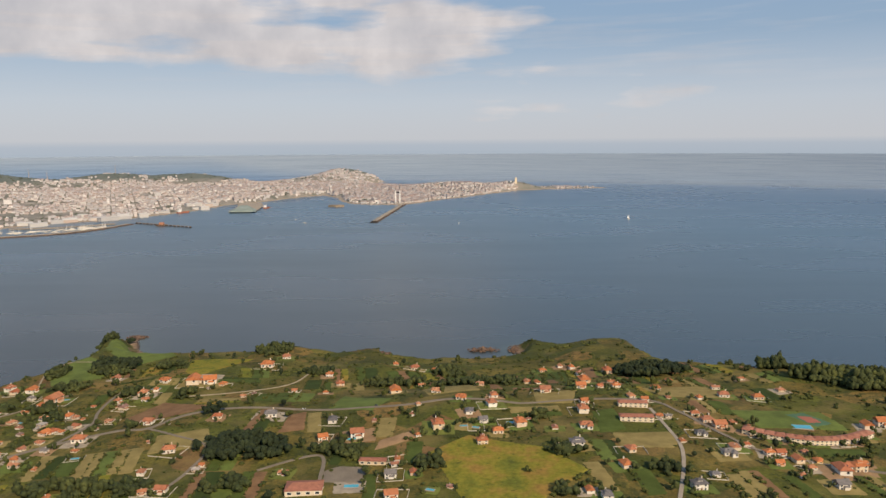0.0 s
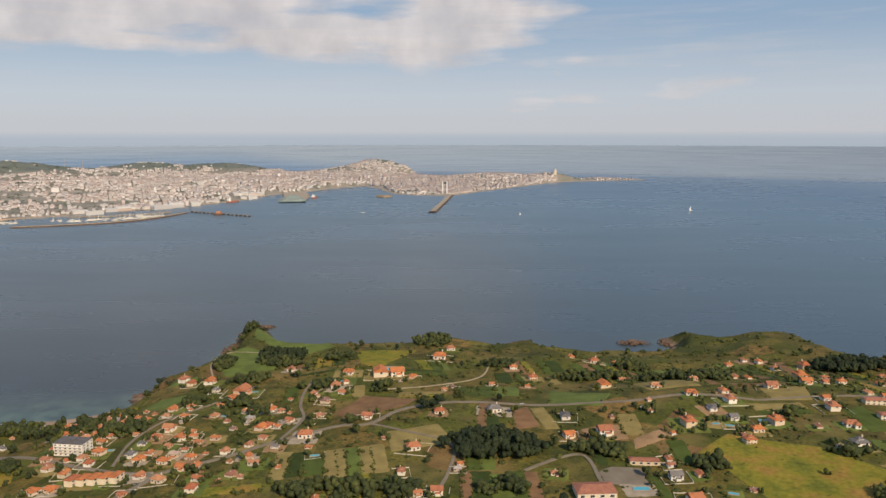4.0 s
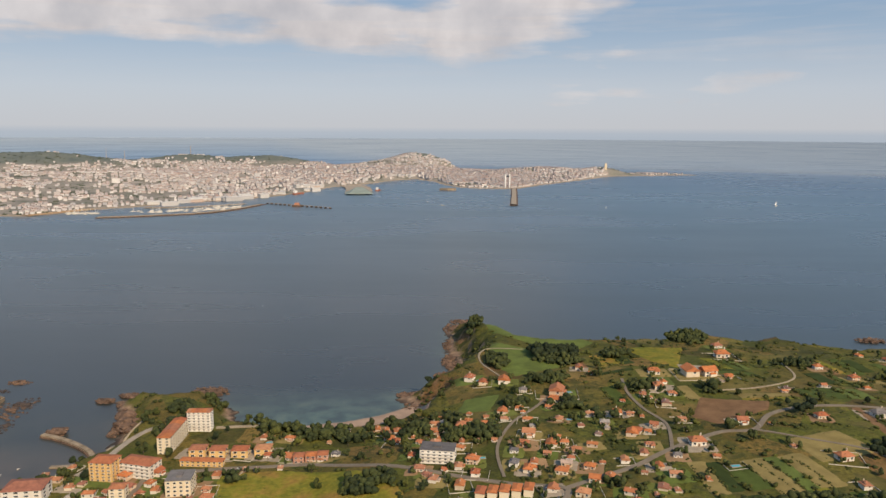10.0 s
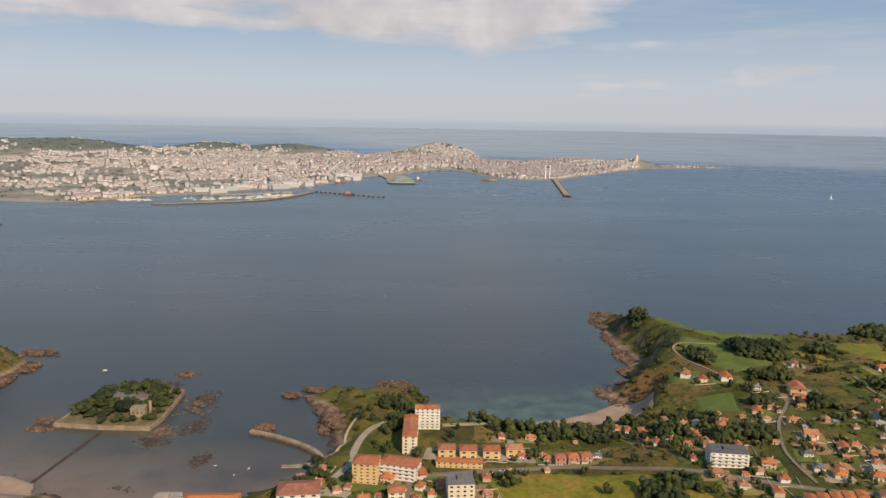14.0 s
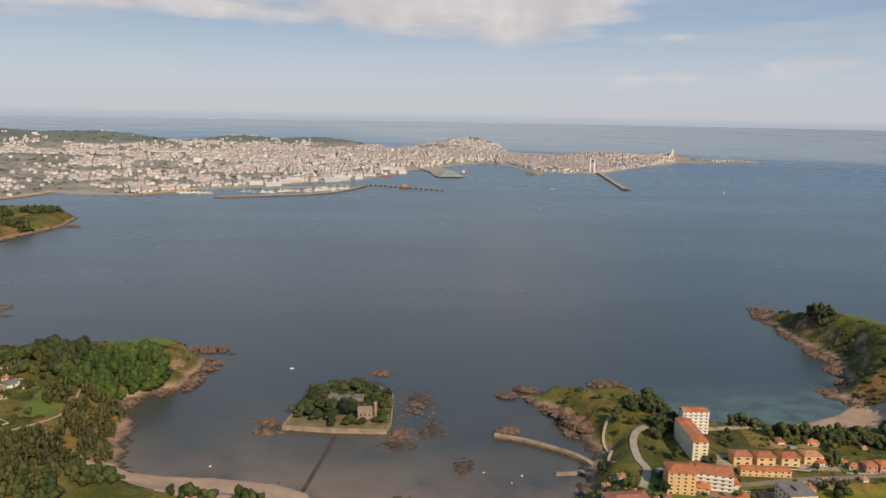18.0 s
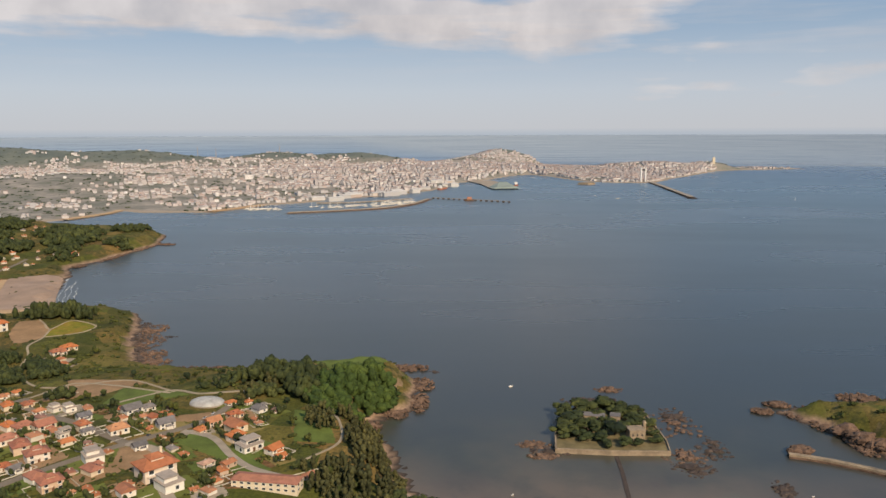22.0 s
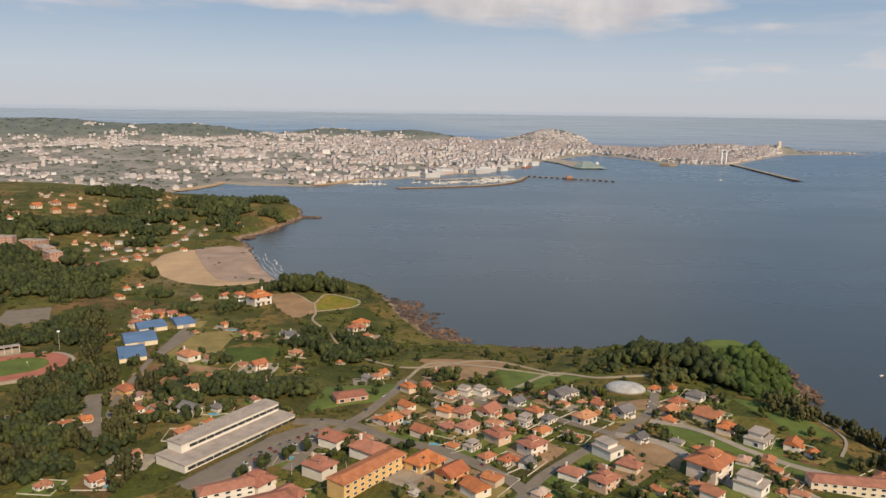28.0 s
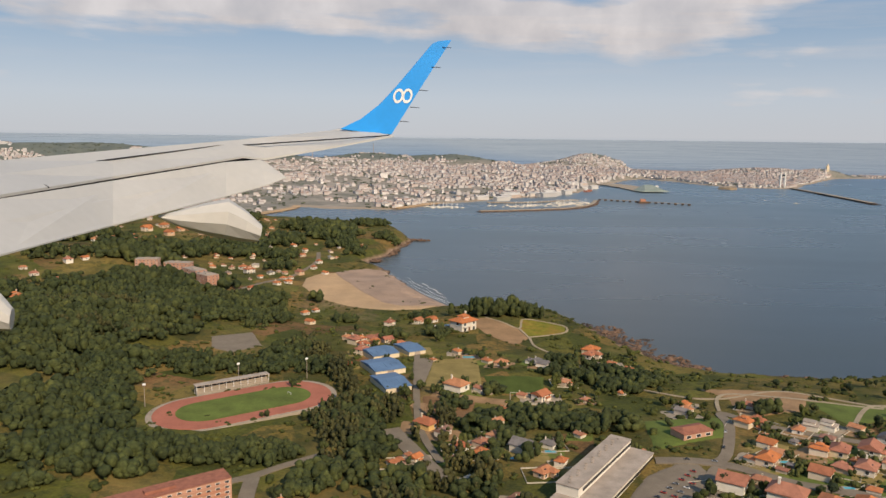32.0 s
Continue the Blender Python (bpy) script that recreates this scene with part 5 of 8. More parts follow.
house(-336, 474, -18, 7.3, "orange")
house(-342, 466, -4, 5.9, "slate")
house(-343, 452, 74, 6.9, "slate")
house(-336, 446, 76, 8.1, "orange")
house(-309, 549, -16, 8.5, "orange")
house(-345, 524, 74, 7.3, "orange")
house(-334, 530, -10, 5.9, "orange")
house(-328, 567, -9, 6.3, "slate")
house(-364, 599, 70, 9.1, "orange")
house(-355, 590, 84, 7.4, "orange")
house(-282, 615, 81, 7.9, "orange")
house(-276, 602, -12, 5.2, "orange")
house(-232, 594, -2, 10.5, "orange")
house(-194, 591, 14, 13.4, "orange")
house(-231, 572, 102, 5.9, "white")
house(-231, 551, 7, 7.3, "orange")
house(-247, 544, 94, 4.0, "orange")
house(-266, 540, -6, 4.7, "orange")
house(-273, 484, 70, 8.5, "orange")
house(-263, 487, -10, 5.7, "white")
house(-257, 496, -19, 6.6, "orange")
house(-267, 467, -4, 6.9, "orange")
house(-273, 456, 75, 6.0, "orange")
house(-285, 448, 85, 6.5, "orange")
house(-269, 440, 83, 5.9, "orange")
house(-256, 452, -10, 6.1, "slate")
house(-289, 402, 84, 8.3, "orange")
house(-352, 481, -13, 4.0, "orange")
house(-278, 434, -17, 4.5, "orange")
house(-332, 523, -10, 3.6, "white")
house(-327, 403, -15, 5.8, "orange")
house(-471, 489, -19, 7.4, "orange")
house(-464, 490, 74, 6.7, "brick")
house(-458, 485, -10, 6.6, "brick")
house(-453, 484, 87, 4.6, "white")
house(-445, 490, -8, 6.0, "slate")
house(-486, 494, -3, 6.8, "orange")
house(-453, 514, -4, 3.5, "orange")
house(-558, 461, -17, 7.8, "orange")
house(-551, 450, -15, 7.0, "brick")
house(-542, 467, 77, 7.9, "orange")
house(-541, 454, 72, 6.4, "white")
house(-561, 445, -7, 5.1, "white")
house(-543, 443, 84, 5.6, "orange")
house(-520, 430, -3, 6.6, "white")
house(-504, 436, -4, 7.8, "white")
house(-511, 424, 71, 7.1, "orange")
house(-494, 425, 76, 8.8, "white")
house(-1213, 529, 62, 6.5, "orange")
house(-1221, 535, 139, 7.3, "white")
house(-1224, 458, 62, 6.2, "orange")
house(-1205, 462, 54, 7.1, "white")
house(-1194, 533, 149, 10.0, "slate")
house(-1182, 538, 145, 7.1, "slate")
house(-1179, 542, 145, 3.6, "orange")
house(-1187, 507, 48, 8.3, "orange")
house(-1179, 518, 64, 5.6, "orange")
house(-1190, 606, 152, 5.5, "orange")
house(-1180, 603, 48, 8.8, "orange")
house(-1225, 615, 146, 12.2, "white")
house(-1200, 662, 62, 7.7, "orange")
house(-1291, 655, 137, 5.7, "orange")
house(-1176, 672, 149, 6.9, "slate")
house(-1138, 716, 60, 10.7, "orange")
house(-1143, 527, 146, 3.3, "white")
house(-1107, 595, 144, 5.2, "orange")
house(-1117, 494, 150, 11.1, "terrace")
house(-1101, 483, 146, 12.1, "terrace")
house(-1118, 467, 148, 11.7, "terrace")
house(-1078, 472, 54, 11.7, "ochre")
house(-1089, 534, 139, 6.7, "orange")
house(-1090, 559, 135, 7.1, "orange")
house(-1082, 564, 137, 6.6, "orange")
house(-1095, 517, 51, 9.0, "orange")
house(-1101, 519, 135, 4.8, "white")
house(-1080, 503, 142, 7.7, "orange")
house(-1238, 562, 143, 10.4, "ochre")
house(-1068, 552, 55, 5.8, "orange")
house(-1061, 556, 147, 7.0, "flat")
house(-1053, 556, 138, 7.0, "flat")
house(-1062, 526, 57, 8.7, "brick")
house(-1050, 525, 54, 9.2, "brick")
house(-1069, 509, 134, 6.7, "brick")
house(-1060, 508, 52, 8.8, "brick")
house(-1047, 498, 132, 9.1, "brick")
house(-1036, 539, 48, 6.7, "slate")
house(-1040, 518, 134, 6.4, "white")
house(-1034, 515, 53, 6.9, "flat")
house(-1029, 524, 142, 7.0, "orange")
house(-1023, 517, 43, 5.9, "slate")
house(-1058, 490, 47, 6.4, "flat")
house(-1052, 480, 43, 6.2, "orange")
house(-1044, 478, 50, 6.7, "orange")
house(-1036, 475, 57, 5.7, "slate")
house(-1033, 488, 42, 9.8, "brick")
house(-1007, 517, 41, 9.1, "orange")
house(-1014, 549, 48, 9.2, "slate")
house(-1008, 556, 40, 7.1, "slate")
house(-997, 538, 135, 5.7, "white")
house(-987, 528, 40, 8.3, "slate")
house(-987, 496, 43, 6.1, "slate")
house(-1003, 482, 129, 9.8, "flat")
house(-997, 469, 146, 8.5, "brick")
house(-1020, 464, 145, 8.3, "brick")
house(-1009, 456, 46, 9.1, "brick")
house(-1066, 461, 49, 9.9, "ochre")
house(-1057, 450, 131, 8.7, "orange")
house(-957, 549, 48, 7.2, "orange")
house(-964, 535, 44, 7.5, "orange")
house(-967, 523, 144, 5.6, "orange")
house(-949, 526, 136, 9.7, "orange")
house(-945, 512, 51, 7.7, "orange")
house(-945, 557, 137, 8.0, "slate")
house(-954, 567, 50, 4.4, "orange")
house(-935, 501, 48, 10.8, "flat")
house(-922, 497, 56, 7.1, "orange")
house(-917, 490, 41, 4.8, "orange")
house(-967, 466, 46, 14.4, "orange")
house(-956, 453, 139, 10.3, "flat")
house(-899, 471, 49, 6.3, "orange")
house(-1139, 454, 148, 11.9, "brick")
house(-1127, 447, 53, 11.6, "brick")
house(-1070, 527, 147, 7.1, "orange")
house(-1076, 592, 134, 6.4, "brick")
house(-972, 447, 136, 6.8, "orange")
house(-964, 566, 50, 5.6, "white")
house(-340, 589, 82, 9.6, "orange")
house(-306, 559, 78, 13.1, "orange")
house(-237, 562, 87, 9.7, "orange")
house(-207, 590, 96, 14.8, "orange")
house(-182, 584, 89, 7.7, "orange")
house(-162, 654, -1, 13.8, "orange")
house(-153, 691, 14, 10.0, "white")
house(-101, 622, 2, 8.0, "white")
house(-88, 595, 12, 8.6, "orange")
house(-121, 572, 6, 5.6, "orange")
house(-95, 565, 2, 5.5, "orange")
house(-40, 557, 101, 11.5, "orange")
house(-159, 497, 6, 8.4, "orange")
house(-123, 501, 10, 10.8, "slate")
house(-78, 490, 92, 9.6, "slate")
house(-80, 461, 15, 8.4, "orange")
house(-58, 463, 9, 11.4, "white")
house(-173, 443, 13, 10.1, "white")
house(-206, 495, -3, 8.6, "white")
house(-191, 491, 2, 3.4, "orange")
house(-146, 423, 10, 4.4, "orange")
house(-241, 467, 2, 11.0, "orange")
house(-269, 489, -21, 8.0, "orange")
house(-178, 413, 93, 6.6, "white")
house(-158, 391, -1, 8.4, "orange")
house(-32, 405, 1, 8.8, "slate")
house(-19, 406, 99, 6.1, "orange")
house(-30, 379, 13, 9.6, "orange")
house(-8, 538, 0, 9.4, "orange")
house(-6, 469, 101, 11.4, "orange")
house(-251, 548, 80, 6.7, "white")
house(-274, 518, 84, 8.4, "orange")
house(15, 489, 95, 8.7, "slate")
house(24, 477, 13, 7.7, "slate")
house(48, 471, 102, 10.7, "orange")
house(33, 461, 2, 9.0, "orange")
house(22, 445, 9, 8.7, "orange")
house(34, 522, 97, 8.4, "orange")
house(31, 502, 103, 9.7, "white")
house(10, 516, -0, 9.9, "orange")
house(86, 654, 13, 8.3, "orange")
house(139, 630, 97, 11.2, "orange")
house(108, 571, 97, 12.0, "orange")
house(101, 546, -2, 9.7, "orange")
house(129, 552, 2, 8.1, "orange")
house(116, 549, 11, 6.2, "orange")
house(73, 538, 3, 10.4, "orange")
house(72, 577, 105, 6.4, "white")
house(134, 526, 100, 7.8, "orange")
house(142, 519, -1, 6.9, "orange")
house(161, 559, 1, 8.3, "white")
house(180, 590, 10, 6.8, "orange")
house(97, 510, 15, 7.5, "orange")
house(93, 492, 90, 10.4, "orange")
house(90, 464, 0, 10.7, "orange")
house(143, 485, -2, 6.5, "orange")
house(170, 494, -2, 7.5, "orange")
house(174, 482, 9, 9.9, "orange")
house(179, 472, 2, 10.5, "orange")
house(161, 455, 7, 8.6, "slate")
house(186, 533, 103, 6.3, "white")
house(208, 544, -3, 10.2, "white")
house(232, 540, 3, 10.2, "orange")
house(79, 434, 6, 10.8, "slate")
house(110, 428, 104, 8.7, "orange")
house(102, 406, 103, 9.6, "orange")
house(136, 383, 9, 10.1, "slate")
house(168, 426, 7, 10.4, "slate")
house(184, 440, 2, 6.2, "orange")
house(193, 428, 7, 7.6, "orange")
house(200, 429, 2, 7.7, "white")
house(193, 414, 1, 6.7, "orange")
house(206, 419, 96, 8.3, "orange")
house(209, 409, 11, 6.7, "orange")
house(218, 420, 95, 6.9, "ochre")
house(226, 408, 90, 13.6, "white")
house(238, 413, 9, 10.8, "orange")
house(216, 389, 7, 9.5, "slate")
house(199, 398, -1, 5.1, "white")
house(150, 398, 6, 7.0, "slate")
house(84, 371, 91, 8.3, "slate")
house(76, 377, 96, 6.4, "white")
house(200, 477, 89, 4.1, "orange")
house(295, 488, -3, 11.8, "orange")
house(282, 483, 88, 9.8, "orange")
house(-18, 458, 14, 5.2, "white")
house(-47, 665, 99, 7.3, "orange")
house(-29, 655, 10, 10.3, "orange")
house(-11, 657, 14, 8.3, "white")
house(112, 655, 102, 7.3, "white")
house(115, 630, 10, 7.1, "white")
house(103, 664, 93, 6.3, "white")
house(-1240, 523, 52, 5.5, "orange")
house(-1288, 685, 59, 8.9, "brick")
house(-1296, 709, 143, 9.3, "brick")
house(-1287, 719, 148, 7.9, "brick")
house(-1283, 727, 154, 6.4, "brick")
house(-1303, 721, 146, 7.2, "orange")
house(-1281, 782, 64, 7.9, "brick")
house(-1260, 789, 60, 8.0, "white")
house(-1249, 793, 137, 8.9, "white")
house(-1224, 763, 47, 16.9, "white")
house(-1139, 703, 50, 10.7, "orange")
house(-1174, 661, 152, 7.7, "slate")
house(-1181, 668, 148, 5.7, "slate")
house(-1109, 585, 129, 5.5, "white")
house(-1403, 1000, 142, 13.5, "brick")
house(-1394, 1029, 63, 10.1, "white")
house(-1377, 1008, 145, 9.9, "white")
house(-1394, 1057, 50, 10.5, "white")
house(-1361, 1162, 48, 14.5, "orange")
house(-1490, 1193, 152, 23.1, "brick")
house(-1429, 1140, 139, 10.1, "white")
house(-1450, 1166, 138, 11.9, "white")
house(-1468, 1012, 60, 12.7, "white")
house(-1455, 992, 47, 16.1, "white")
house(-1402, 947, 53, 10.4, "white")
house(-1409, 931, 142, 11.3, "white")
house(-1426, 903, 59, 9.9, "orange")
house(-1342, 777, 145, 7.1, "orange")
house(-1290, 704, 34, 7.5, "orange")
house(-1283, 711, 124, 7.0, "orange")
house(-1275, 716, 34, 7.5, "brick")
house(-1293, 716, 34, 6.5, "orange")
house(-1266, 712, 34, 6.5, "white")
house(-1355, 817, 48, 6.6, "white")
house(-1243, 526, 142, 4.0, "orange")
house(-1286, 475, 59, 5.8, "orange")
house(-1349, 830, 47, 5.8, "white")
house(-1479, 1008, 57, 8.9, "brick")
house(-1413, 969, 57, 9.5, "white")
house(-1407, 977, 149, 8.4, "white")
house(-1431, 989, 55, 11.0, "slate")
house(-1435, 963, 138, 9.5, "white")
house(-1617, 932, 139, 13.7, "brick")
house(-1625, 887, 49, 12.0, "brick")
house(-1586, 795, 63, 11.5, "orange")
house(-1599, 879, 54, 9.3, "white")
house(-1608, 946, 136, 12.6, "white")
house(-1646, 904, 54, 9.9, "white")
house(-1619, 991, 139, 11.9, "orange")
house(-1632, 970, 56, 10.5, "orange")
house(-1661, 1159, 57, 17.4, "orange")
house(-1667, 1222, 59, 20.0, "orange")
house(-1657, 1255, 63, 18.8, "orange")
house(-1625, 1196, 138, 19.3, "orange")
house(-1657, 1105, 137, 15.0, "orange")
house(-1658, 1066, 58, 14.5, "white")
house(-1618, 1081, 143, 13.0, "white")
house(-1630, 1247, 47, 15.1, "orange")
house(-1618, 1128, 144, 15.1, "orange")
house(-1608, 1025, 62, 12.3, "brick")
house(-1656, 981, 50, 12.1, "white")

# ---- larger buildings ----
def block(name, x, y, turn, w, d, h, storeys, bays, wall_mat, roof_mat, text, roof="hip", category="apartment building", balcony=False, base=None, side_bays=None):
    """A block of flats: walls, roof, a band of windows on each storey and each side."""
    z0 = ground(x, y) if base is None else base
    ob = thing(name, pose(x, y, z0, 0, 0, turn), text, category)
    HOUSE_SPOTS.append((x, y, max(w, d) * 0.55))
    part("wall", Shape().box(-w / 2, w / 2, -d / 2, d / 2, -2.5, h), wall_mat, ob)
    s = Shape()
    if roof == "hip":
        s.gable(-w / 2, w / 2, -d / 2, d / 2, h, d * 0.16, 0.35, 0.25, d * 0.35)
    elif roof == "steps":
        for i in range(6):
            a = -w / 2 + w * i / 6
            part("roof_cap", Shape().gable(a, a + w / 6 - 0.15, -d / 2, d / 2, h, 0.9, 0.2, 0.2, 0.2), roof_mat, ob)
        s.box(-w / 2 - 0.1, w / 2 + 0.1, -d / 2 - 0.1, d / 2 + 0.1, h - 0.5, h - 0.1)
    else:
        s.box(-w / 2 - 0.15, w / 2 + 0.15, -d / 2 - 0.15, d / 2 + 0.15, h, h + 0.35)
        s.box(-w * 0.12, w * 0.10, -d * 0.2, d * 0.15, h + 0.35, h + 1.3)
    part("roof", s, roof_mat, ob)
    fh = h / storeys
    pane = Shape().box(-0.5, 0.5, -0.10, 0.0, -0.5, 0.5, 0).box(-0.42, 0.42, -0.13, -0.09, -0.42, 0.42, 1).mesh("window", M_FRAME, M_GLASS)
    bays = max(2, int(bays * 0.8))
    sb = side_bays or max(1, int(d / w * bays))
    for i in range(storeys):
        z = fh * (i + 0.5)
        for k in range(bays):
            o = part("window", pane, (), ob)
            o.matrix_basis = pose(-w / 2 + w * (k + 0.5) / bays, -d / 2, z) @ Matrix.Diagonal((w / bays * 0.5, 1, fh * 0.5, 1))
        for k in range(sb):
            for sx, a in ((w / 2, 90), (-w / 2, -90))[:2 if storeys > 3 else 1]:
                o = part("window", pane, (), ob)
                o.matrix_basis = pose(sx, -d / 2 + d * (k + 0.5) / sb, z, 0, 0, a) @ Matrix.Diagonal((d / sb * 0.45, 1, fh * 0.5, 1))
        if balcony:
            part("balcony", Shape().box(-w * 0.46, w * 0.46, -d / 2 - 0.7, -d / 2, z - fh * 0.5, z - fh * 0.12), wall_mat, ob)
    return ob


# the seaside town
block("apartment_tower", -540, 533, 2, 15, 7, 13, 7, 7, M_WHITE, M_TILE, "tall white apartment tower with orange roof caps", "steps", balcony=True)
block("apartment_slab", -549, 509, 91, 31, 8, 11, 6, 11, M_CREAM, M_TILE, "tall cream apartment slab with a stepped orange roof", "steps")
block("apartment_building", -569, 462, -4, 13, 11, 11, 6, 6, M_OCHRE, M_TILE, "yellow apartment block with an orange hipped roof", "hip")
block("apartment_building", -552, 468, -14, 20, 11, 8, 4, 8, M_WHITE, M_TILE, "long white apartment block with a red-orange roof", "hip", balcony=True)
block("apartment_building", -521, 446, 6, 13, 13, 9, 4, 5, M_CREAM, M_SLATE, "cream apartment block with a grey flat roof", "flat")
block("apartment_building", -384, 464, -6, 19, 11, 7.5, 4, 8, M_WHITE, M_SLATE, "pale four-storey hotel block with a grey roof", "flat", balcony=True)
block("apartment_building", -599, 437, 8, 20, 14, 8, 4, 6, M_WHITE, M_REDTILE, "white block with a broad brown roof", "hip")
block("apartment_building", -640, 432, 4, 26, 10, 5, 3, 8, M_OCHRE, M_TILE, "long low ochre block with an orange roof", "hip")
block("apartment_building", -552, 440, 6, 8, 7, 7, 4, 3, M_CREAM, M_TILE, "narrow cream block with an orange roof", "hip")
block("apartment_building", -662, 434, 2, 12, 9, 5, 3, 4, M_WHITE, M_FLAT, "white flat-roofed block by the beach", "flat")
for x, y in ((-528, 494), (-516, 494), (-503, 495), (-490, 498)):
    block("row_villa", x, y, 2, 9.5, 8, 5, 2, 3, M_OCHRE, M_TILE, "ochre villa with an orange tiled roof, one of a row", "hip", "house")
block("terraced_row", -521, 480, -2, 25, 5, 3.6, 2, 10, M_OCHRE, M_TILE, "long low ochre terrace with an orange roof", "hip", "terrace")
for k in range(5):
    block("terraced_house", -362 + 6 * k, 419.5 + 0.5 * k, 78, 8, 4.4, 4.2, 2, 2, M_CREAM, M_TILE, "narrow terraced house with an orange gable roof", "hip", "house")
for x, y, t in ((-466, 486, 4), (-459, 486, 4), (-452, 486, 4)):
    block("terraced_house", x, y, t, 6, 6, 4.5, 2, 2, M_BRICKW, M_TILE, "pinkish terraced house by the main road", "hip", "house")

# the long curved terrace on the eastern hill
for k in range(15):
    a = k / 14
    x, y = 194 + 78 * a, 463 - 52 * a * (1 - a) + 3 * a
    t = math.degrees(math.atan2(-52 * (1 - 2 * a) + 3, 78))
    block("terraced_house", x, y, t, 5.9, 7, 3.6, 2, 2, M_CREAM, M_REDTILE, "terraced house of a curved row with a brick-red roof", "hip", "house")
block("farm_roof_hall", -78, 388, 4, 20, 12, 3.2, 1, 6, M_WALL, M_REDTILE, "wide low hall with a red tiled roof", "hip", "hall")
block("farm_shed", -44, 424, -4, 16, 5, 2.6, 1, 5, M_WALL, M_REDTILE, "long low shed with a red roof", "hip", "shed")
block("terraced_row", 126, 478, -4, 22, 6, 3.4, 2, 8, M_CREAM, M_REDTILE, "row of joined houses with a brown roof", "hip", "terrace")
block("terraced_row", 130, 505, -4, 20, 6, 3.4, 2, 8, M_CREAM, M_REDTILE, "row of joined houses with a brown roof", "hip", "terrace")

# the western quarter
block("apartment_building", -1098, 461, 53, 34, 9, 6.5, 3, 12, M_OCHRE, M_TILE, "long ochre terrace of flats with an orange roof and skylights", "hip")
block("apartment_building", -1147, 448, 30, 24, 8, 5.5, 3, 8, M_WHITE, M_REDTILE, "white-walled block with a red-brown roof", "hip")
block("apartment_building", -1135, 437, 30, 26, 8, 5.5, 3, 8, M_CREAM, M_REDTILE, "cream block with a red-brown roof", "hip")
block("terraced_row", -916, 461, -8, 30, 8, 4.2, 2, 12, M_CREAM, M_REDTILE, "long row of joined villas under a brown tiled roof", "hip", "terrace")
block("apartment_building", -1326, 466, 38, 48, 9, 8, 4, 18, M_BRICKW, M_REDTILE, "long brick apartment slab with a brown flat roof", "flat", balcony=True)
block("pavilion", -1118, 545, 25, 16, 9, 3, 1, 4, M_BRICKW, M_REDTILE, "low house with a wide dark brown roof", "hip", "house")
for x, y, w, t in ((-1546, 952, 22, 8), (-1516, 956, 26, -6), (-1490, 930, 26, -40), (-1468, 905, 20, -40)):
    block("apartment_building", x, y, t, w, 12, 13, 5, 8, M_BRICKW, M_FLAT, "reddish brick apartment block among trees", "flat")


def school():
    """The long white school with two stepped flat roofs."""
    z = ground(-1165, 500)
    ob = thing("school_building", pose(-1164, 500, z, 0, 0, 59), "long white flat-roofed school with ribbon windows", "school")
    HOUSE_SPOTS.append((-1164, 500, 34))
    L = 62
    part("wall", Shape().box(-L / 2, L / 2, -9, 9, -3, 3.4), M_WHITE, ob)
    part("roof", Shape().box(-L / 2 - 0.3, L / 2 + 0.3, -9.3, 9.3, 3.4, 3.8), M_FLAT, ob)
    up = part("upper_storey", Shape().box(-L / 2 + 6, L / 2 - 1, 0.5, 9.2, 3.8, 7.4), M_WHITE, ob)
    part("upper_roof", Shape().box(-L / 2 + 5.7, L / 2 - 0.7, 0.2, 9.5, 7.4, 7.8), M_FLAT, ob)
    for k in range(22):
        x = -L / 2 + 8 + k * 2.35
        part("roof_vent", Shape().box(x, x + 0.8, 4.5 + (k % 3) * 0.8, 5.4 + (k % 3) * 0.8, 7.8, 8.3), M_FLAT, ob)
    for k in range(14):
        x = -L / 2 + 1.5 + k * 4.35
        for z0, y in ((1.0, -9.0), (5.0, 0.5)):
            if z0 > 2 and x < -L / 2 + 6:
                continue
            part("window", Shape().box(x, x + 4.0, y - 0.12, y, z0, z0 + 1.3, 0), M_GLASS, ob)
    for k in range(3):
        part("window", Shape().box(L / 2, L / 2 + 0.12, -7 + k * 5, -4 + k * 5, 1.0, 2.3), M_GLASS, ob)
    return ob


school()


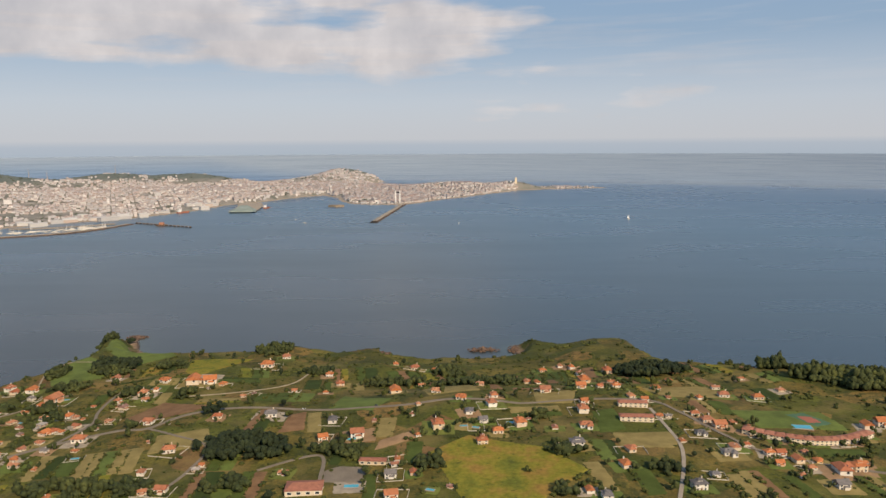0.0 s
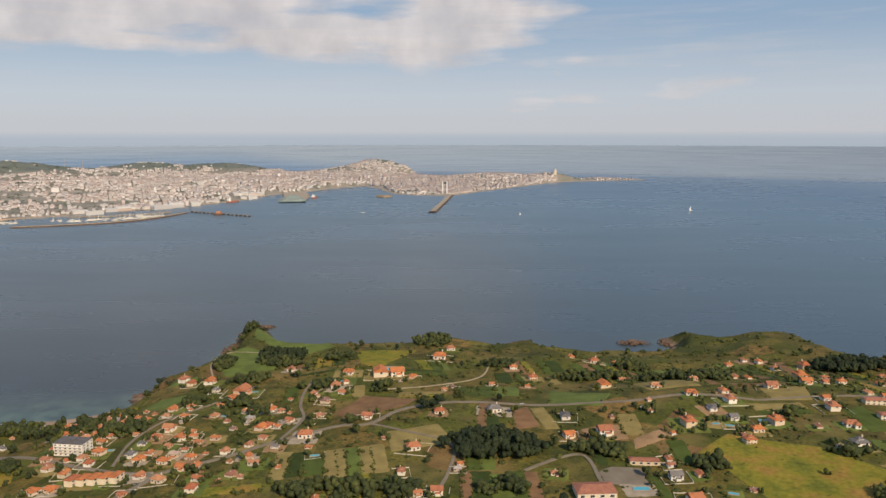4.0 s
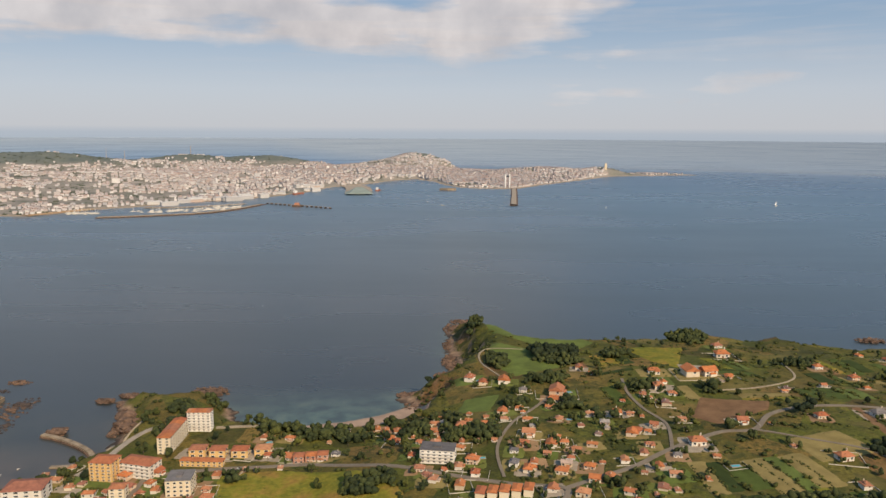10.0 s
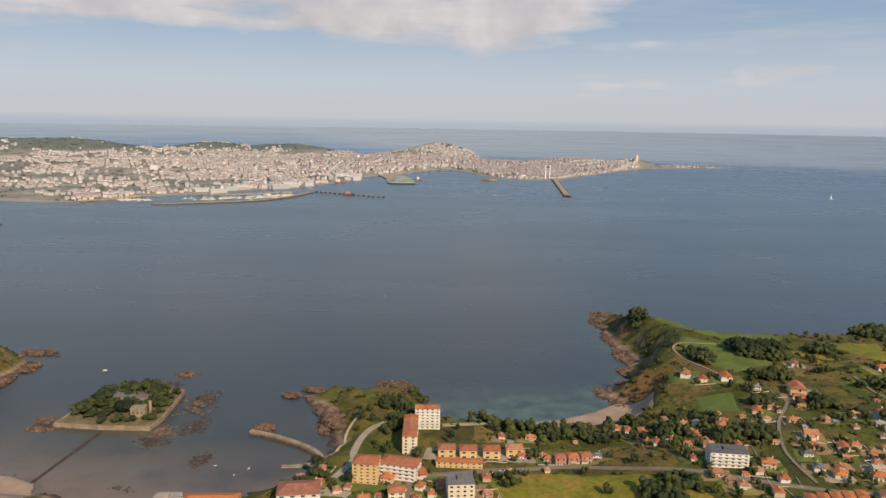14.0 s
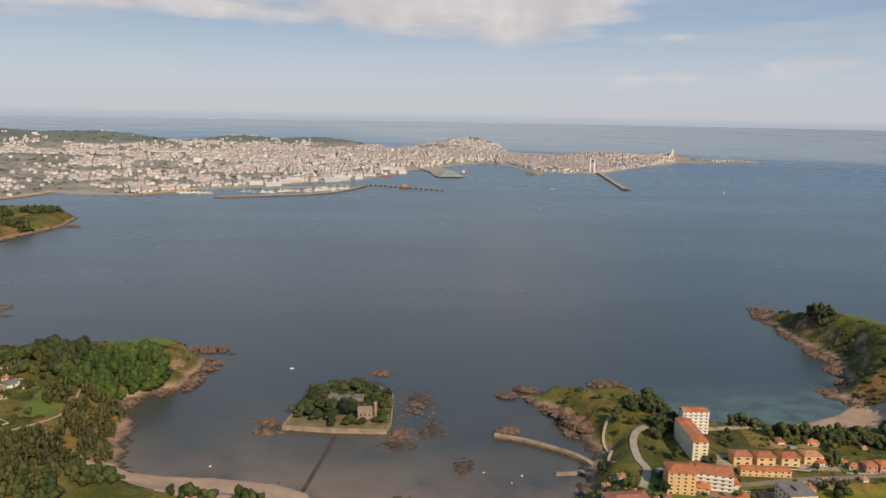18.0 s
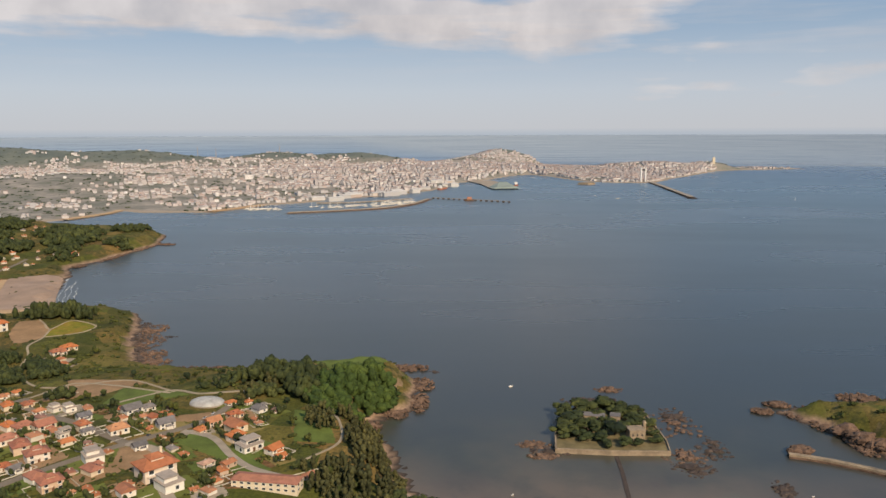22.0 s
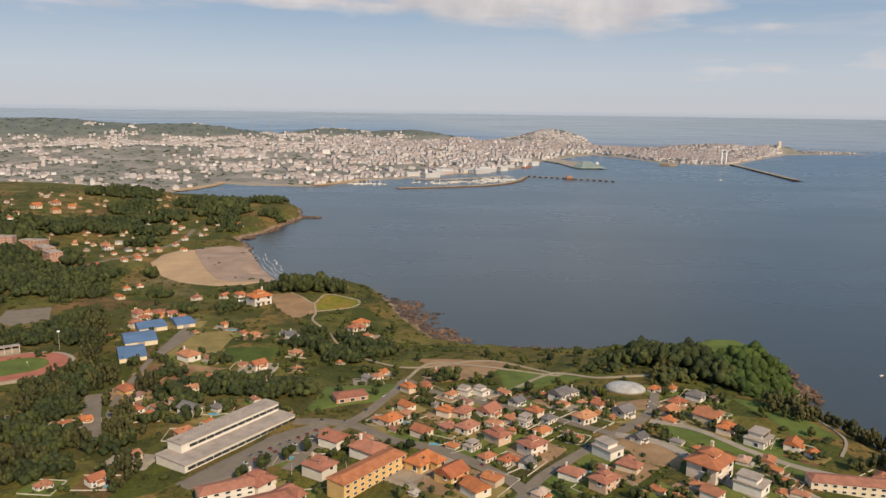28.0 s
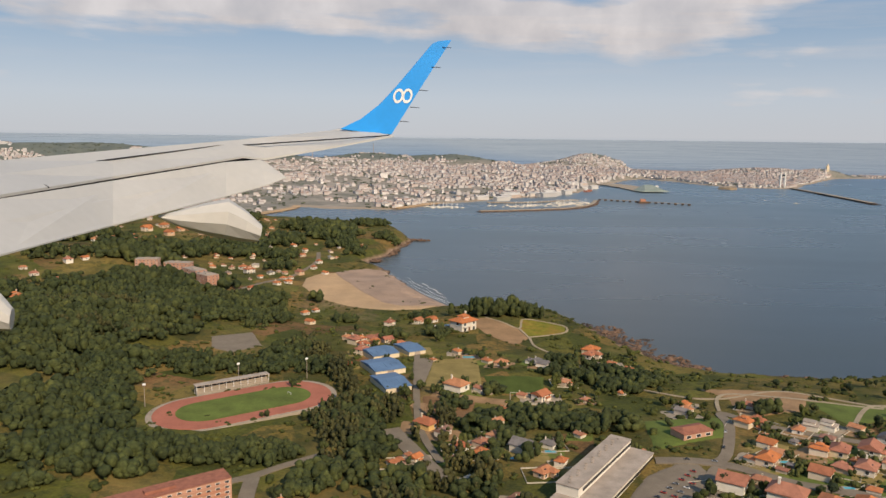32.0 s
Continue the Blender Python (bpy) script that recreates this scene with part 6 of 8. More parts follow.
def stadium():
    """Running track, grass pitch and covered stand in the wood."""
    M_TRACK = mottled("red_running_track", (0.36, 0.13, 0.085), 14, 0.15, 0.9, 0.4)
    c = Vector((-1333, 586))
    along = Vector((math.cos(radians(37)), math.sin(radians(37))))
    across = Vector((-along.y, along.x))

    def ring(half, r, n=18):
        pts = []
        for i in range(n + 1):
            a = -math.pi / 2 + math.pi * i / n
            pts.append(c + along * (half + r * math.cos(a)) + across * (r * math.sin(a)))
        for i in range(n + 1):
            a = math.pi / 2 + math.pi * i / n
            pts.append(c + along * (-half + r * math.cos(a)) + across * (r * math.sin(a)))
        return pts

    z = min(max(ground(p.x, p.y) for p in ring(23, 23)) + 0.2, ground(c.x, c.y) + 2.0)
    out, inn = ring(23, 23), ring(21, 14)
    solid("running_track", Shape().prism([tuple(p) for p in out], z - 6, z), M_TRACK, "oval brick-red running track", "running track", kind="structure")
    solid("grass_pitch", Shape().prism([tuple(p) for p in inn], z - 1, z + 0.12), M_GRASS, "green football pitch inside the track", "pitch", kind="structure")
    at = Matrix.Translation((c.x, c.y, z)) @ Matrix.Rotation(radians(37), 4, "Z")
    ob = thing("grandstand", at @ Matrix.Translation((3, 29, 0)), "long low grandstand with a flat grey roof", "grandstand")
    for k in range(4):
        part("step", Shape().box(-20, 20, -3 + k, -2 + k, -1, 0.5 + 0.6 * k), M_PAVE, ob)
    part("back_wall", Shape().box(-20, 20, 1.6, 2.0, -1, 4.2), M_WHITE, ob)
    part("roof", Shape().box(-20.5, 20.5, -2.6, 2.4, 4.2, 4.5), M_FLAT, ob)
    for k in range(11):
        x = -20 + 4 * k
        part("post", Shape().pole((x, -2.3, -1), (x, -2.3, 4.2), 0.14, 0.14), M_FRAME, ob)
        if k < 10:
            part("window", Shape().box(x + 0.5, x + 3.5, 1.48, 1.6, 2.0, 3.6), M_GLASS, ob)
    for x, y in ((-44, 24), (8, 33), (44, 22)):
        lamp = thing("floodlight_mast", at @ Matrix.Translation((x, y, 0)), "tall thin grey floodlight mast", "floodlight", "stadium masts")
        part("pole", Shape().pole((0, 0, -2), (0, 0, 11), 0.22, 0.12), M_FLAT, lamp)
        part("lamp_head", Shape().box(-0.8, 0.8, -0.2, 0.2, 10.6, 11.6), M_FRAME, lamp)
    goal = thing("goal", at @ Matrix.Translation((24, 0, 0.12)) @ Matrix.Rotation(radians(90), 4, "Z"), "small white metal football goal", "goal")
    for x in (-2, 2):
        part("post", Shape().pole((x, 0, 0), (x, 0, 1.3), 0.07, 0.07), M_FRAME, goal)
    part("crossbar", Shape().pole((-2, 0, 1.3), (2, 0, 1.3), 0.07, 0.07), M_FRAME, goal)
    HOUSE_SPOTS.append((c.x, c.y, 20))
    solid("boundary_wall", Shape().prism([tuple(p) for p in ring(24, 25)], z - 8, z - 0.25), M_PAVE, "pale concrete apron round the track", "pavement", kind="structure")


stadium()

M_BLUE = mottled("blue_corrugated_roof", (0.105, 0.175, 0.29), 9, 0.15, 0.5, 0.4)


def sheds():
    """Industrial halls with blue sheet roofs by the road."""
    for x, y, t, w, d, h in ((-1276, 681, 34, 18, 20, 3.4), (-1258, 692, 34, 12, 22, 3.4), (-1270, 650, 30, 19, 24, 3.2), (-1262, 621, 28, 15, 25, 3.0)):
        ob = thing("industrial_hall", pose(x, y, ground(x, y), 0, 0, t), "industrial hall with a blue corrugated roof", "warehouse", "blue halls")
        HOUSE_SPOTS.append((x, y, w * 0.55))
        part("wall", Shape().box(-w / 2, w / 2, -d / 2, d / 2, -2, h), M_CREAM, ob)
        part("roof", Shape().gable(-w / 2, w / 2, -d / 2, d / 2, h, 1.6, 0.3, 0.2, 0.0), M_BLUE, ob)
        for k in range(5):
            a = -w / 2 + w * (k + 0.3) / 5
            part("skylight", Shape().add([(a, -d * 0.42, h + 0.42), (a + 0.8, -d * 0.42, h + 0.42), (a + 0.8, -d * 0.1, h + 1.4), (a, -d * 0.1, h + 1.4),
                                          (a, -d * 0.42, h + 0.2), (a + 0.8, -d * 0.42, h + 0.2), (a + 0.8, -d * 0.1, h + 1.1), (a, -d * 0.1, h + 1.1)],
                                         [(0, 1, 2, 3), (0, 4, 5, 1), (1, 5, 6, 2), (3, 2, 6, 7), (0, 3, 7, 4)]), M_BLUE, ob)
        part("gate", Shape().box(-2, 2, -d / 2 - 0.1, -d / 2, -0.5, 3), M_FLAT, ob)


sheds()


def domed_hall():
    z = ground(-978, 567)
    ob = thing("domed_hall", pose(-978, 567, z, 0, 0, -8), "sports hall under a low white dome", "sports hall")
    ob.scale = (0.82, 0.82, 0.82)
    HOUSE_SPOTS.append((-978, 567, 13))
    s = Shape()
    n, rows = 28, 7
    for i in range(rows):
        a = math.pi / 2 * i / rows
        for j in range(n):
            b = 6.283 * j / n
            s.v.append((12.5 * math.cos(a) * math.cos(b), 9.5 * math.cos(a) * math.sin(b), 0.9 + 3.5 * math.sin(a)))
    s.v.append((0, 0, 4.4))
    s.f = [(i * n + j, i * n + (j + 1) % n, (i + 1) * n + (j + 1) % n, (i + 1) * n + j) for i in range(rows - 1) for j in range(n)]
    s.f += [((rows - 1) * n + j, (rows - 1) * n + (j + 1) % n, rows * n) for j in range(n)]
    part("dome", s, mottled("weathered_white_dome", (0.40, 0.385, 0.36), 4, 0.25, 0.8), ob, smooth=True)
    part("base_wall", Shape().prism([(12.2 * math.cos(6.283 * j / n), 9.2 * math.sin(6.283 * j / n)) for j in range(n)], -2, 0.9), M_PAVE, ob)
    for j in range(n):
        a = 6.283 * j / n
        part("buttress", Shape().pole((12.9 * math.cos(a), 9.9 * math.sin(a), -1.5), (12.3 * math.cos(a), 9.3 * math.sin(a), 1.2), 0.25, 0.2), M_PAVE, ob)


domed_hall()

M_GRAVEL = mottled("garden_gravel", (0.33, 0.27, 0.20), 6, 0.25, 0.95)
M_LAWN = mottled("mown_lawn", (0.135, 0.150, 0.032), 8, 0.25, 0.95)
M_WALLSTONE = mottled("pale_garden_wall", (0.50, 0.45, 0.37), 3, 0.25, 0.9)
# ---- the fortress island ----
M_STONE = mottled("old_fort_stone", (0.31, 0.24, 0.165), 5, 0.35, 0.95, 1.0, bump=0.2)


M_ISLE = mottled("worn_grass_and_earth", (0.17, 0.135, 0.065), 7, 0.4, 0.95)


def island():
    ring = ((-779, 549), (-748, 546), (-716, 546), (-714, 560), (-715, 585), (-717, 612), (-735, 620), (-755, 618), (-768, 600), (-776, 575))
    solid("island", Shape().prism(ring, -6, 1.9), M_STONE, "small walled fortress island with stone ramparts", "island", kind="structure")
    r2 = [(-748 + (x + 748) * 0.955, 580 + (y - 580) * 0.955) for x, y in ring]
    solid("island_lawn", Shape().prism(r2, 0.8, 2.2), M_ISLE, "worn grass and earth inside the ramparts", "ground", kind="structure")
    for (x0, y0), (x1, y1) in zip(ring, ring[1:] + ring[:1]):
        w = Vector((x1 - x0, y1 - y0))
        s = Shape().box(0, w.length, 0.0, 0.8, 1.8, 2.9)
        solid("rampart", s, M_STONE, "low weathered stone rampart wall", "wall", pose(x0, y0, 0, 0, 0, math.degrees(math.atan2(w.y, w.x))), group="ramparts of the island")
    for x, y, t, w, d, h, top in ((-752, 590, -10, 16, 6, 4.5, M_SLATE), (-738, 588, -12, 6, 6, 5, M_SLATE), (-731, 566, 8, 9, 7, 5.5, M_STONE)):
        ob = thing("fort_building", pose(x, y, 2.2, 0, 0, t), "old stone fort building on the island", "fort")
        part("wall", Shape().box(-w / 2, w / 2, -d / 2, d / 2, -0.5, h), M_STONE, ob)
        part("roof", Shape().box(-w / 2 - 0.2, w / 2 + 0.2, -d / 2 - 0.2, d / 2 + 0.2, h, h + 0.35), top, ob)
        for k in range(3):
            part("window", Shape().box(-w * 0.35 + k * w * 0.3, -w * 0.25 + k * w * 0.3, -d / 2 - 0.1, -d / 2, h * 0.4, h * 0.65), M_GLASS, ob)
    tower = thing("fort_turret", pose(-725, 570, 2.2), "slender stone turret of the fort", "turret")
    part("shaft", Shape().pole((0, 0, -0.5), (0, 0, 7.5), 1.1, 1.0, 10), M_STONE, tower)
    part("cap", Shape().pole((0, 0, 7.5), (0, 0, 8.6), 1.3, 0.7, 10), M_STONE, tower)
    HOUSE_SPOTS.extend([(-752, 590, 8), (-731, 566, 5)])
    rng = random.Random(4)
    spots = [(-768, 572, 7), (-762, 563, 6), (-757, 572, 8), (-742, 570, 9), (-764, 588, 8), (-758, 603, 8), (-746, 606, 8), (-735, 604, 7), (-727, 600, 7), (-729, 584, 7),
             (-724, 578, 6), (-737, 597, 7), (-770, 582, 6), (-722, 560, 5), (-751, 558, 5), (-741, 554, 5), (-766, 597, 6), (-748, 596, 6), (-730, 610, 5), (-733, 556, 4), (-772, 565, 4), (-764, 577, 5), (-752, 565, 5), (-756, 612, 6), (-740, 613, 6), (-722, 592, 5),
             (-775, 572, 5), (-768, 606, 6), (-742, 588, 5), (-752, 577, 6), (-719, 585, 5), (-720, 570, 4), (-745, 582, 5), (-735, 577, 5), (-720, 605, 4), (-770, 593, 5), (-756, 582, 6), (-748, 552, 4)]
    for k, (x, y, w) in enumerate(spots):
        island_tree(x, y, w * 2.1, 0.95 * w * rng.uniform(0.95, 1.25), "pine" if k in (3, 4) else "broad")


def island_tree(x, y, wide, high, kind):
    ob = tree(x, y, wide, high, kind)
    ob.location.z = 2.1
    return ob


island()
house(-770, 585, 20, 4.2, "orange").location.z = 2.2
ribbon("causeway", ((-746, 545), (-747, 525), (-749, 505), (-752, 470)), 2.2, M_DARKROCK, "dark seaweed-covered causeway to the island", height=lambda a, b: 0 * a, lift=0.25, category="causeway")

boulder_field("sea_rocks", ((-729, 652, 9, 5), (-702, 590, 14, 22), (-708, 545, 12, 10), (-790, 560, 9, 5), (-786, 545, 8, 4)), M_ROCK, "reddish-brown rocks awash round the island", 70)
boulder_field("sea_rocks", ((-619, 606, 9, 8), (-612, 588, 7, 12), (-573, 622, 12, 6), (-600, 617, 12, 6), (-606, 560, 5, 14), (-585, 616, 8, 6)), M_ROCK, "weathered brown rocks off the wooded point", 90, lift=0.8)
boulder_field("sea_rocks", ((-404, 607, 9, 10), (-410, 632, 10, 6), (-392, 645, 8, 12), (-385, 677, 7, 12), (-380, 720, 6, 20), (-378, 770, 8, 20), (-376, 830, 10, 22), (-368, 862, 12, 8)),
              M_ROCK, "broken brown rocks at the foot of the headland", 100, lift=0.7)
boulder_field("tidal_rocks", ((-392, 606, 12, 14), (-400, 630, 16, 8), (-1096, 740, 8, 14), (-1112, 775, 10, 20), (-1122, 812, 8, 20), (-1085, 716, 9, 9), (-1040, 692, 22, 5), (-985, 688, 22, 4)),
              M_DARKROCK, "dark low rocks uncovered by the tide", 110, lift=0.1)
boulder_field("sea_rocks", ((-858, 625, 6, 16), (-858, 660, 8, 14), (-870, 698, 14, 8), (-888, 583, 9, 8), (-905, 695, 14, 6), (-872, 605, 7, 9)), M_ROCK, "pale brown rocks round the wooded headland", 90, lift=1.0)
boulder_field("sea_rocks", ((40, 800, 16, 9), (-72, 785, 10, 9), (75, 800, 8, 14), (120, 797, 16, 6), (-1318, 1300, 9, 40), (-1325, 1200, 8, 30), (-1340, 1130, 9, 12), (-1300, 1325, 16, 8)),
              M_ROCK, "brown rocks along the outer cliffs", 90, lift=1.2)
boulder_field("tidal_rocks", ((-1083, 786, 5, 3), (-1350, 1100, 16, 8), (-850, 690, 5, 4), (-770, 480, 9, 4), (-700, 470, 8, 4)), M_DARKROCK, "scattered dark rocks awash", 16, lift=-0.2)


boulder_field("tidal_rocks", ((-1080, 730, 14, 14), (-1096, 765, 13, 22), (-1108, 805, 11, 22), (-1070, 712, 14, 8), (-1020, 696, 26, 6), (-960, 694, 22, 5)), M_ROCK, "brown rock platform along the open shore", 90, lift=0.3)
boulder_field("weedy_rocks", ((-709, 530, 11, 9), (-690, 556, 8, 16), (-783, 551, 11, 7), (-671, 507, 5, 9), (-698, 600, 9, 18), (-745, 632, 20, 5)), M_DARKROCK, "low weed-covered rocks awash round the island", 120, lift=-0.25)
boulder_field("sea_rocks", ((-566, 636, 14, 9), (-592, 592, 9, 12), (-626, 624, 8, 6), (-640, 612, 6, 5)), M_ROCK, "jagged reddish rocks off the point", 80, lift=0.9)


def mole():
    """The stone mole of the little harbour with its knob of rock."""
    line = ((-652, 546), (-643, 543), (-629, 536), (-614, 526), (-604, 516), (-599, 503), (-601, 489), (-606, 478))
    ribbon("mole", line, 3.2, M_STONE, "curved stone mole with a pale paved top", height=lambda a, b: 0 * a, lift=2.0, category="mole")
    ribbon("mole_edge", line, 5.0, M_ROCK, "rough rock footing of the mole", height=lambda a, b: 0 * a, lift=0.9, category="mole")
    boulder_field("promontory_rock", ((-602, 563, 7, 7), (-597, 556, 6, 8), (-606, 574, 6, 6), (-590, 580, 8, 6)), M_ROCK, "jagged brown rock knob on the point", 40, lift=3.6, size=1.9)
    boulder_field("mole_rock", ((-644, 551, 6, 4),), M_ROCK, "large pale rock knob beside the mole", 30, lift=2.2, size=1.7)
    ribbon("promenade", ((-531, 536), (-510, 541), (-490, 540), (-478, 534), (-468, 528)), 3.4, M_PATH, "pale paved seaside promenade", category="promenade")
    ribbon("slipway", ((-604, 505), (-612, 501), (-622, 500)), 3.0, M_STONE, "low stone slipway", height=lambda a, b: 0 * a, lift=0.8, category="slipway")


mole()

# pools in gardens
for x, y, w in ((-1182, 532, 4.7), (-1198, 524, 4.1), (-1130, 480, 6.4), (-1088, 518, 3.7), (-1014, 468, 3.7), (-1198, 459, 4.0), (-233, 576, 6.9), (-199, 606, 10.1), (-61, 458, 6.0), (-230, 439, 4.8), (11, 470, 4.6), (43, 475, 6.9), (19, 468, 4.6), (235, 479, 15), (-53, 393, 8.0), (-9, 385, 4.5), (-357, 596, 4.1), (-360, 462, 3.8), (-298, 562, 4.8), (-465, 530, 2.9), (-491, 515, 3.5), (-305, 511, 2.9), (-1074, 493, 4.0), (-1219, 678, 7.2), (-300, 549, 3.9)):
    d, t = max(1.6, w * 0.42), (x * 7 + y) % 40 - 20 if w < 9 else -8
    z = ground(x, y) + 0.45
    ob = thing("swimming_pool", pose(x, y, z, 0, 0, t), "turquoise garden swimming pool with a pale rim", "swimming pool", "garden pools")
    part("water", Shape().box(-w / 2, w / 2, -d / 2, d / 2, -1, 0.05), M_POOL, ob)
    part("rim", Shape().box(-w / 2 - 0.5, w / 2 + 0.5, -d / 2 - 0.5, d / 2 + 0.5, -1.2, 0.0), M_PAVE, ob)
    HOUSE_SPOTS.append((x, y, w * 0.6))


def boat(x, y, turn, size, sail=False):
    ob = thing("sailing_boat" if sail else "motor_boat", pose(x, y, 0.15, 0, 0, turn), "small white sailing boat at sea" if sail else "small white motor boat on the water", "boat", "boats")
    hull = Shape().add([(-1, -0.3, 0.25), (0.5, -0.34, 0.27), (1.2, 0, 0.36), (0.5, 0.34, 0.27), (-1, 0.3, 0.25), (-0.9, -0.2, -0.15), (0.5, -0.2, -0.15), (0.95, 0, -0.1), (0.5, 0.2, -0.15), (-0.9, 0.2, -0.15)],
                       [(0, 1, 2, 3, 4), (0, 5, 6, 1), (1, 6, 7, 2), (2, 7, 8, 3), (3, 8, 9, 4), (4, 9, 5, 0)])
    part("hull", hull, M_WHITE, ob)
    part("cabin", Shape().box(-0.5, 0.25, -0.18, 0.18, 0.25, 0.5), M_FRAME, ob)
    if sail:
        part("mast", Shape().pole((0.1, 0, 0.2), (0.1, 0, 3.2), 0.04, 0.03), M_FRAME, ob)
        part("sail", Shape().add([(0.05, 0, 0.6), (-1.0, 0.12, 0.6), (0.05, 0, 3.1), (0.08, 0.03, 0.6), (-0.97, 0.15, 0.6), (0.08, 0.03, 3.1)],
                                 [(0, 1, 2), (3, 5, 4), (0, 3, 4, 1), (1, 4, 5, 2), (2, 5, 3, 0)]), M_FRAME, ob)
    ob.scale = (size,) * 3
    return ob


boat(534, 2200, 20, 4.5, True)
boat(32, 2090, 50, 2.2, True)
boat(-455, 2229, 100, 3.5)
boat(-796, 658, 20, 1.6)
boat(-410, 2140, 170, 5.0)
boat(-640, 497, 60, 0.9)
boat(-646, 489, 100, 0.8)
boat(-660, 500, 10, 0.8)
boat(-806, 500, 30, 0.8)
boat(-1446, 1570, 30, 2.0)

# the smaller houses and sheds of the villages, too many to count
def small_house(s, x, y, turn, w, rng):
    """Walls, pitched roof, lean-to, door and windows of one small house, added to a cluster."""
    at = pose(x, y, ground(x, y), 0, 0, turn)
    d, h, rise = w * rng.uniform(0.6, 0.95), w * rng.uniform(0.28, 0.46), w * rng.uniform(0.13, 0.22)
    a, b = w / 2, d / 2
    s.box(-a, a, -b, b, -1.5, h, 0, at)
    hip = rng.choice((0.0, w * 0.28))
    if not hip:
        s.add([(-a, -b, h), (-a, b, h), (-a, 0, h + rise * 0.9), (a, -b, h), (a, b, h), (a, 0, h + rise * 0.9)], [(0, 2, 1), (3, 4, 5)], 0, at)
    s.gable(-a, a, -b, b, h, rise, 0.3, 0.18, hip, 1, at)
    if rng.random() < 0.5:
        c = rng.uniform(-a, 0)
        s.box(c, c + a, -b - w * 0.25, -b, -1.5, h * 0.55, 0, at)
        s.gable(c, c + a, -b - w * 0.27, -b + 0.1, h * 0.55, w * 0.06, 0.12, 0.1, 0.0, 1, at)
    for px in (-a * 0.62, a * 0.62):
        s.box(px - 0.4, px + 0.4, -b - 0.06, -b, h * 0.45, h * 0.45 + 0.9, 2, at)
    s.box(a, a + 0.06, -0.4, 0.4, h * 0.45, h * 0.45 + 0.9, 2, at)
    s.box(-a * 0.2, -a * 0.05, -0.2, 0.2, h + rise * 0.6, h + rise + 0.7, 0, at)


fill = random.Random(52)
for x0, x1, y0, y1, count, turn, size in ((-1105, -935, 445, 565, 46, 48, 1.15), (-400, -235, 412, 540, 46, -12, 1), (-605, -470, 412, 482, 40, 2, 1), (-500, -380, 484, 545, 16, 0, 1), (-230, 260, 385, 600, 34, 6, 1),
                                          (-1250, -1110, 470, 700, 24, 50, 1.15), (-1560, -1380, 940, 1200, 40, 30, 1.2), (-1740, -1480, 1150, 1420, 44, 20, 1.2)):
    placed, tries, s = 0, 0, Shape()
    while placed < count and tries < 1100:
        tries += 1
        x, y = round(fill.uniform(x0, x1), 1), round(fill.uniform(y0, y1), 1)
        w = fill.uniform(2.8, 6.2) * size
        if dry(x, y, 5) and free(x, y, w * 0.72) and clear_of_roads(x, y, 1) and clear_of_roads(x + 2, y - 2, 1) and not in_field(x, y):
            small_house(s, x, y, turn + fill.choice((0, 90)) + fill.uniform(-10, 10), w, fill)
            HOUSE_SPOTS.append((x, y, w * 0.62))
            placed += 1
    solid("small_houses", s, (M_VILLAGEWALL, M_VILLAGEROOF, M_GLASS), "small rendered houses and sheds with tiled roofs, close together", "houses", kind="stuff")

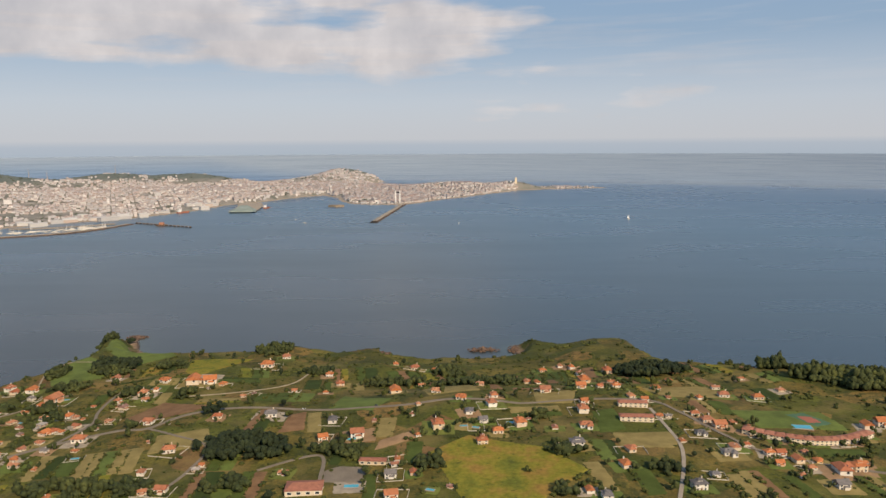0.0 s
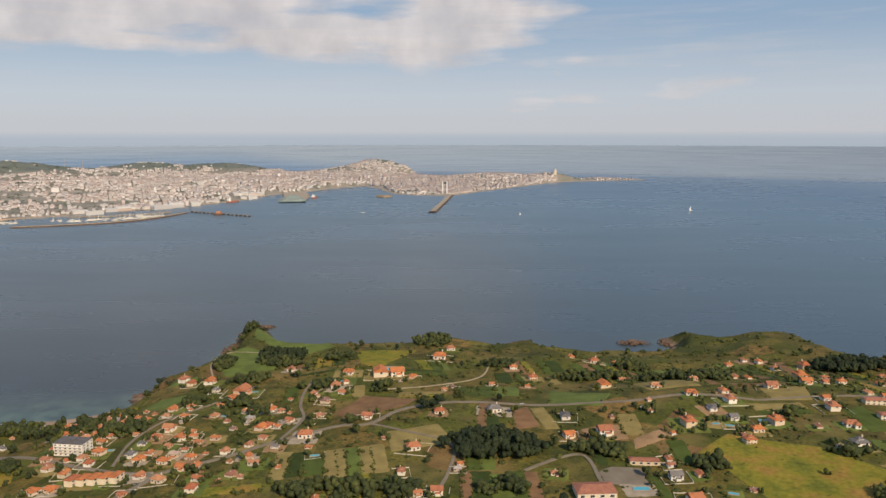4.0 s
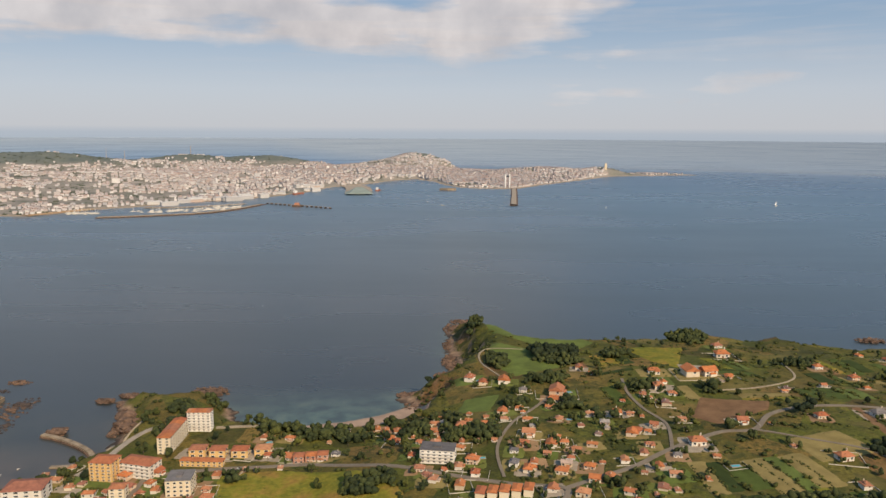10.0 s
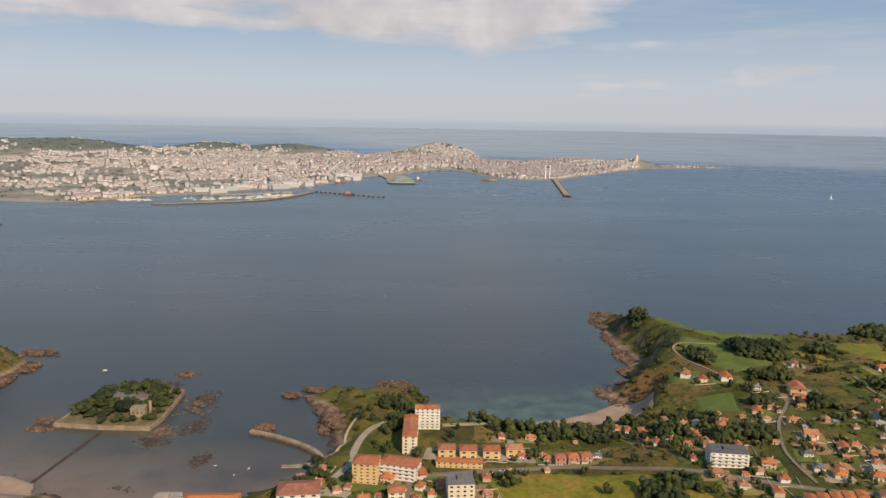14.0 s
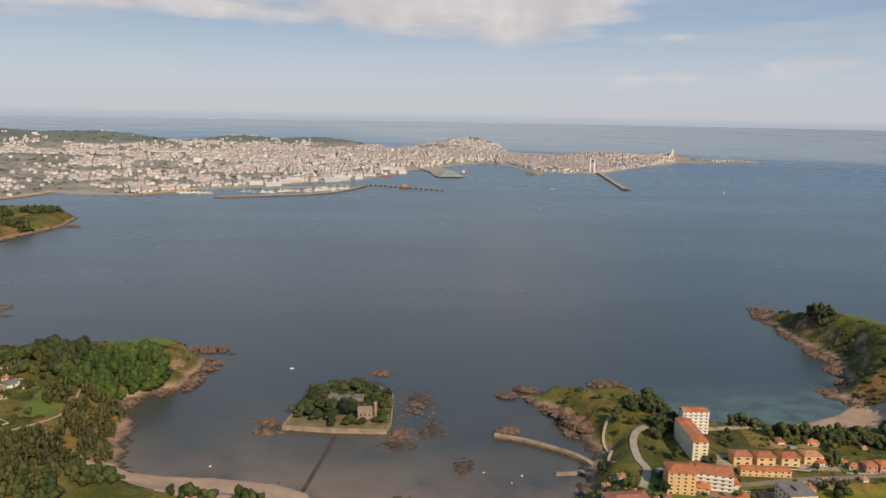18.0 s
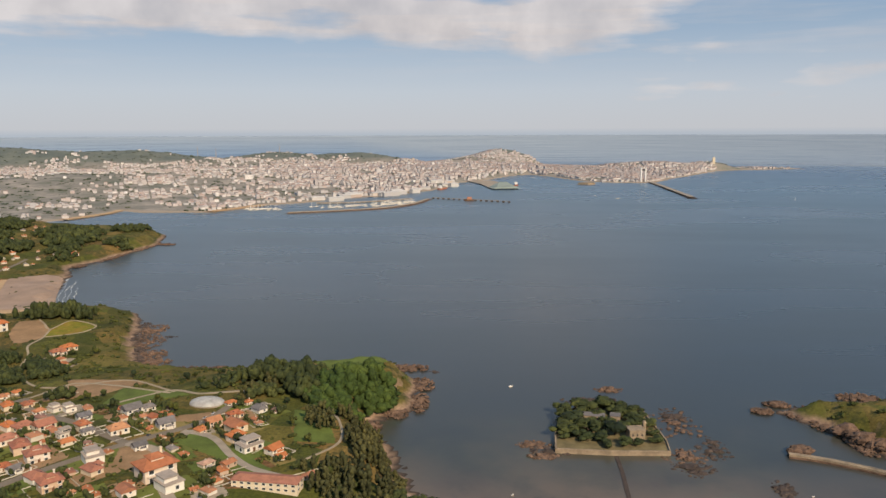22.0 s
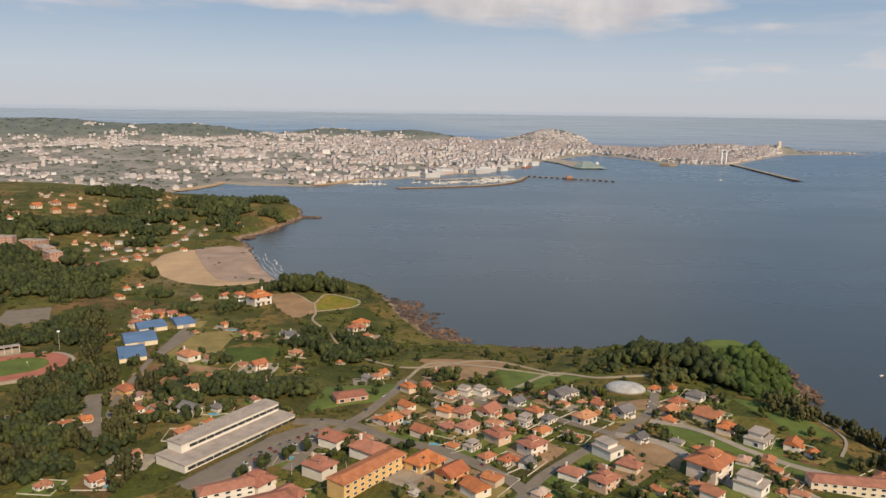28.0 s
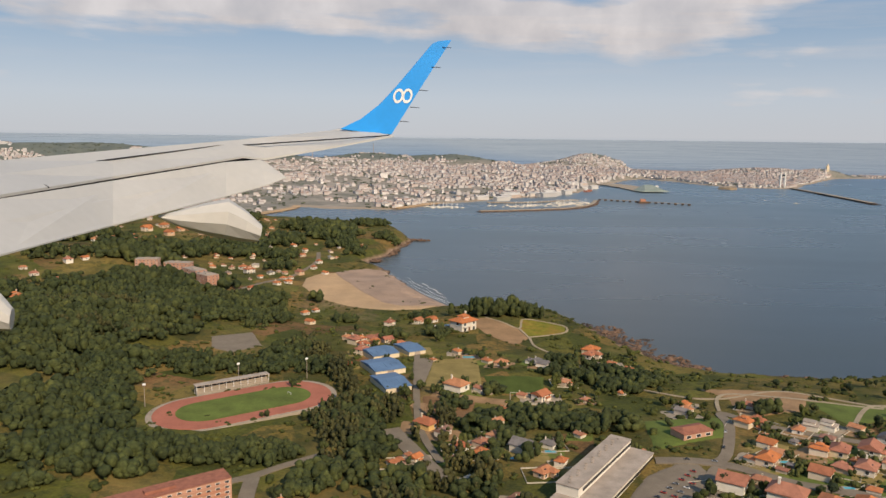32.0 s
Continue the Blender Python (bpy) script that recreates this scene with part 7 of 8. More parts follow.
# ---- narrow plots of the farmed upland ----
def strip_plots():
    """Blocks of long narrow plots side by side, with hedges between them."""
    rng = random.Random(31)
    hedge = Grove("bush", 90, 5)
    kinds = ((M_GRASS, "long narrow green meadow strip"), (M_CROP, "narrow dark green crop strip"), (M_STUBBLE, "narrow strip of dry stubble"), (M_SOIL, "narrow strip of bare brown soil"),
             (M_BRIGHT, "narrow yellow-green hay strip"), (M_DARKCROP, "narrow plot of dark leafy crop"), (M_CROP, "narrow dark green crop strip"))
    made = 0
    for bx in range(-262, 290, 46):
        for by in range(392, 660, 40):
            turn = radians(6 + 16 * float(waves(np.array(bx), np.array(by), 260, 5.0)))
            u, v = Vector((math.cos(turn), math.sin(turn))), Vector((-math.sin(turn), math.cos(turn)))
            if rng.random() < 0.25:
                u, v = v, -u
            at, x = Vector((bx + rng.uniform(-6, 6), by + rng.uniform(-6, 6))), -20.0
            while x < 20 and made < 150:
                w, h = rng.uniform(5, 12), rng.uniform(24, 37)
                ring = [at + u * a + v * b for a, b in ((x, -h / 2), (x + w - 0.6, -h / 2), (x + w - 0.6, h / 2), (x, h / 2))]
                mid = at + u * (x + w / 2)
                spots = [mid + u * a + v * b for a in (-w * 0.35, w * 0.35) for b in (-0.45 * h, -0.3 * h, -0.15 * h, 0, 0.15 * h, 0.3 * h, 0.45 * h)]
                x += w
                ok = all(dry(*p, 12) and not in_field(*p) and clear_of_roads(*p, 1) and free(*p, 0.8) for p in spots)
                if not ok or rng.random() < 0.15:
                    continue
                mat, text = rng.choice(kinds)
                draped("field", [tuple(p) for p in ring], mat, text, 0.22, 1.7)
                made += 1
                for k in range(int(h / 1.5)):
                    if rng.random() < 0.75:
                        p = ring[0] + (ring[3] - ring[0]) * (k * 1.5 / h) + u * rng.uniform(-0.7, 0.4)
                        if clear_of_roads(*p, 1):
                            q = rng.uniform(0.8, 2.2) if rng.random() < 0.85 else rng.uniform(2.5, 4.2)
                            hedge.plant(p.x, p.y, ground(*p) - 0.2, q * 1.3, q)
                for i in np.arange(0.05, 1, 0.04):
                    for j in np.arange(0.05, 1, 0.1):
                        p = ring[0] + (ring[3] - ring[0]) * i + (ring[1] - ring[0]) * j
                        FIELD_CELLS.add((round(p.x), round(p.y)))
    hedge.grow("field_hedge", M_BUSH, "uneven green hedges between the narrow plots", "hedge")


strip_plots()

# ---- planting ----
build_woods()
build_scrub()
for x, y, w, k in ((-1140, 470, 7, "broad"), (-1128, 487, 6.5, "broad"), (-1133, 479, 6, "light"), (-1147, 462, 6, "broad"), (-1120, 494, 6, "pine"), (-1244, 612, 6, "broad"), (-1236, 606, 6, "broad"), (-1252, 600, 6.5, "broad")):
    tree(x, y, w, w * 1.05, k)
rng = random.Random(21)
planted = 0
for x0, x1, y0, y1, count, kinds in ((-420, 330, 370, 700, 120, ("broad", "broad", "light", "pine")), (-640, -390, 420, 560, 45, ("broad", "light", "pine")),
                                     (-1120, -880, 420, 640, 85, ("broad", "light", "light", "pine")), (-1330, -1110, 460, 800, 45, ("broad", "light"))):
    done = 0
    while done < count:
        x, y = rng.uniform(x0, x1), rng.uniform(y0, y1)
        done += 0.1
        if dry(x, y, 4) and free(x, y, 1.6) and clear_of_roads(x, y, 1.5):
            if in_field(x, y) and rng.random() < 0.9:
                continue
            w = rng.uniform(3.2, 6.6)
            tree(round(x, 1), round(y, 1), w, w * rng.uniform(0.9, 1.25), rng.choice(kinds))
            done += 0.9

# pale garden walls round some of the houses
wall_rng = random.Random(77)
for x, y, r in [q for q in HOUSE_SPOTS if 2.5 < q[2] < 7.5 and q[1] < 700]:
    a, b, t, s = r * wall_rng.uniform(1.5, 2.3), r * wall_rng.uniform(1.3, 1.9), wall_rng.uniform(-14, 14) + (48 if -1110 < x < -880 else 0), Shape()
    side, pick = wall_rng.randrange(4), wall_rng.random()
    if pick < 0.72:
        c, n = math.cos(radians(t)), math.sin(radians(t))
        draped("garden_plot", [(x + px * c - py * n, y + px * n + py * c) for px, py in ((-a, -b), (a, -b), (a, b), (-a, b))],
               (M_GRASS, M_GRAVEL, M_STUBBLE, M_EARTH, M_LAWN)[int(pick * 100) % 5], "garden plot of grass or gravel round a house", 0.2, 1.6, "garden")
    if pick > 0.66:
        for k, (x0, y0, x1, y1) in enumerate(((-a, -b, a, -b), (a, -b, a, b), (a, b, -a, b), (-a, b, -a, -b))):
            if k == side:
                continue
            for i in range(8):
                u, v = i / 8, (i + 1) / 8
                px, py, qx, qy = x0 + (x1 - x0) * u, y0 + (y1 - y0) * u, x0 + (x1 - x0) * v, y0 + (y1 - y0) * v
                c, n = math.cos(radians(t)), math.sin(radians(t))
                w1, w2 = (x + px * c - py * n, y + px * n + py * c), (x + qx * c - qy * n, y + qx * n + qy * c)
                z = ground(*w1)
                e = Vector((w2[0] - w1[0], w2[1] - w1[1]))
                s.box(0, e.length, -0.1, 0.1, -0.6, 0.5, at=pose(w1[0], w1[1], z, 0, 0, math.degrees(math.atan2(e.y, e.x))))
        solid("garden_wall", s, M_WALLSTONE, "low pale rendered garden wall round a house", "wall", group="garden walls")

# shrubs, hedges and small trees in the gardens
def garden_greens():
    rng = random.Random(66)
    low, tall = Grove("bush", 95, 5), Grove("broad", 96, 7)
    for x, y, r in list(HOUSE_SPOTS):
        if r > 9 or y > 720:
            continue
        for _ in range(rng.randint(2, 6) if x > -880 else rng.randint(4, 9)):
            a, q = rng.uniform(0, 6.283), r * rng.uniform(1.1, 2.4)
            px, py = x + q * math.cos(a), y + q * math.sin(a)
            if dry(px, py, 3) and free(px, py, 0.4) and clear_of_roads(px, py, 0.5):
                k = rng.uniform(0.9, 2.2)
                if rng.random() < 0.35:
                    k = rng.uniform(2.6, 5.0)
                    tall.plant(px, py, ground(px, py) - 0.2, k, k * rng.uniform(0.8, 1.2))
                else:
                    low.plant(px, py, ground(px, py) - 0.2, k * rng.uniform(1.1, 1.9), k * rng.uniform(0.7, 1.1))
    low.grow("garden_shrubs", M_BUSH, "green shrubs and hedges in the house gardens", "shrubs")
    tall.grow("garden_trees", M_LEAF, "small leafy trees between the houses", "trees")


garden_greens()

# parked cars by the school and along the streets
CAR = None


def car(x, y, turn, paint):
    global CAR
    m = pose(x, y, ground(x, y) + 0.45, 0, 0, turn)
    ob = thing("car", m, f"{paint[0]} car parked beside the street", "car", "parked cars")
    if CAR is None:
        CAR = (Shape().add([(-1.1, -0.45, 0.15), (1.1, -0.45, 0.15), (1.1, 0.45, 0.15), (-1.1, 0.45, 0.15), (-1.1, -0.45, 0.45), (1.1, -0.43, 0.42), (1.1, 0.43, 0.42), (-1.1, 0.45, 0.45)],
                           [(3, 2, 1, 0), (4, 5, 6, 7), (0, 1, 5, 4), (1, 2, 6, 5), (2, 3, 7, 6), (3, 0, 4, 7)]),
               Shape().add([(-0.8, -0.40, 0.44), (0.55, -0.40, 0.44), (0.55, 0.40, 0.44), (-0.8, 0.40, 0.44), (-0.6, -0.33, 0.75), (0.2, -0.33, 0.75), (0.2, 0.33, 0.75), (-0.6, 0.33, 0.75)],
                           [(4, 5, 6, 7), (0, 1, 5, 4), (1, 2, 6, 5), (2, 3, 7, 6), (3, 0, 4, 7)]))
    part("body", CAR[0], paint[1], ob)
    part("cabin", CAR[1], M_GLASS, ob)
    for wx in (-0.7, 0.7):
        for wy in (-0.45, 0.45):
            part("wheel", Shape().pole((wx, wy - 0.08, 0.17), (wx, wy + 0.08, 0.17), 0.19, 0.19, 8), M_GLASS, ob)


PAINTS = [("white", mottled("white_car_paint", (0.7, 0.7, 0.7), 2, 0.05, 0.3)), ("grey", mottled("grey_car_paint", (0.25, 0.26, 0.28), 2, 0.05, 0.3)),
          ("red", mottled("red_car_paint", (0.35, 0.04, 0.03), 2, 0.05, 0.3)), ("dark", mottled("dark_car_paint", (0.04, 0.045, 0.06), 2, 0.05, 0.3))]
for k in range(34):
    if k < 16:
        x, y, t = -1150 + (k % 8) * 3.2, 483 + (k % 8) * 3.6 - (k // 8) * 7, 150
    else:
        line, width, _ = ROADS[rng.choice((8, 9, 10, 11, 0, 1))]
        i = rng.randrange(len(line) - 1)
        p, q, u = Vector(line[i]), Vector(line[i + 1]), rng.uniform(0.1, 0.9)
        d = (q - p).normalized()
        c = p + (q - p) * u + Vector((-d.y, d.x)) * (width / 2 - 0.7)
        x, y, t = c.x, c.y, math.degrees(math.atan2(d.y, d.x))
    car(x, y, t, rng.choice(PAINTS))

# ---- the city across the bay ----
FAR_HILLS = ((-590, 4340, 62, 150, 110), (-470, 4370, 18, 90, 60), (-760, 4300, 26, 200, 160), (-1322, 3900, 62, 260, 170), (-1760, 3900, 62, 240, 200), (-2300, 3640, 80, 380, 240), (-2800, 3400, 92, 360, 260), (-3200, 3150, 92, 350, 280),
             (-900, 3300, 22, 400, 350), (-1500, 2900, 24, 500, 350), (60, 3560, 30, 260, 150), (330, 3640, 26, 90, 70), (-2100, 2500, 30, 500, 400))


def far_height(px, py):
    d = signed_distance(px + 9 * waves(px, py, 90, 2.0), py + 9 * waves(px, py, 80, 5.0), FAR)
    h = 3.0 + 14 * np.clip(d / 700, 0, 1)
    for x, y, z, rx, ry in FAR_HILLS:
        h = h + z * np.exp(-((px - x) / rx) ** 2 - ((py - y) / ry) ** 2)
    h = h + 2.5 * waves(px, py, 160, 3.0) * np.clip(d / 150, 0, 1)
    k = np.clip(d / 30, 0, 1)
    return np.where(d > 0, 1.2 + (h - 1.2) * k * k * (3 - 2 * k), np.maximum(-8, d * 0.1 + 0.6))


def city_land():
    n = Nodes("haze_greyed_land")
    # distance haze is put into the ground colour, greyest on the high hills
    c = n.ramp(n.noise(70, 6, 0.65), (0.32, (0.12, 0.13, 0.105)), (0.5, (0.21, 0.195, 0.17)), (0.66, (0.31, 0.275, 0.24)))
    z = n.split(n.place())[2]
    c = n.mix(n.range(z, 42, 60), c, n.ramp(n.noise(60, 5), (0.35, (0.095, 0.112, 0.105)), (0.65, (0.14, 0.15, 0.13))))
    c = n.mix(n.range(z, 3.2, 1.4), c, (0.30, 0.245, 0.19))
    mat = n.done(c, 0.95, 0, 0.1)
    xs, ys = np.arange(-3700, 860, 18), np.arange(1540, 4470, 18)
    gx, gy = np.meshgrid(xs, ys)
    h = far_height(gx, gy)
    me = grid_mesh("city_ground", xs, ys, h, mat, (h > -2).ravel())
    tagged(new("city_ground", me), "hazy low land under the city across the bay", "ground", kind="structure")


city_land()


def facade_material(name, *stops):
    """Far facades: storeys and window columns as fine darker bands."""
    n = Nodes(name)
    c = n.ramp(n.island(), *stops)
    p = n.split(n.place())
    rows = n.math("GREATER_THAN", n.math("FRACT", n.math("MULTIPLY", p[2], 0.42)), 0.5)
    cols = n.math("GREATER_THAN", n.math("FRACT", n.math("MULTIPLY", n.math("ADD", p[0], p[1]), 0.29)), 0.45)
    geo = n.add("NewGeometry")
    up = n.range(n.math("ABSOLUTE", n.split(geo.outputs["True Normal"])[2]), 0.3, 0.2)
    f = n.math("MULTIPLY", n.math("MULTIPLY", n.math("MULTIPLY", rows, cols), up), 0.5)
    c = n.mix(f, c, (0.25, 0.24, 0.25))
    return n.done(c, 0.85, 0, 0.2)


# facade tones are cooled and greyed, carrying the haze over the bay
M_FACADE = facade_material("city_facades", (0.0, (0.48, 0.46, 0.46)), (0.2, (0.46, 0.395, 0.37)), (0.36, (0.68, 0.66, 0.65)), (0.5, (0.44, 0.36, 0.33)), (0.64, (0.37, 0.37, 0.385)), (0.76, (0.52, 0.485, 0.47)),
                           (0.88, (0.40, 0.40, 0.42)), (1.0, (0.60, 0.57, 0.55)))
n_ = Nodes("city_roofs")
M_CITYROOF = n_.done(n_.ramp(n_.island(), (0.0, (0.34, 0.225, 0.19)), (0.35, (0.27, 0.255, 0.25)), (0.6, (0.36, 0.255, 0.215)), (0.8, (0.25, 0.245, 0.25)), (1.0, (0.42, 0.385, 0.365))), 0.9, 0, 0.15)
n_ = Nodes("port_sheds")
M_SHED = n_.done(n_.ramp(n_.random(), (0.0, (0.50, 0.48, 0.46)), (0.5, (0.38, 0.37, 0.37)), (0.8, (0.56, 0.54, 0.51)), (1.0, (0.38, 0.29, 0.24))), 0.8, 0, 0.2)


def urban(x, y):
    """How densely the plan is built over."""
    k = 0.66 + 0.8 * waves(x, y, 330, 6.0) + 0.6 * waves(x, y, 120, 9.0)
    k -= 0.35 * np.clip((-1500 - x) / 500, 0, 1)
    k -= 0.42 * np.clip((2750 - y) / 400, 0, 1) * np.clip((-1000 - x) / 200, 0, 1)
    k += 0.3 * ((x > -450) & (x < 330) & (y > 2900))
    k -= 0.55 * (x > 380)
    k -= 0.5 * ((x > -1000) & (y < 2650) & (x < -850))
    for hx, hy, r in ((-1330, 3930, 230), (-1760, 3920, 200), (-2300, 3660, 300), (-2850, 3400, 330), (335, 3640, 75), (-540, 4390, 95)):
        k -= 0.8 * (np.hypot(x - hx, y - hy) < r)
    return k


def city():
    rng = random.Random(12)
    shapes, roofs, solo = {}, {}, 0
    pts = []
    turn = radians(24)
    for i in range(-230, 230):
        for j in range(-200, 200):
            # streets every fourth row and sixth column
            u, v = i * 12.4 + (i // 6) * 4.0 + rng.uniform(-2, 2), j * 12.6 + (j // 4) * 5.0 + rng.uniform(-2, 2)
            x, y = -1300 + u * math.cos(turn) - v * math.sin(turn), 2900 + u * math.sin(turn) + v * math.cos(turn)
            if -3200 < x < 800 and 1650 < y < 4420:
                pts.append((x, y))
    a = np.array(pts)
    d = signed_distance(a[:, 0], a[:, 1], FAR)
    hz = far_height(a[:, 0], a[:, 1])
    dense = urban(a[:, 0], a[:, 1])
    for (x, y), dist, z, k in sorted(zip(pts, d, hz, dense), key=lambda q: q[0][1]):
        if dist < 12 or rng.random() > k:
            continue
        w, dp = rng.uniform(7, 13), rng.uniform(6.5, 11)
        if rng.random() < 0.06:
            w *= rng.uniform(1.5, 2.2)
        core = math.exp(-(((x + 1000) / 420) ** 2 + ((y - 2750) / 420) ** 2))
        h = rng.uniform(5.5, 9) + core * rng.uniform(0, 8) + (rng.random() < 0.025) * rng.uniform(5, 15)
        if x > -420 or y > 3900:
            h = rng.uniform(4, 7.5)
        h *= 0.78
        at = pose(x, y, z, 0, 0, 24 + rng.choice((0, 90)) + rng.uniform(-5, 5))
        pitched = rng.random() < (0.6 if x > -420 else 0.4)
        if solo < 240 and y < 2900 and x > -1900 and rng.random() < 0.25:
            solo += 1
            ob = thing("city_building", at, "distant city block with pale rendered facades", "building", "buildings of the city")
            s = Shape().box(-w / 2, w / 2, -dp / 2, dp / 2, -4, h)
            if rng.random() < 0.4:
                s.box(-w * 0.3, w * 0.25, -dp * 0.3, dp * 0.35, h, h + 2.6)
            part("wall", s, M_FACADE_SOLO, ob)
            r = Shape()
            if pitched:
                r.gable(-w / 2, w / 2, -dp / 2, dp / 2, h, 1.6, 0.3, 0.2, dp * 0.3)
            else:
                r.box(-w / 2 - 0.2, w / 2 + 0.2, -dp / 2 - 0.2, dp / 2 + 0.2, h - 0.3, h + 0.5)
            part("roof", r, M_CITYROOF_SOLO, ob)
        else:
            zone = "old_town" if x > -420 else "centre" if x > -1500 else "suburb"
            s, r = shapes.setdefault(zone, Shape()), roofs.setdefault(zone, Shape())
            s.box(-w / 2, w / 2, -dp / 2, dp / 2, -4, h, at=at)
            if pitched:
                r.gable(-w / 2, w / 2, -dp / 2, dp / 2, h, 1.6, 0.3, 0.2, dp * 0.3, at=at)
            else:
                r.box(-w / 2 - 0.2, w / 2 + 0.2, -dp / 2 - 0.2, dp / 2 + 0.2, h - 0.3, h + 0.5, at=at)
    for zone in shapes:
        ob = thing("city_quarter", Matrix(), "dense far quarter of pale city blocks with orange roofs", "city", kind="stuff")
        tagged(part("facades", shapes[zone], M_FACADE, ob), kind="stuff")
        tagged(part("roofs", roofs[zone], M_CITYROOF, ob), kind="stuff")
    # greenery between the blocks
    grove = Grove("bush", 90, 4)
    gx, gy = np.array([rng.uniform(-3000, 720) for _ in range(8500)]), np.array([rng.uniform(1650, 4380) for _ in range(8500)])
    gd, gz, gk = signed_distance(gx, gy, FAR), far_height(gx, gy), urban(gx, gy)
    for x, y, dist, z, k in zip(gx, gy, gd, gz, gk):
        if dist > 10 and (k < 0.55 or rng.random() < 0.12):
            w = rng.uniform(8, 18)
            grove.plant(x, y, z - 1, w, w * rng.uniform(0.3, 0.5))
    grove.grow("city_trees", M_CITYTREE, "haze-greyed green trees between the city blocks", "trees")


def object_random(base, name):
    m = base.copy()
    m.name = name
    for nd in list(m.node_tree.nodes):
        if nd.bl_idname == "ShaderNodeNewGeometry":
            for l in list(nd.outputs["Random Per Island"].links):
                info = m.node_tree.nodes.new("ShaderNodeObjectInfo")
                m.node_tree.links.new(info.outputs["Random"], l.to_socket)
    return m


# foliage paled to grey-green, with the far haze mixed into its colour
M_CITYTREE = leaf_material("haze_greyed_trees", (0.060, 0.075, 0.058), (0.10, 0.118, 0.085))
M_FACADE_SOLO = object_random(M_FACADE, "city_facade_single")
M_CITYROOF_SOLO = object_random(M_CITYROOF, "city_roof_single")
city()


def level(z):
    return lambda a, b: z + 0 * a


def port():
    ribbon("breakwater", ((-165, 2770), (-180, 2560), (-198, 2330), (-212, 2150)), 15, M_PAVE, "long straight stone breakwater", height=level(0), lift=4, category="breakwater")
    ribbon("breakwater_footing", ((-163, 2780), (-179, 2560), (-197, 2330), (-213, 2138)), 22, M_ROCK, "rock armour along the breakwater", height=level(0), lift=1.6, category="breakwater")
    ribbon("marina_wall", ((-1207, 1790), (-1105, 1835), (-1006, 1898), (-945, 2000), (-914, 2128)), 10, M_PAVE, "curved harbour wall of the marina", height=level(0), lift=3.0, category="breakwater")
    ribbon("marina_wall_footing", ((-1211, 1787), (-1105, 1831), (-1002, 1895), (-941, 1998), (-909, 2138)), 16, M_ROCK, "rock footing of the marina wall", height=level(0), lift=1.3, category="breakwater")
    ribbon("harbour_spur", ((-1190, 2020), (-1110, 2030), (-1030, 2080), (-960, 2140)), 24, M_PAVE, "grey inner quay of the marina", height=level(0), lift=2.2, category="quay")
    ribbon("city_beach", ((-1648, 1664), (-1616, 1775), (-1618, 1850)), 34, M_SAND, "pale far beach", height=level(0), lift=2.0, category="beach")
    ribbon("city_beach", ((-1392, 1816), (-1350, 1900), (-1310, 1972)), 24, M_SAND, "pale far beach", height=level(0), lift=2.6, category="beach")
    ribbon("oil_quay", ((-760, 2860), (-715, 2700), (-690, 2500)), 90, M_PAVE, "wide grey quay", height=level(0), lift=3, category="quay")
    jetty = thing("jetty", pose(0, 0, 0), "long dark loading jetty on piles", "jetty")
    p, q = Vector((-900, 2150, 0)), Vector((-705, 2035, 0))
    for k in range(15):
        c = p.lerp(q, k / 14)
        part("pile", Shape().box(c.x - 3, c.x + 3, c.y - 3, c.y + 3, -3, 3.4), M_DARKROCK, jetty)
    d = (q - p).normalized() * 1.0
    n = Vector((-d.y, d.x, 0)) * 1.6
    part("deck", Shape().add([tuple(p + n + Vector((0, 0, 3.4))), tuple(p - n + Vector((0, 0, 3.4))), tuple(q - n + Vector((0, 0, 3.4))), tuple(q + n + Vector((0, 0, 3.4))),
                              tuple(p + n + Vector((0, 0, 4.2))), tuple(p - n + Vector((0, 0, 4.2))), tuple(q - n + Vector((0, 0, 4.2))), tuple(q + n + Vector((0, 0, 4.2)))],
                             [(0, 1, 2, 3), (4, 7, 6, 5), (0, 4, 5, 1), (2, 6, 7, 3), (1, 5, 6, 2), (0, 3, 7, 4)]), M_PAVE, jetty)
    part("platform", Shape().box(-815, -793, 2078, 2100, -2, 4), M_ROCK, jetty)
    part("platform_house", Shape().box(-810, -798, 2083, 2094, 4, 10), M_BRICKW, jetty)
    rng = random.Random(31)
    for k in range(20):
        x, y = rng.choice(((-1010, 2330), (-940, 2420), (-1080, 2240), (-860, 2760), (-890, 2640), (-1180, 2120))), 0
        x, y = x[0] + rng.uniform(-70, 60), x[1] + rng.uniform(-50, 60)
        z = max(3.0, float(far_height(np.array([x]), np.array([y]))[0]))
        ob = thing("port_shed", pose(x, y, z, 0, 0, 40 + rng.uniform(-8, 8)), "low pale port warehouse", "warehouse", "port sheds")
        w, dd, h = rng.uniform(26, 58), rng.uniform(12, 20), rng.uniform(5, 8)
        part("wall", Shape().box(-w / 2, w / 2, -dd / 2, dd / 2, -4, h), M_SHED, ob)
        part("roof", Shape().gable(-w / 2, w / 2, -dd / 2, dd / 2, h, 2.5, 0.4, 0.3), M_SHED, ob)
    hall = thing("harbour_hall", pose(-688, 2500, 3, 0, 0, 8), "grey-green sloping harbour terminal roof", "terminal")
    part("ramp_roof", Shape().add([(-44, -30, 0), (44, -30, 0), (44, 40, 0), (-44, 40, 0), (-30, -26, 3), (36, -26, 3), (12, 36, 17), (-10, 36, 17)],
                                  [(4, 5, 6, 7), (0, 1, 5, 4), (1, 2, 6, 5), (2, 3, 7, 6), (3, 0, 4, 7)]), mottled("grey_green_metal", (0.24, 0.28, 0.25), 30, 0.15, 0.7), hall)
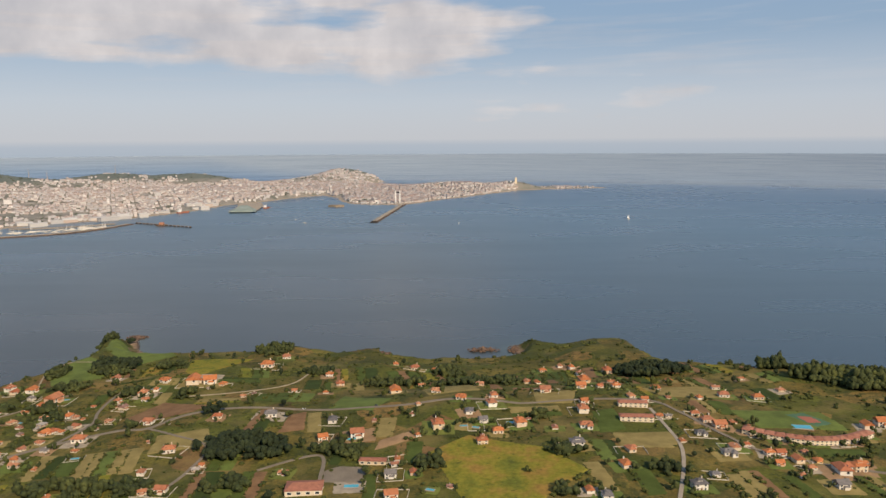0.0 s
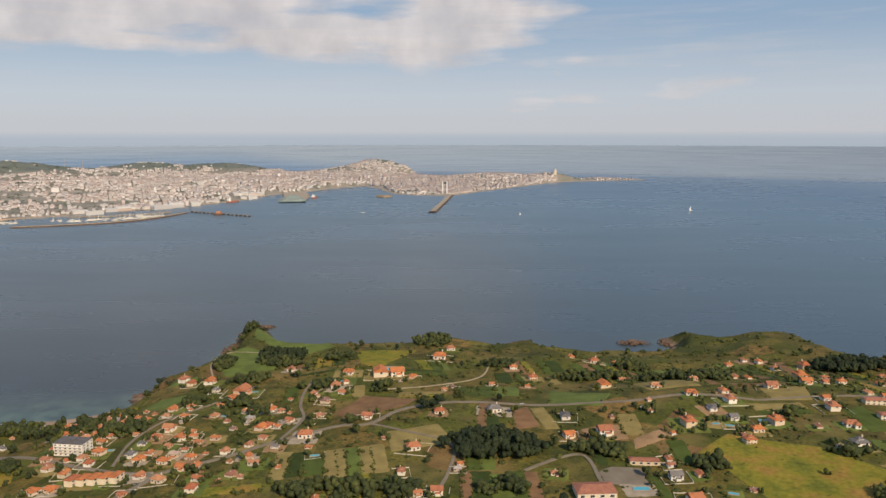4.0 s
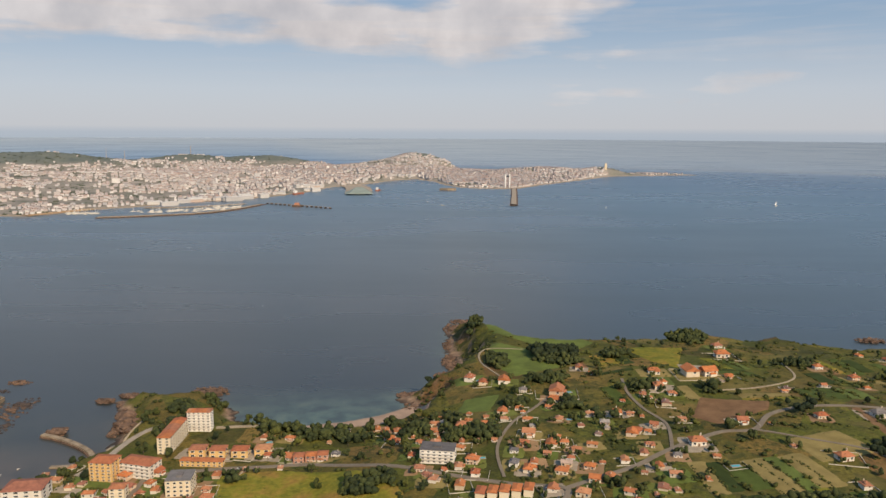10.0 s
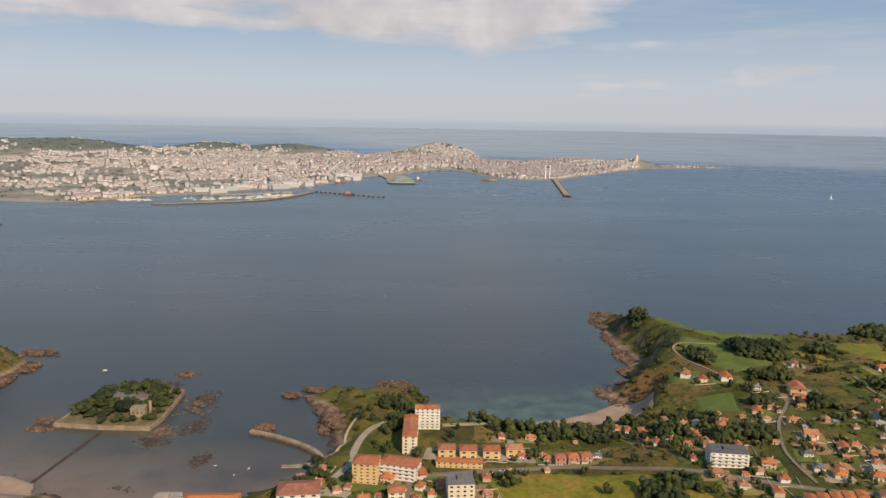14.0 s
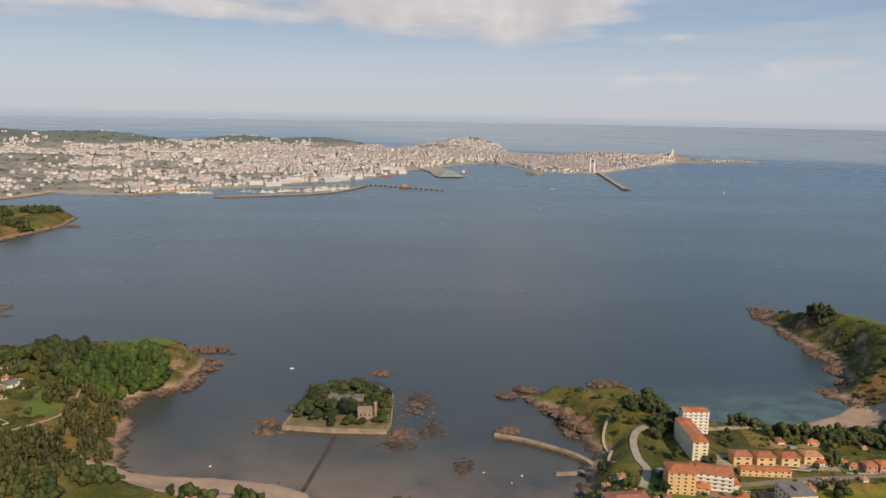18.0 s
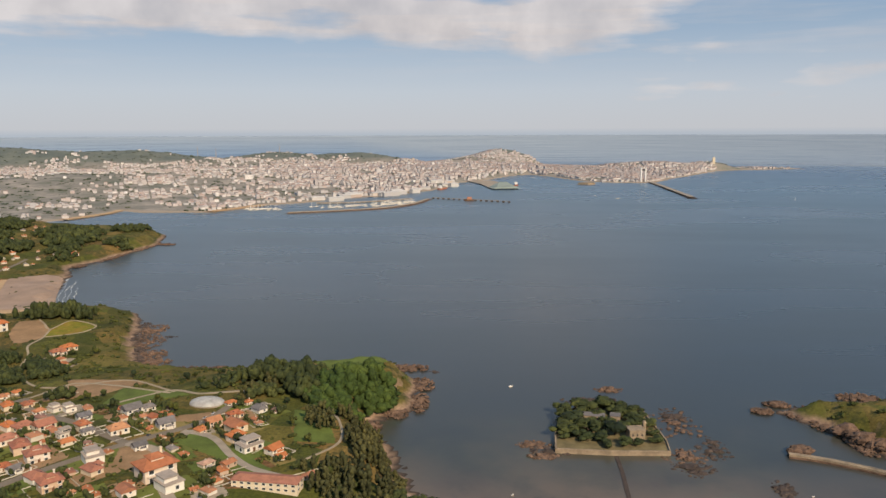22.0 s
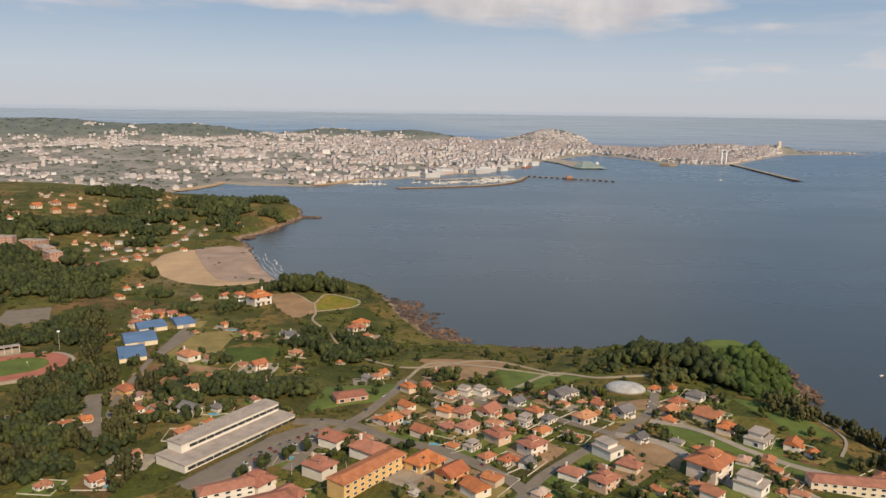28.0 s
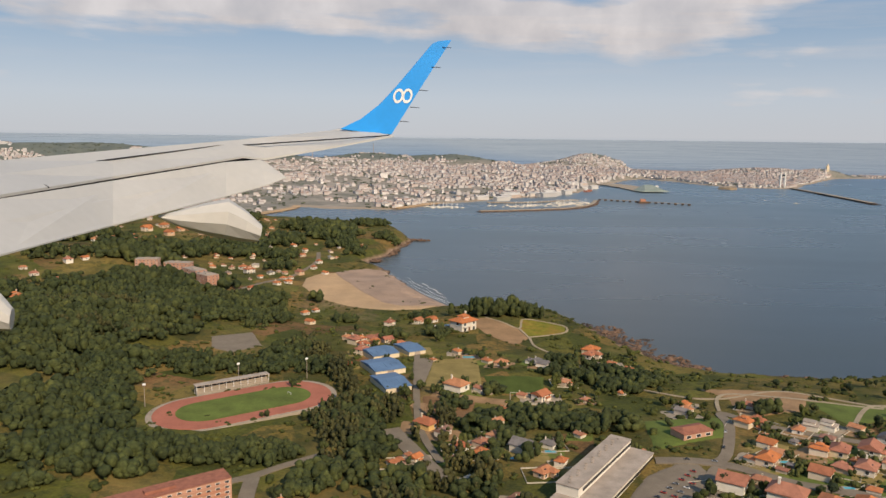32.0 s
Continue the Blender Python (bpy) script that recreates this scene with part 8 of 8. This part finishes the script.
    pylon = thing("port_control_tower", pose(-186, 2792, 3, 0, 0, 10), "twin white concrete port control tower", "tower")
    for x in (-8, 8):
        part("leg", Shape().box(x - 1.9, x + 1.9, -3, 3, -3, 48), M_FRAME, pylon)
    part("bridge_floor", Shape().box(-6, 6, -3, 3, 38, 43), M_GLASS, pylon)
    light = thing("lighthouse", pose(328, 3600, float(far_height(np.array([328.0]), np.array([3600.0]))[0])), "ancient square stone lighthouse tower", "lighthouse")
    part("shaft", Shape().box(-5, 5, -5, 5, -4, 22), M_CREAM, light)
    part("lantern", Shape().pole((0, 0, 22), (0, 0, 29), 4, 2.6, 8), M_CREAM, light)
    castle = solid("harbour_castle", Shape().prism(((-430, 2690), (-400, 2672), (-372, 2685), (-376, 2712), (-415, 2716)), -4, 6), M_STONE, "low stone harbour castle on its islet", "castle")
    for x, y in ((-2060, 3680), (-1980, 3700), (-1720, 3880)):
        m = thing("radio_mast", pose(x, y, float(far_height(np.array([float(x)]), np.array([float(y)]))[0])), "thin far radio mast on the hill", "mast", "masts")
        part("pole", Shape().pole((0, 0, -3), (0, 0, 46), 1.6, 0.8), M_FLAT, m)
    s, t = Shape(), Shape()
    for k in range(150):
        x, y = rng.choice(((-1140, 1930), (-1060, 1960), (-1010, 2000), (-980, 2050), (-1290, 1870), (-220, 2830), (-280, 2800)))
        x, y = x + rng.uniform(-45, 45), y + rng.uniform(-22, 22)
        l, a = rng.uniform(4, 8), rng.uniform(0, 3)
        at = pose(x, y, 0, 0, 0, 40 + rng.uniform(-15, 15))
        s.add([(-l, -1.3, 1.4), (l * 0.6, -1.3, 1.4), (l, 0, 1.6), (l * 0.6, 1.3, 1.4), (-l, 1.3, 1.4), (-l, -1, -0.4), (l * 0.8, 0, -0.4), (-l, 1, -0.4)],
              [(0, 1, 2, 3, 4), (0, 5, 6, 2, 1), (4, 3, 2, 6, 7), (0, 4, 7, 5)], at=at)
        s.box(-l * 0.5, l * 0.2, -0.8, 0.8, 1.4, 2.4, at=at)
        t.box(-0.15, 0.15, -0.15, 0.15, 1.4, 11, at=at)
    fleet = thing("marina_boats", Matrix(), "crowded white yachts moored in the marina", "boats", kind="stuff")
    tagged(part("hulls", s, M_WHITE, fleet), kind="stuff")
    tagged(part("masts", t, M_FRAME, fleet), kind="stuff")
    for x, y, a, l in ((-640, 2640, 80, 40), (-880, 2480, 60, 50)):
        ob = thing("cargo_ship", pose(x, y, 0, 0, 0, a), "moored ship with a dark red hull", "ship", "ships")
        part("hull", Shape().prism(((-l / 2, -5), (l * 0.36, -5), (l / 2, 0), (l * 0.36, 5), (-l / 2, 5)), -3, 5), M_REDTILE, ob)
        part("bridge", Shape().box(-l * 0.45, -l * 0.25, -4, 4, 5, 13), M_FRAME, ob)


port()

# ---- clouds ----
def cloud_bank():
    """A far bank of fair-weather cloud over the sea, standing beyond the city."""
    n = Nodes("cloud_bank")
    nt = n.nt
    pos = n.split(n.place())
    mp = n.add("Mapping")
    mp.inputs["Scale"].default_value = (1 / 950, 1 / 950, 1 / 190)
    n.link(n.place(), mp.inputs["Vector"])
    big = n.add("TexNoise", Scale=1.0, Detail=6, Roughness=0.52, Distortion=0.0)
    n.link(mp.outputs[0], big.inputs["Vector"])
    mp2 = n.add("Mapping")
    mp2.inputs["Scale"].default_value = (1 / 1500, 1 / 1500, 1 / 90)
    n.link(n.place(), mp2.inputs["Vector"])
    thin = n.add("TexNoise", Scale=1.0, Detail=6, Roughness=0.55)
    n.link(mp2.outputs[0], thin.inputs["Vector"])
    left = n.range(pos[0], 700, -300, 0.0, 1.0)
    bank = n.math("MULTIPLY", n.range(pos[2], 590, 720), n.range(pos[2], 1500, 1050))
    veil = n.math("MULTIPLY", n.math("MULTIPLY", n.range(pos[2], 440, 700), n.range(pos[2], 1300, 800)), n.range(thin.outputs["Fac"], 0.50, 0.74))
    dens = n.math("ADD", n.math("MULTIPLY", n.math("MULTIPLY", left, bank), 0.30), big.outputs["Fac"])
    a = n.range(dens, 0.62, 0.78)
    a = n.math("MINIMUM", n.math("ADD", n.math("MULTIPLY", a, 0.80), n.math("MULTIPLY", veil, 0.38)), 0.88)
    em = n.add("Emission")
    shade = n.ramp(n.noise(300, 5, 0.5), (0.32, (0.43, 0.40, 0.40)), (0.5, (0.52, 0.475, 0.46)), (0.68, (0.62, 0.565, 0.54)))
    n.link(shade, em.inputs["Color"])
    tr = n.add("BsdfTransparent")
    mix = n.add("MixShader")
    n.link(a, mix.inputs[0])
    n.link(tr.outputs[0], mix.inputs[1])
    n.link(em.outputs[0], mix.inputs[2])
    n.link(mix.outputs[0], n.out.inputs["Surface"])
    s = Shape()
    cols, rows = 40, 8
    for j in range(rows + 1):
        for i in range(cols + 1):
            az, z = radians(-62 + 100 * i / cols), 330 + 1300 * j / rows
            s.v.append((-600 + 4420 * math.sin(az), 100 + 4420 * math.cos(az), z))
    w = cols + 1
    s.f = [(j * w + i, j * w + i + 1, (j + 1) * w + i + 1, (j + 1) * w + i) for j in range(rows) for i in range(cols)]
    s.m = [0] * len(s.f)
    ob = solid("cloud_backdrop", s, n.mat, "pinkish-white broken cloud bank over the sea", "cloud", kind="structure")
    ob.visible_shadow = False


cloud_bank()


# ---- the airliner's wing, where it hangs at the end of the flight ----
def wing():
    EYE = look((-1216.434, 221.15, 150.625), (-1216.519, 223.127, 150.334), 0.7)
    ob = thing("airliner_wing", EYE, "white airliner wing with a lowered flap and a blue upturned winglet", "aircraft wing")
    white = mottled("white_wing_paint", (0.43, 0.415, 0.39), 1.6, 0.06, 0.38, 0.15, spec=0.5)
    blue = mottled("blue_winglet_paint", (0.013, 0.26, 0.71), 1.0, 0.12, 0.35, 0.15, spec=0.5)
    dark = mottled("dark_trim_and_slot_shade", (0.03, 0.03, 0.032), 0.5, 0.2, 0.8)

    def p(x, y, d):
        return Vector(((x - 784) / 1323 * d, (441 - y) / 1323 * d, -d))

    def slab(name, pts, drop, mat, parent=ob, label=""):
        top = [p(*q) for q in pts]
        low = [q - Vector((0, drop, 0)) for q in top]
        k = len(top)
        s = Shape().add(top + low, [tuple(range(k)), tuple(range(2 * k - 1, k - 1, -1))] + [(i, k + i, k + (i + 1) % k, (i + 1) % k) for i in range(k)])
        return part(name, s, mat, parent, label)

    def strip(name, stations, drop, mat, label=""):
        """A skin through pairs of front and rear points, with its underside."""
        s, k = Shape(), len(stations)
        for f, r in stations:
            a, b = p(*f), p(*r)
            m = a.lerp(b, 0.45) + Vector((0, 0.006, 0))
            s.v += [tuple(a), tuple(m), tuple(b), tuple(b - Vector((0, drop * 0.3, 0))), tuple(a - Vector((0, drop, 0)))]
        s.f = [(i * 5 + j, i * 5 + (j + 1) % 5, i * 5 + 5 + (j + 1) % 5, i * 5 + 5 + j) for i in range(k - 1) for j in range(5)]
        s.f += [(0, 1, 2, 3, 4), tuple(range(5 * k - 1, 5 * k - 6, -1))]
        s.m = [0] * len(s.f)
        return part(name, s, mat, ob, label)

    strip("main_panel", (((-90, 292, 8.0), (-90, 356, 7.0)), ((0, 284, 8.6), (0, 345, 7.4)), ((200, 266, 10.5), (200, 313, 9.6)), ((430, 247, 12.9), (430, 277, 12.2)),
                         ((468, 243, 13.3), (468, 281, 12.6)), ((585, 231, 14.6), (600, 258, 13.6)), ((610, 226, 14.7), (697, 240, 14.4))), 0.10, white)
    # shade in the slot ahead of the flap, laid in as a near-black strip
    strip("flap_gap", tuple(((x, y - 4, d + 0.30), (x, y + 6, d + 0.15)) for x, y, d in ((-90, 358, 7.0), (0, 346, 7.4), (200, 315, 9.6), (430, 278, 12.2), (466, 282, 12.6))), 0.03, dark)
    strip("flap", (((-90, 366, 6.9), (-90, 474, 5.9)), ((0, 352, 7.3), (0, 451, 6.4)), ((200, 320, 9.4), (200, 398, 8.6)), ((400, 287, 11.6), (400, 347, 11.0)),
                   ((460, 283, 12.3), (470, 328, 11.8)), ((466, 285, 12.4), (507, 314, 12.2))), 0.05, white)
    def pod(stations, label):
        """A canoe-shaped fairing through stations of x, top, bottom and depth."""
        s, m = Shape(), 10
        for x0, x1, y0, y1, d, wide in stations:
            a, b = p(x0, y0, d), p(x1, y1, d)
            for i in range(m):
                t = 6.283 * i / m
                s.v.append(tuple(a.lerp(b, 0.5 - 0.5 * math.cos(t)) + Vector((0.35, 0, 0.94)) * wide * math.sin(t)))
        k = len(stations)
        s.f = [(j * m + i, j * m + (i + 1) % m, (j + 1) * m + (i + 1) % m, (j + 1) * m + i) for j in range(k - 1) for i in range(m)]
        s.f += [tuple(range(m - 1, -1, -1)), tuple(range((k - 1) * m, k * m))]
        s.m = [0] * len(s.f)
        return part("flap_fairing", s, white, ob, label, smooth=False)

    pod(((280, 282, 382, 386, 9.6, 0.03), (318, 318, 372, 402, 9.8, 0.16), (362, 355, 360, 414, 10.0, 0.24), (405, 395, 352, 423, 10.2, 0.28), (438, 428, 374, 428, 10.2, 0.26), (463, 456, 398, 429, 10.2, 0.20)),
        "grey-white flap track fairing under the wing")
    pod(((-80, -80, 470, 540, 6.6, 0.1), (-30, -30, 490, 580, 6.5, 0.16), (4, 2, 522, 586, 6.4, 0.16), (23, 20, 545, 585, 6.4, 0.12)), "grey-white flap track fairing under the wing")
    let = [(603, 228), (640, 210), (672, 185), (700, 155), (735, 114), (765, 78), (775, 73), (799, 71), (745, 155), (693, 238), (650, 235)]
    front, back = [p(x, y, 14.5) for x, y in let], [p(x, y, 14.5) + Vector((-0.02, 0, -0.05)) for x, y in let]
    k = len(let)
    wl = part("winglet", Shape().add(front + back, [tuple(range(k - 1, -1, -1)), tuple(range(k, 2 * k))] + [(i, (i + 1) % k, k + (i + 1) % k, k + i) for i in range(k)]), blue, ob, "bright blue winglet")
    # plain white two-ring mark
    for cx, cy, rx, ry in ((705, 170, 9, 13), (721, 170, 9, 13)):
        s = Shape()
        m = 22
        for f in (1.0, 0.62):
            for i in range(m):
                a = 6.283 * i / m
                s.v.append(tuple(p(cx + rx * f * math.cos(a) - 0.25 * ry * f * math.sin(a) * 0.6, cy + ry * f * math.sin(a), 14.492)))
        s.f = [(i, (i + 1) % m, m + (i + 1) % m, m + i) for i in range(m)]
        s.m = [0] * m
        part("mark_ring", s, M_FRAME, wl, "white painted ring")
    for x, y in ((797, 84), (778, 119), (756, 160), (740, 190), (722, 215), (640, 250)):
        part("static_wick", Shape().pole(p(x - 14, y, 14.5), p(x + 2, y + 1, 14.4), 0.008, 0.005, 5), dark, ob)
    for a, b in (((30, 304, 8.75), (435, 252, 12.9)), ((86, 332, 8.2), (30, 308, 8.5)), ((420, 258, 12.6), (690, 240, 14.4))):
        q, r = p(*a), p(*b)
        part("panel_seam", Shape().pole(q, r, 0.012, 0.012, 4), dark, ob)


wing()
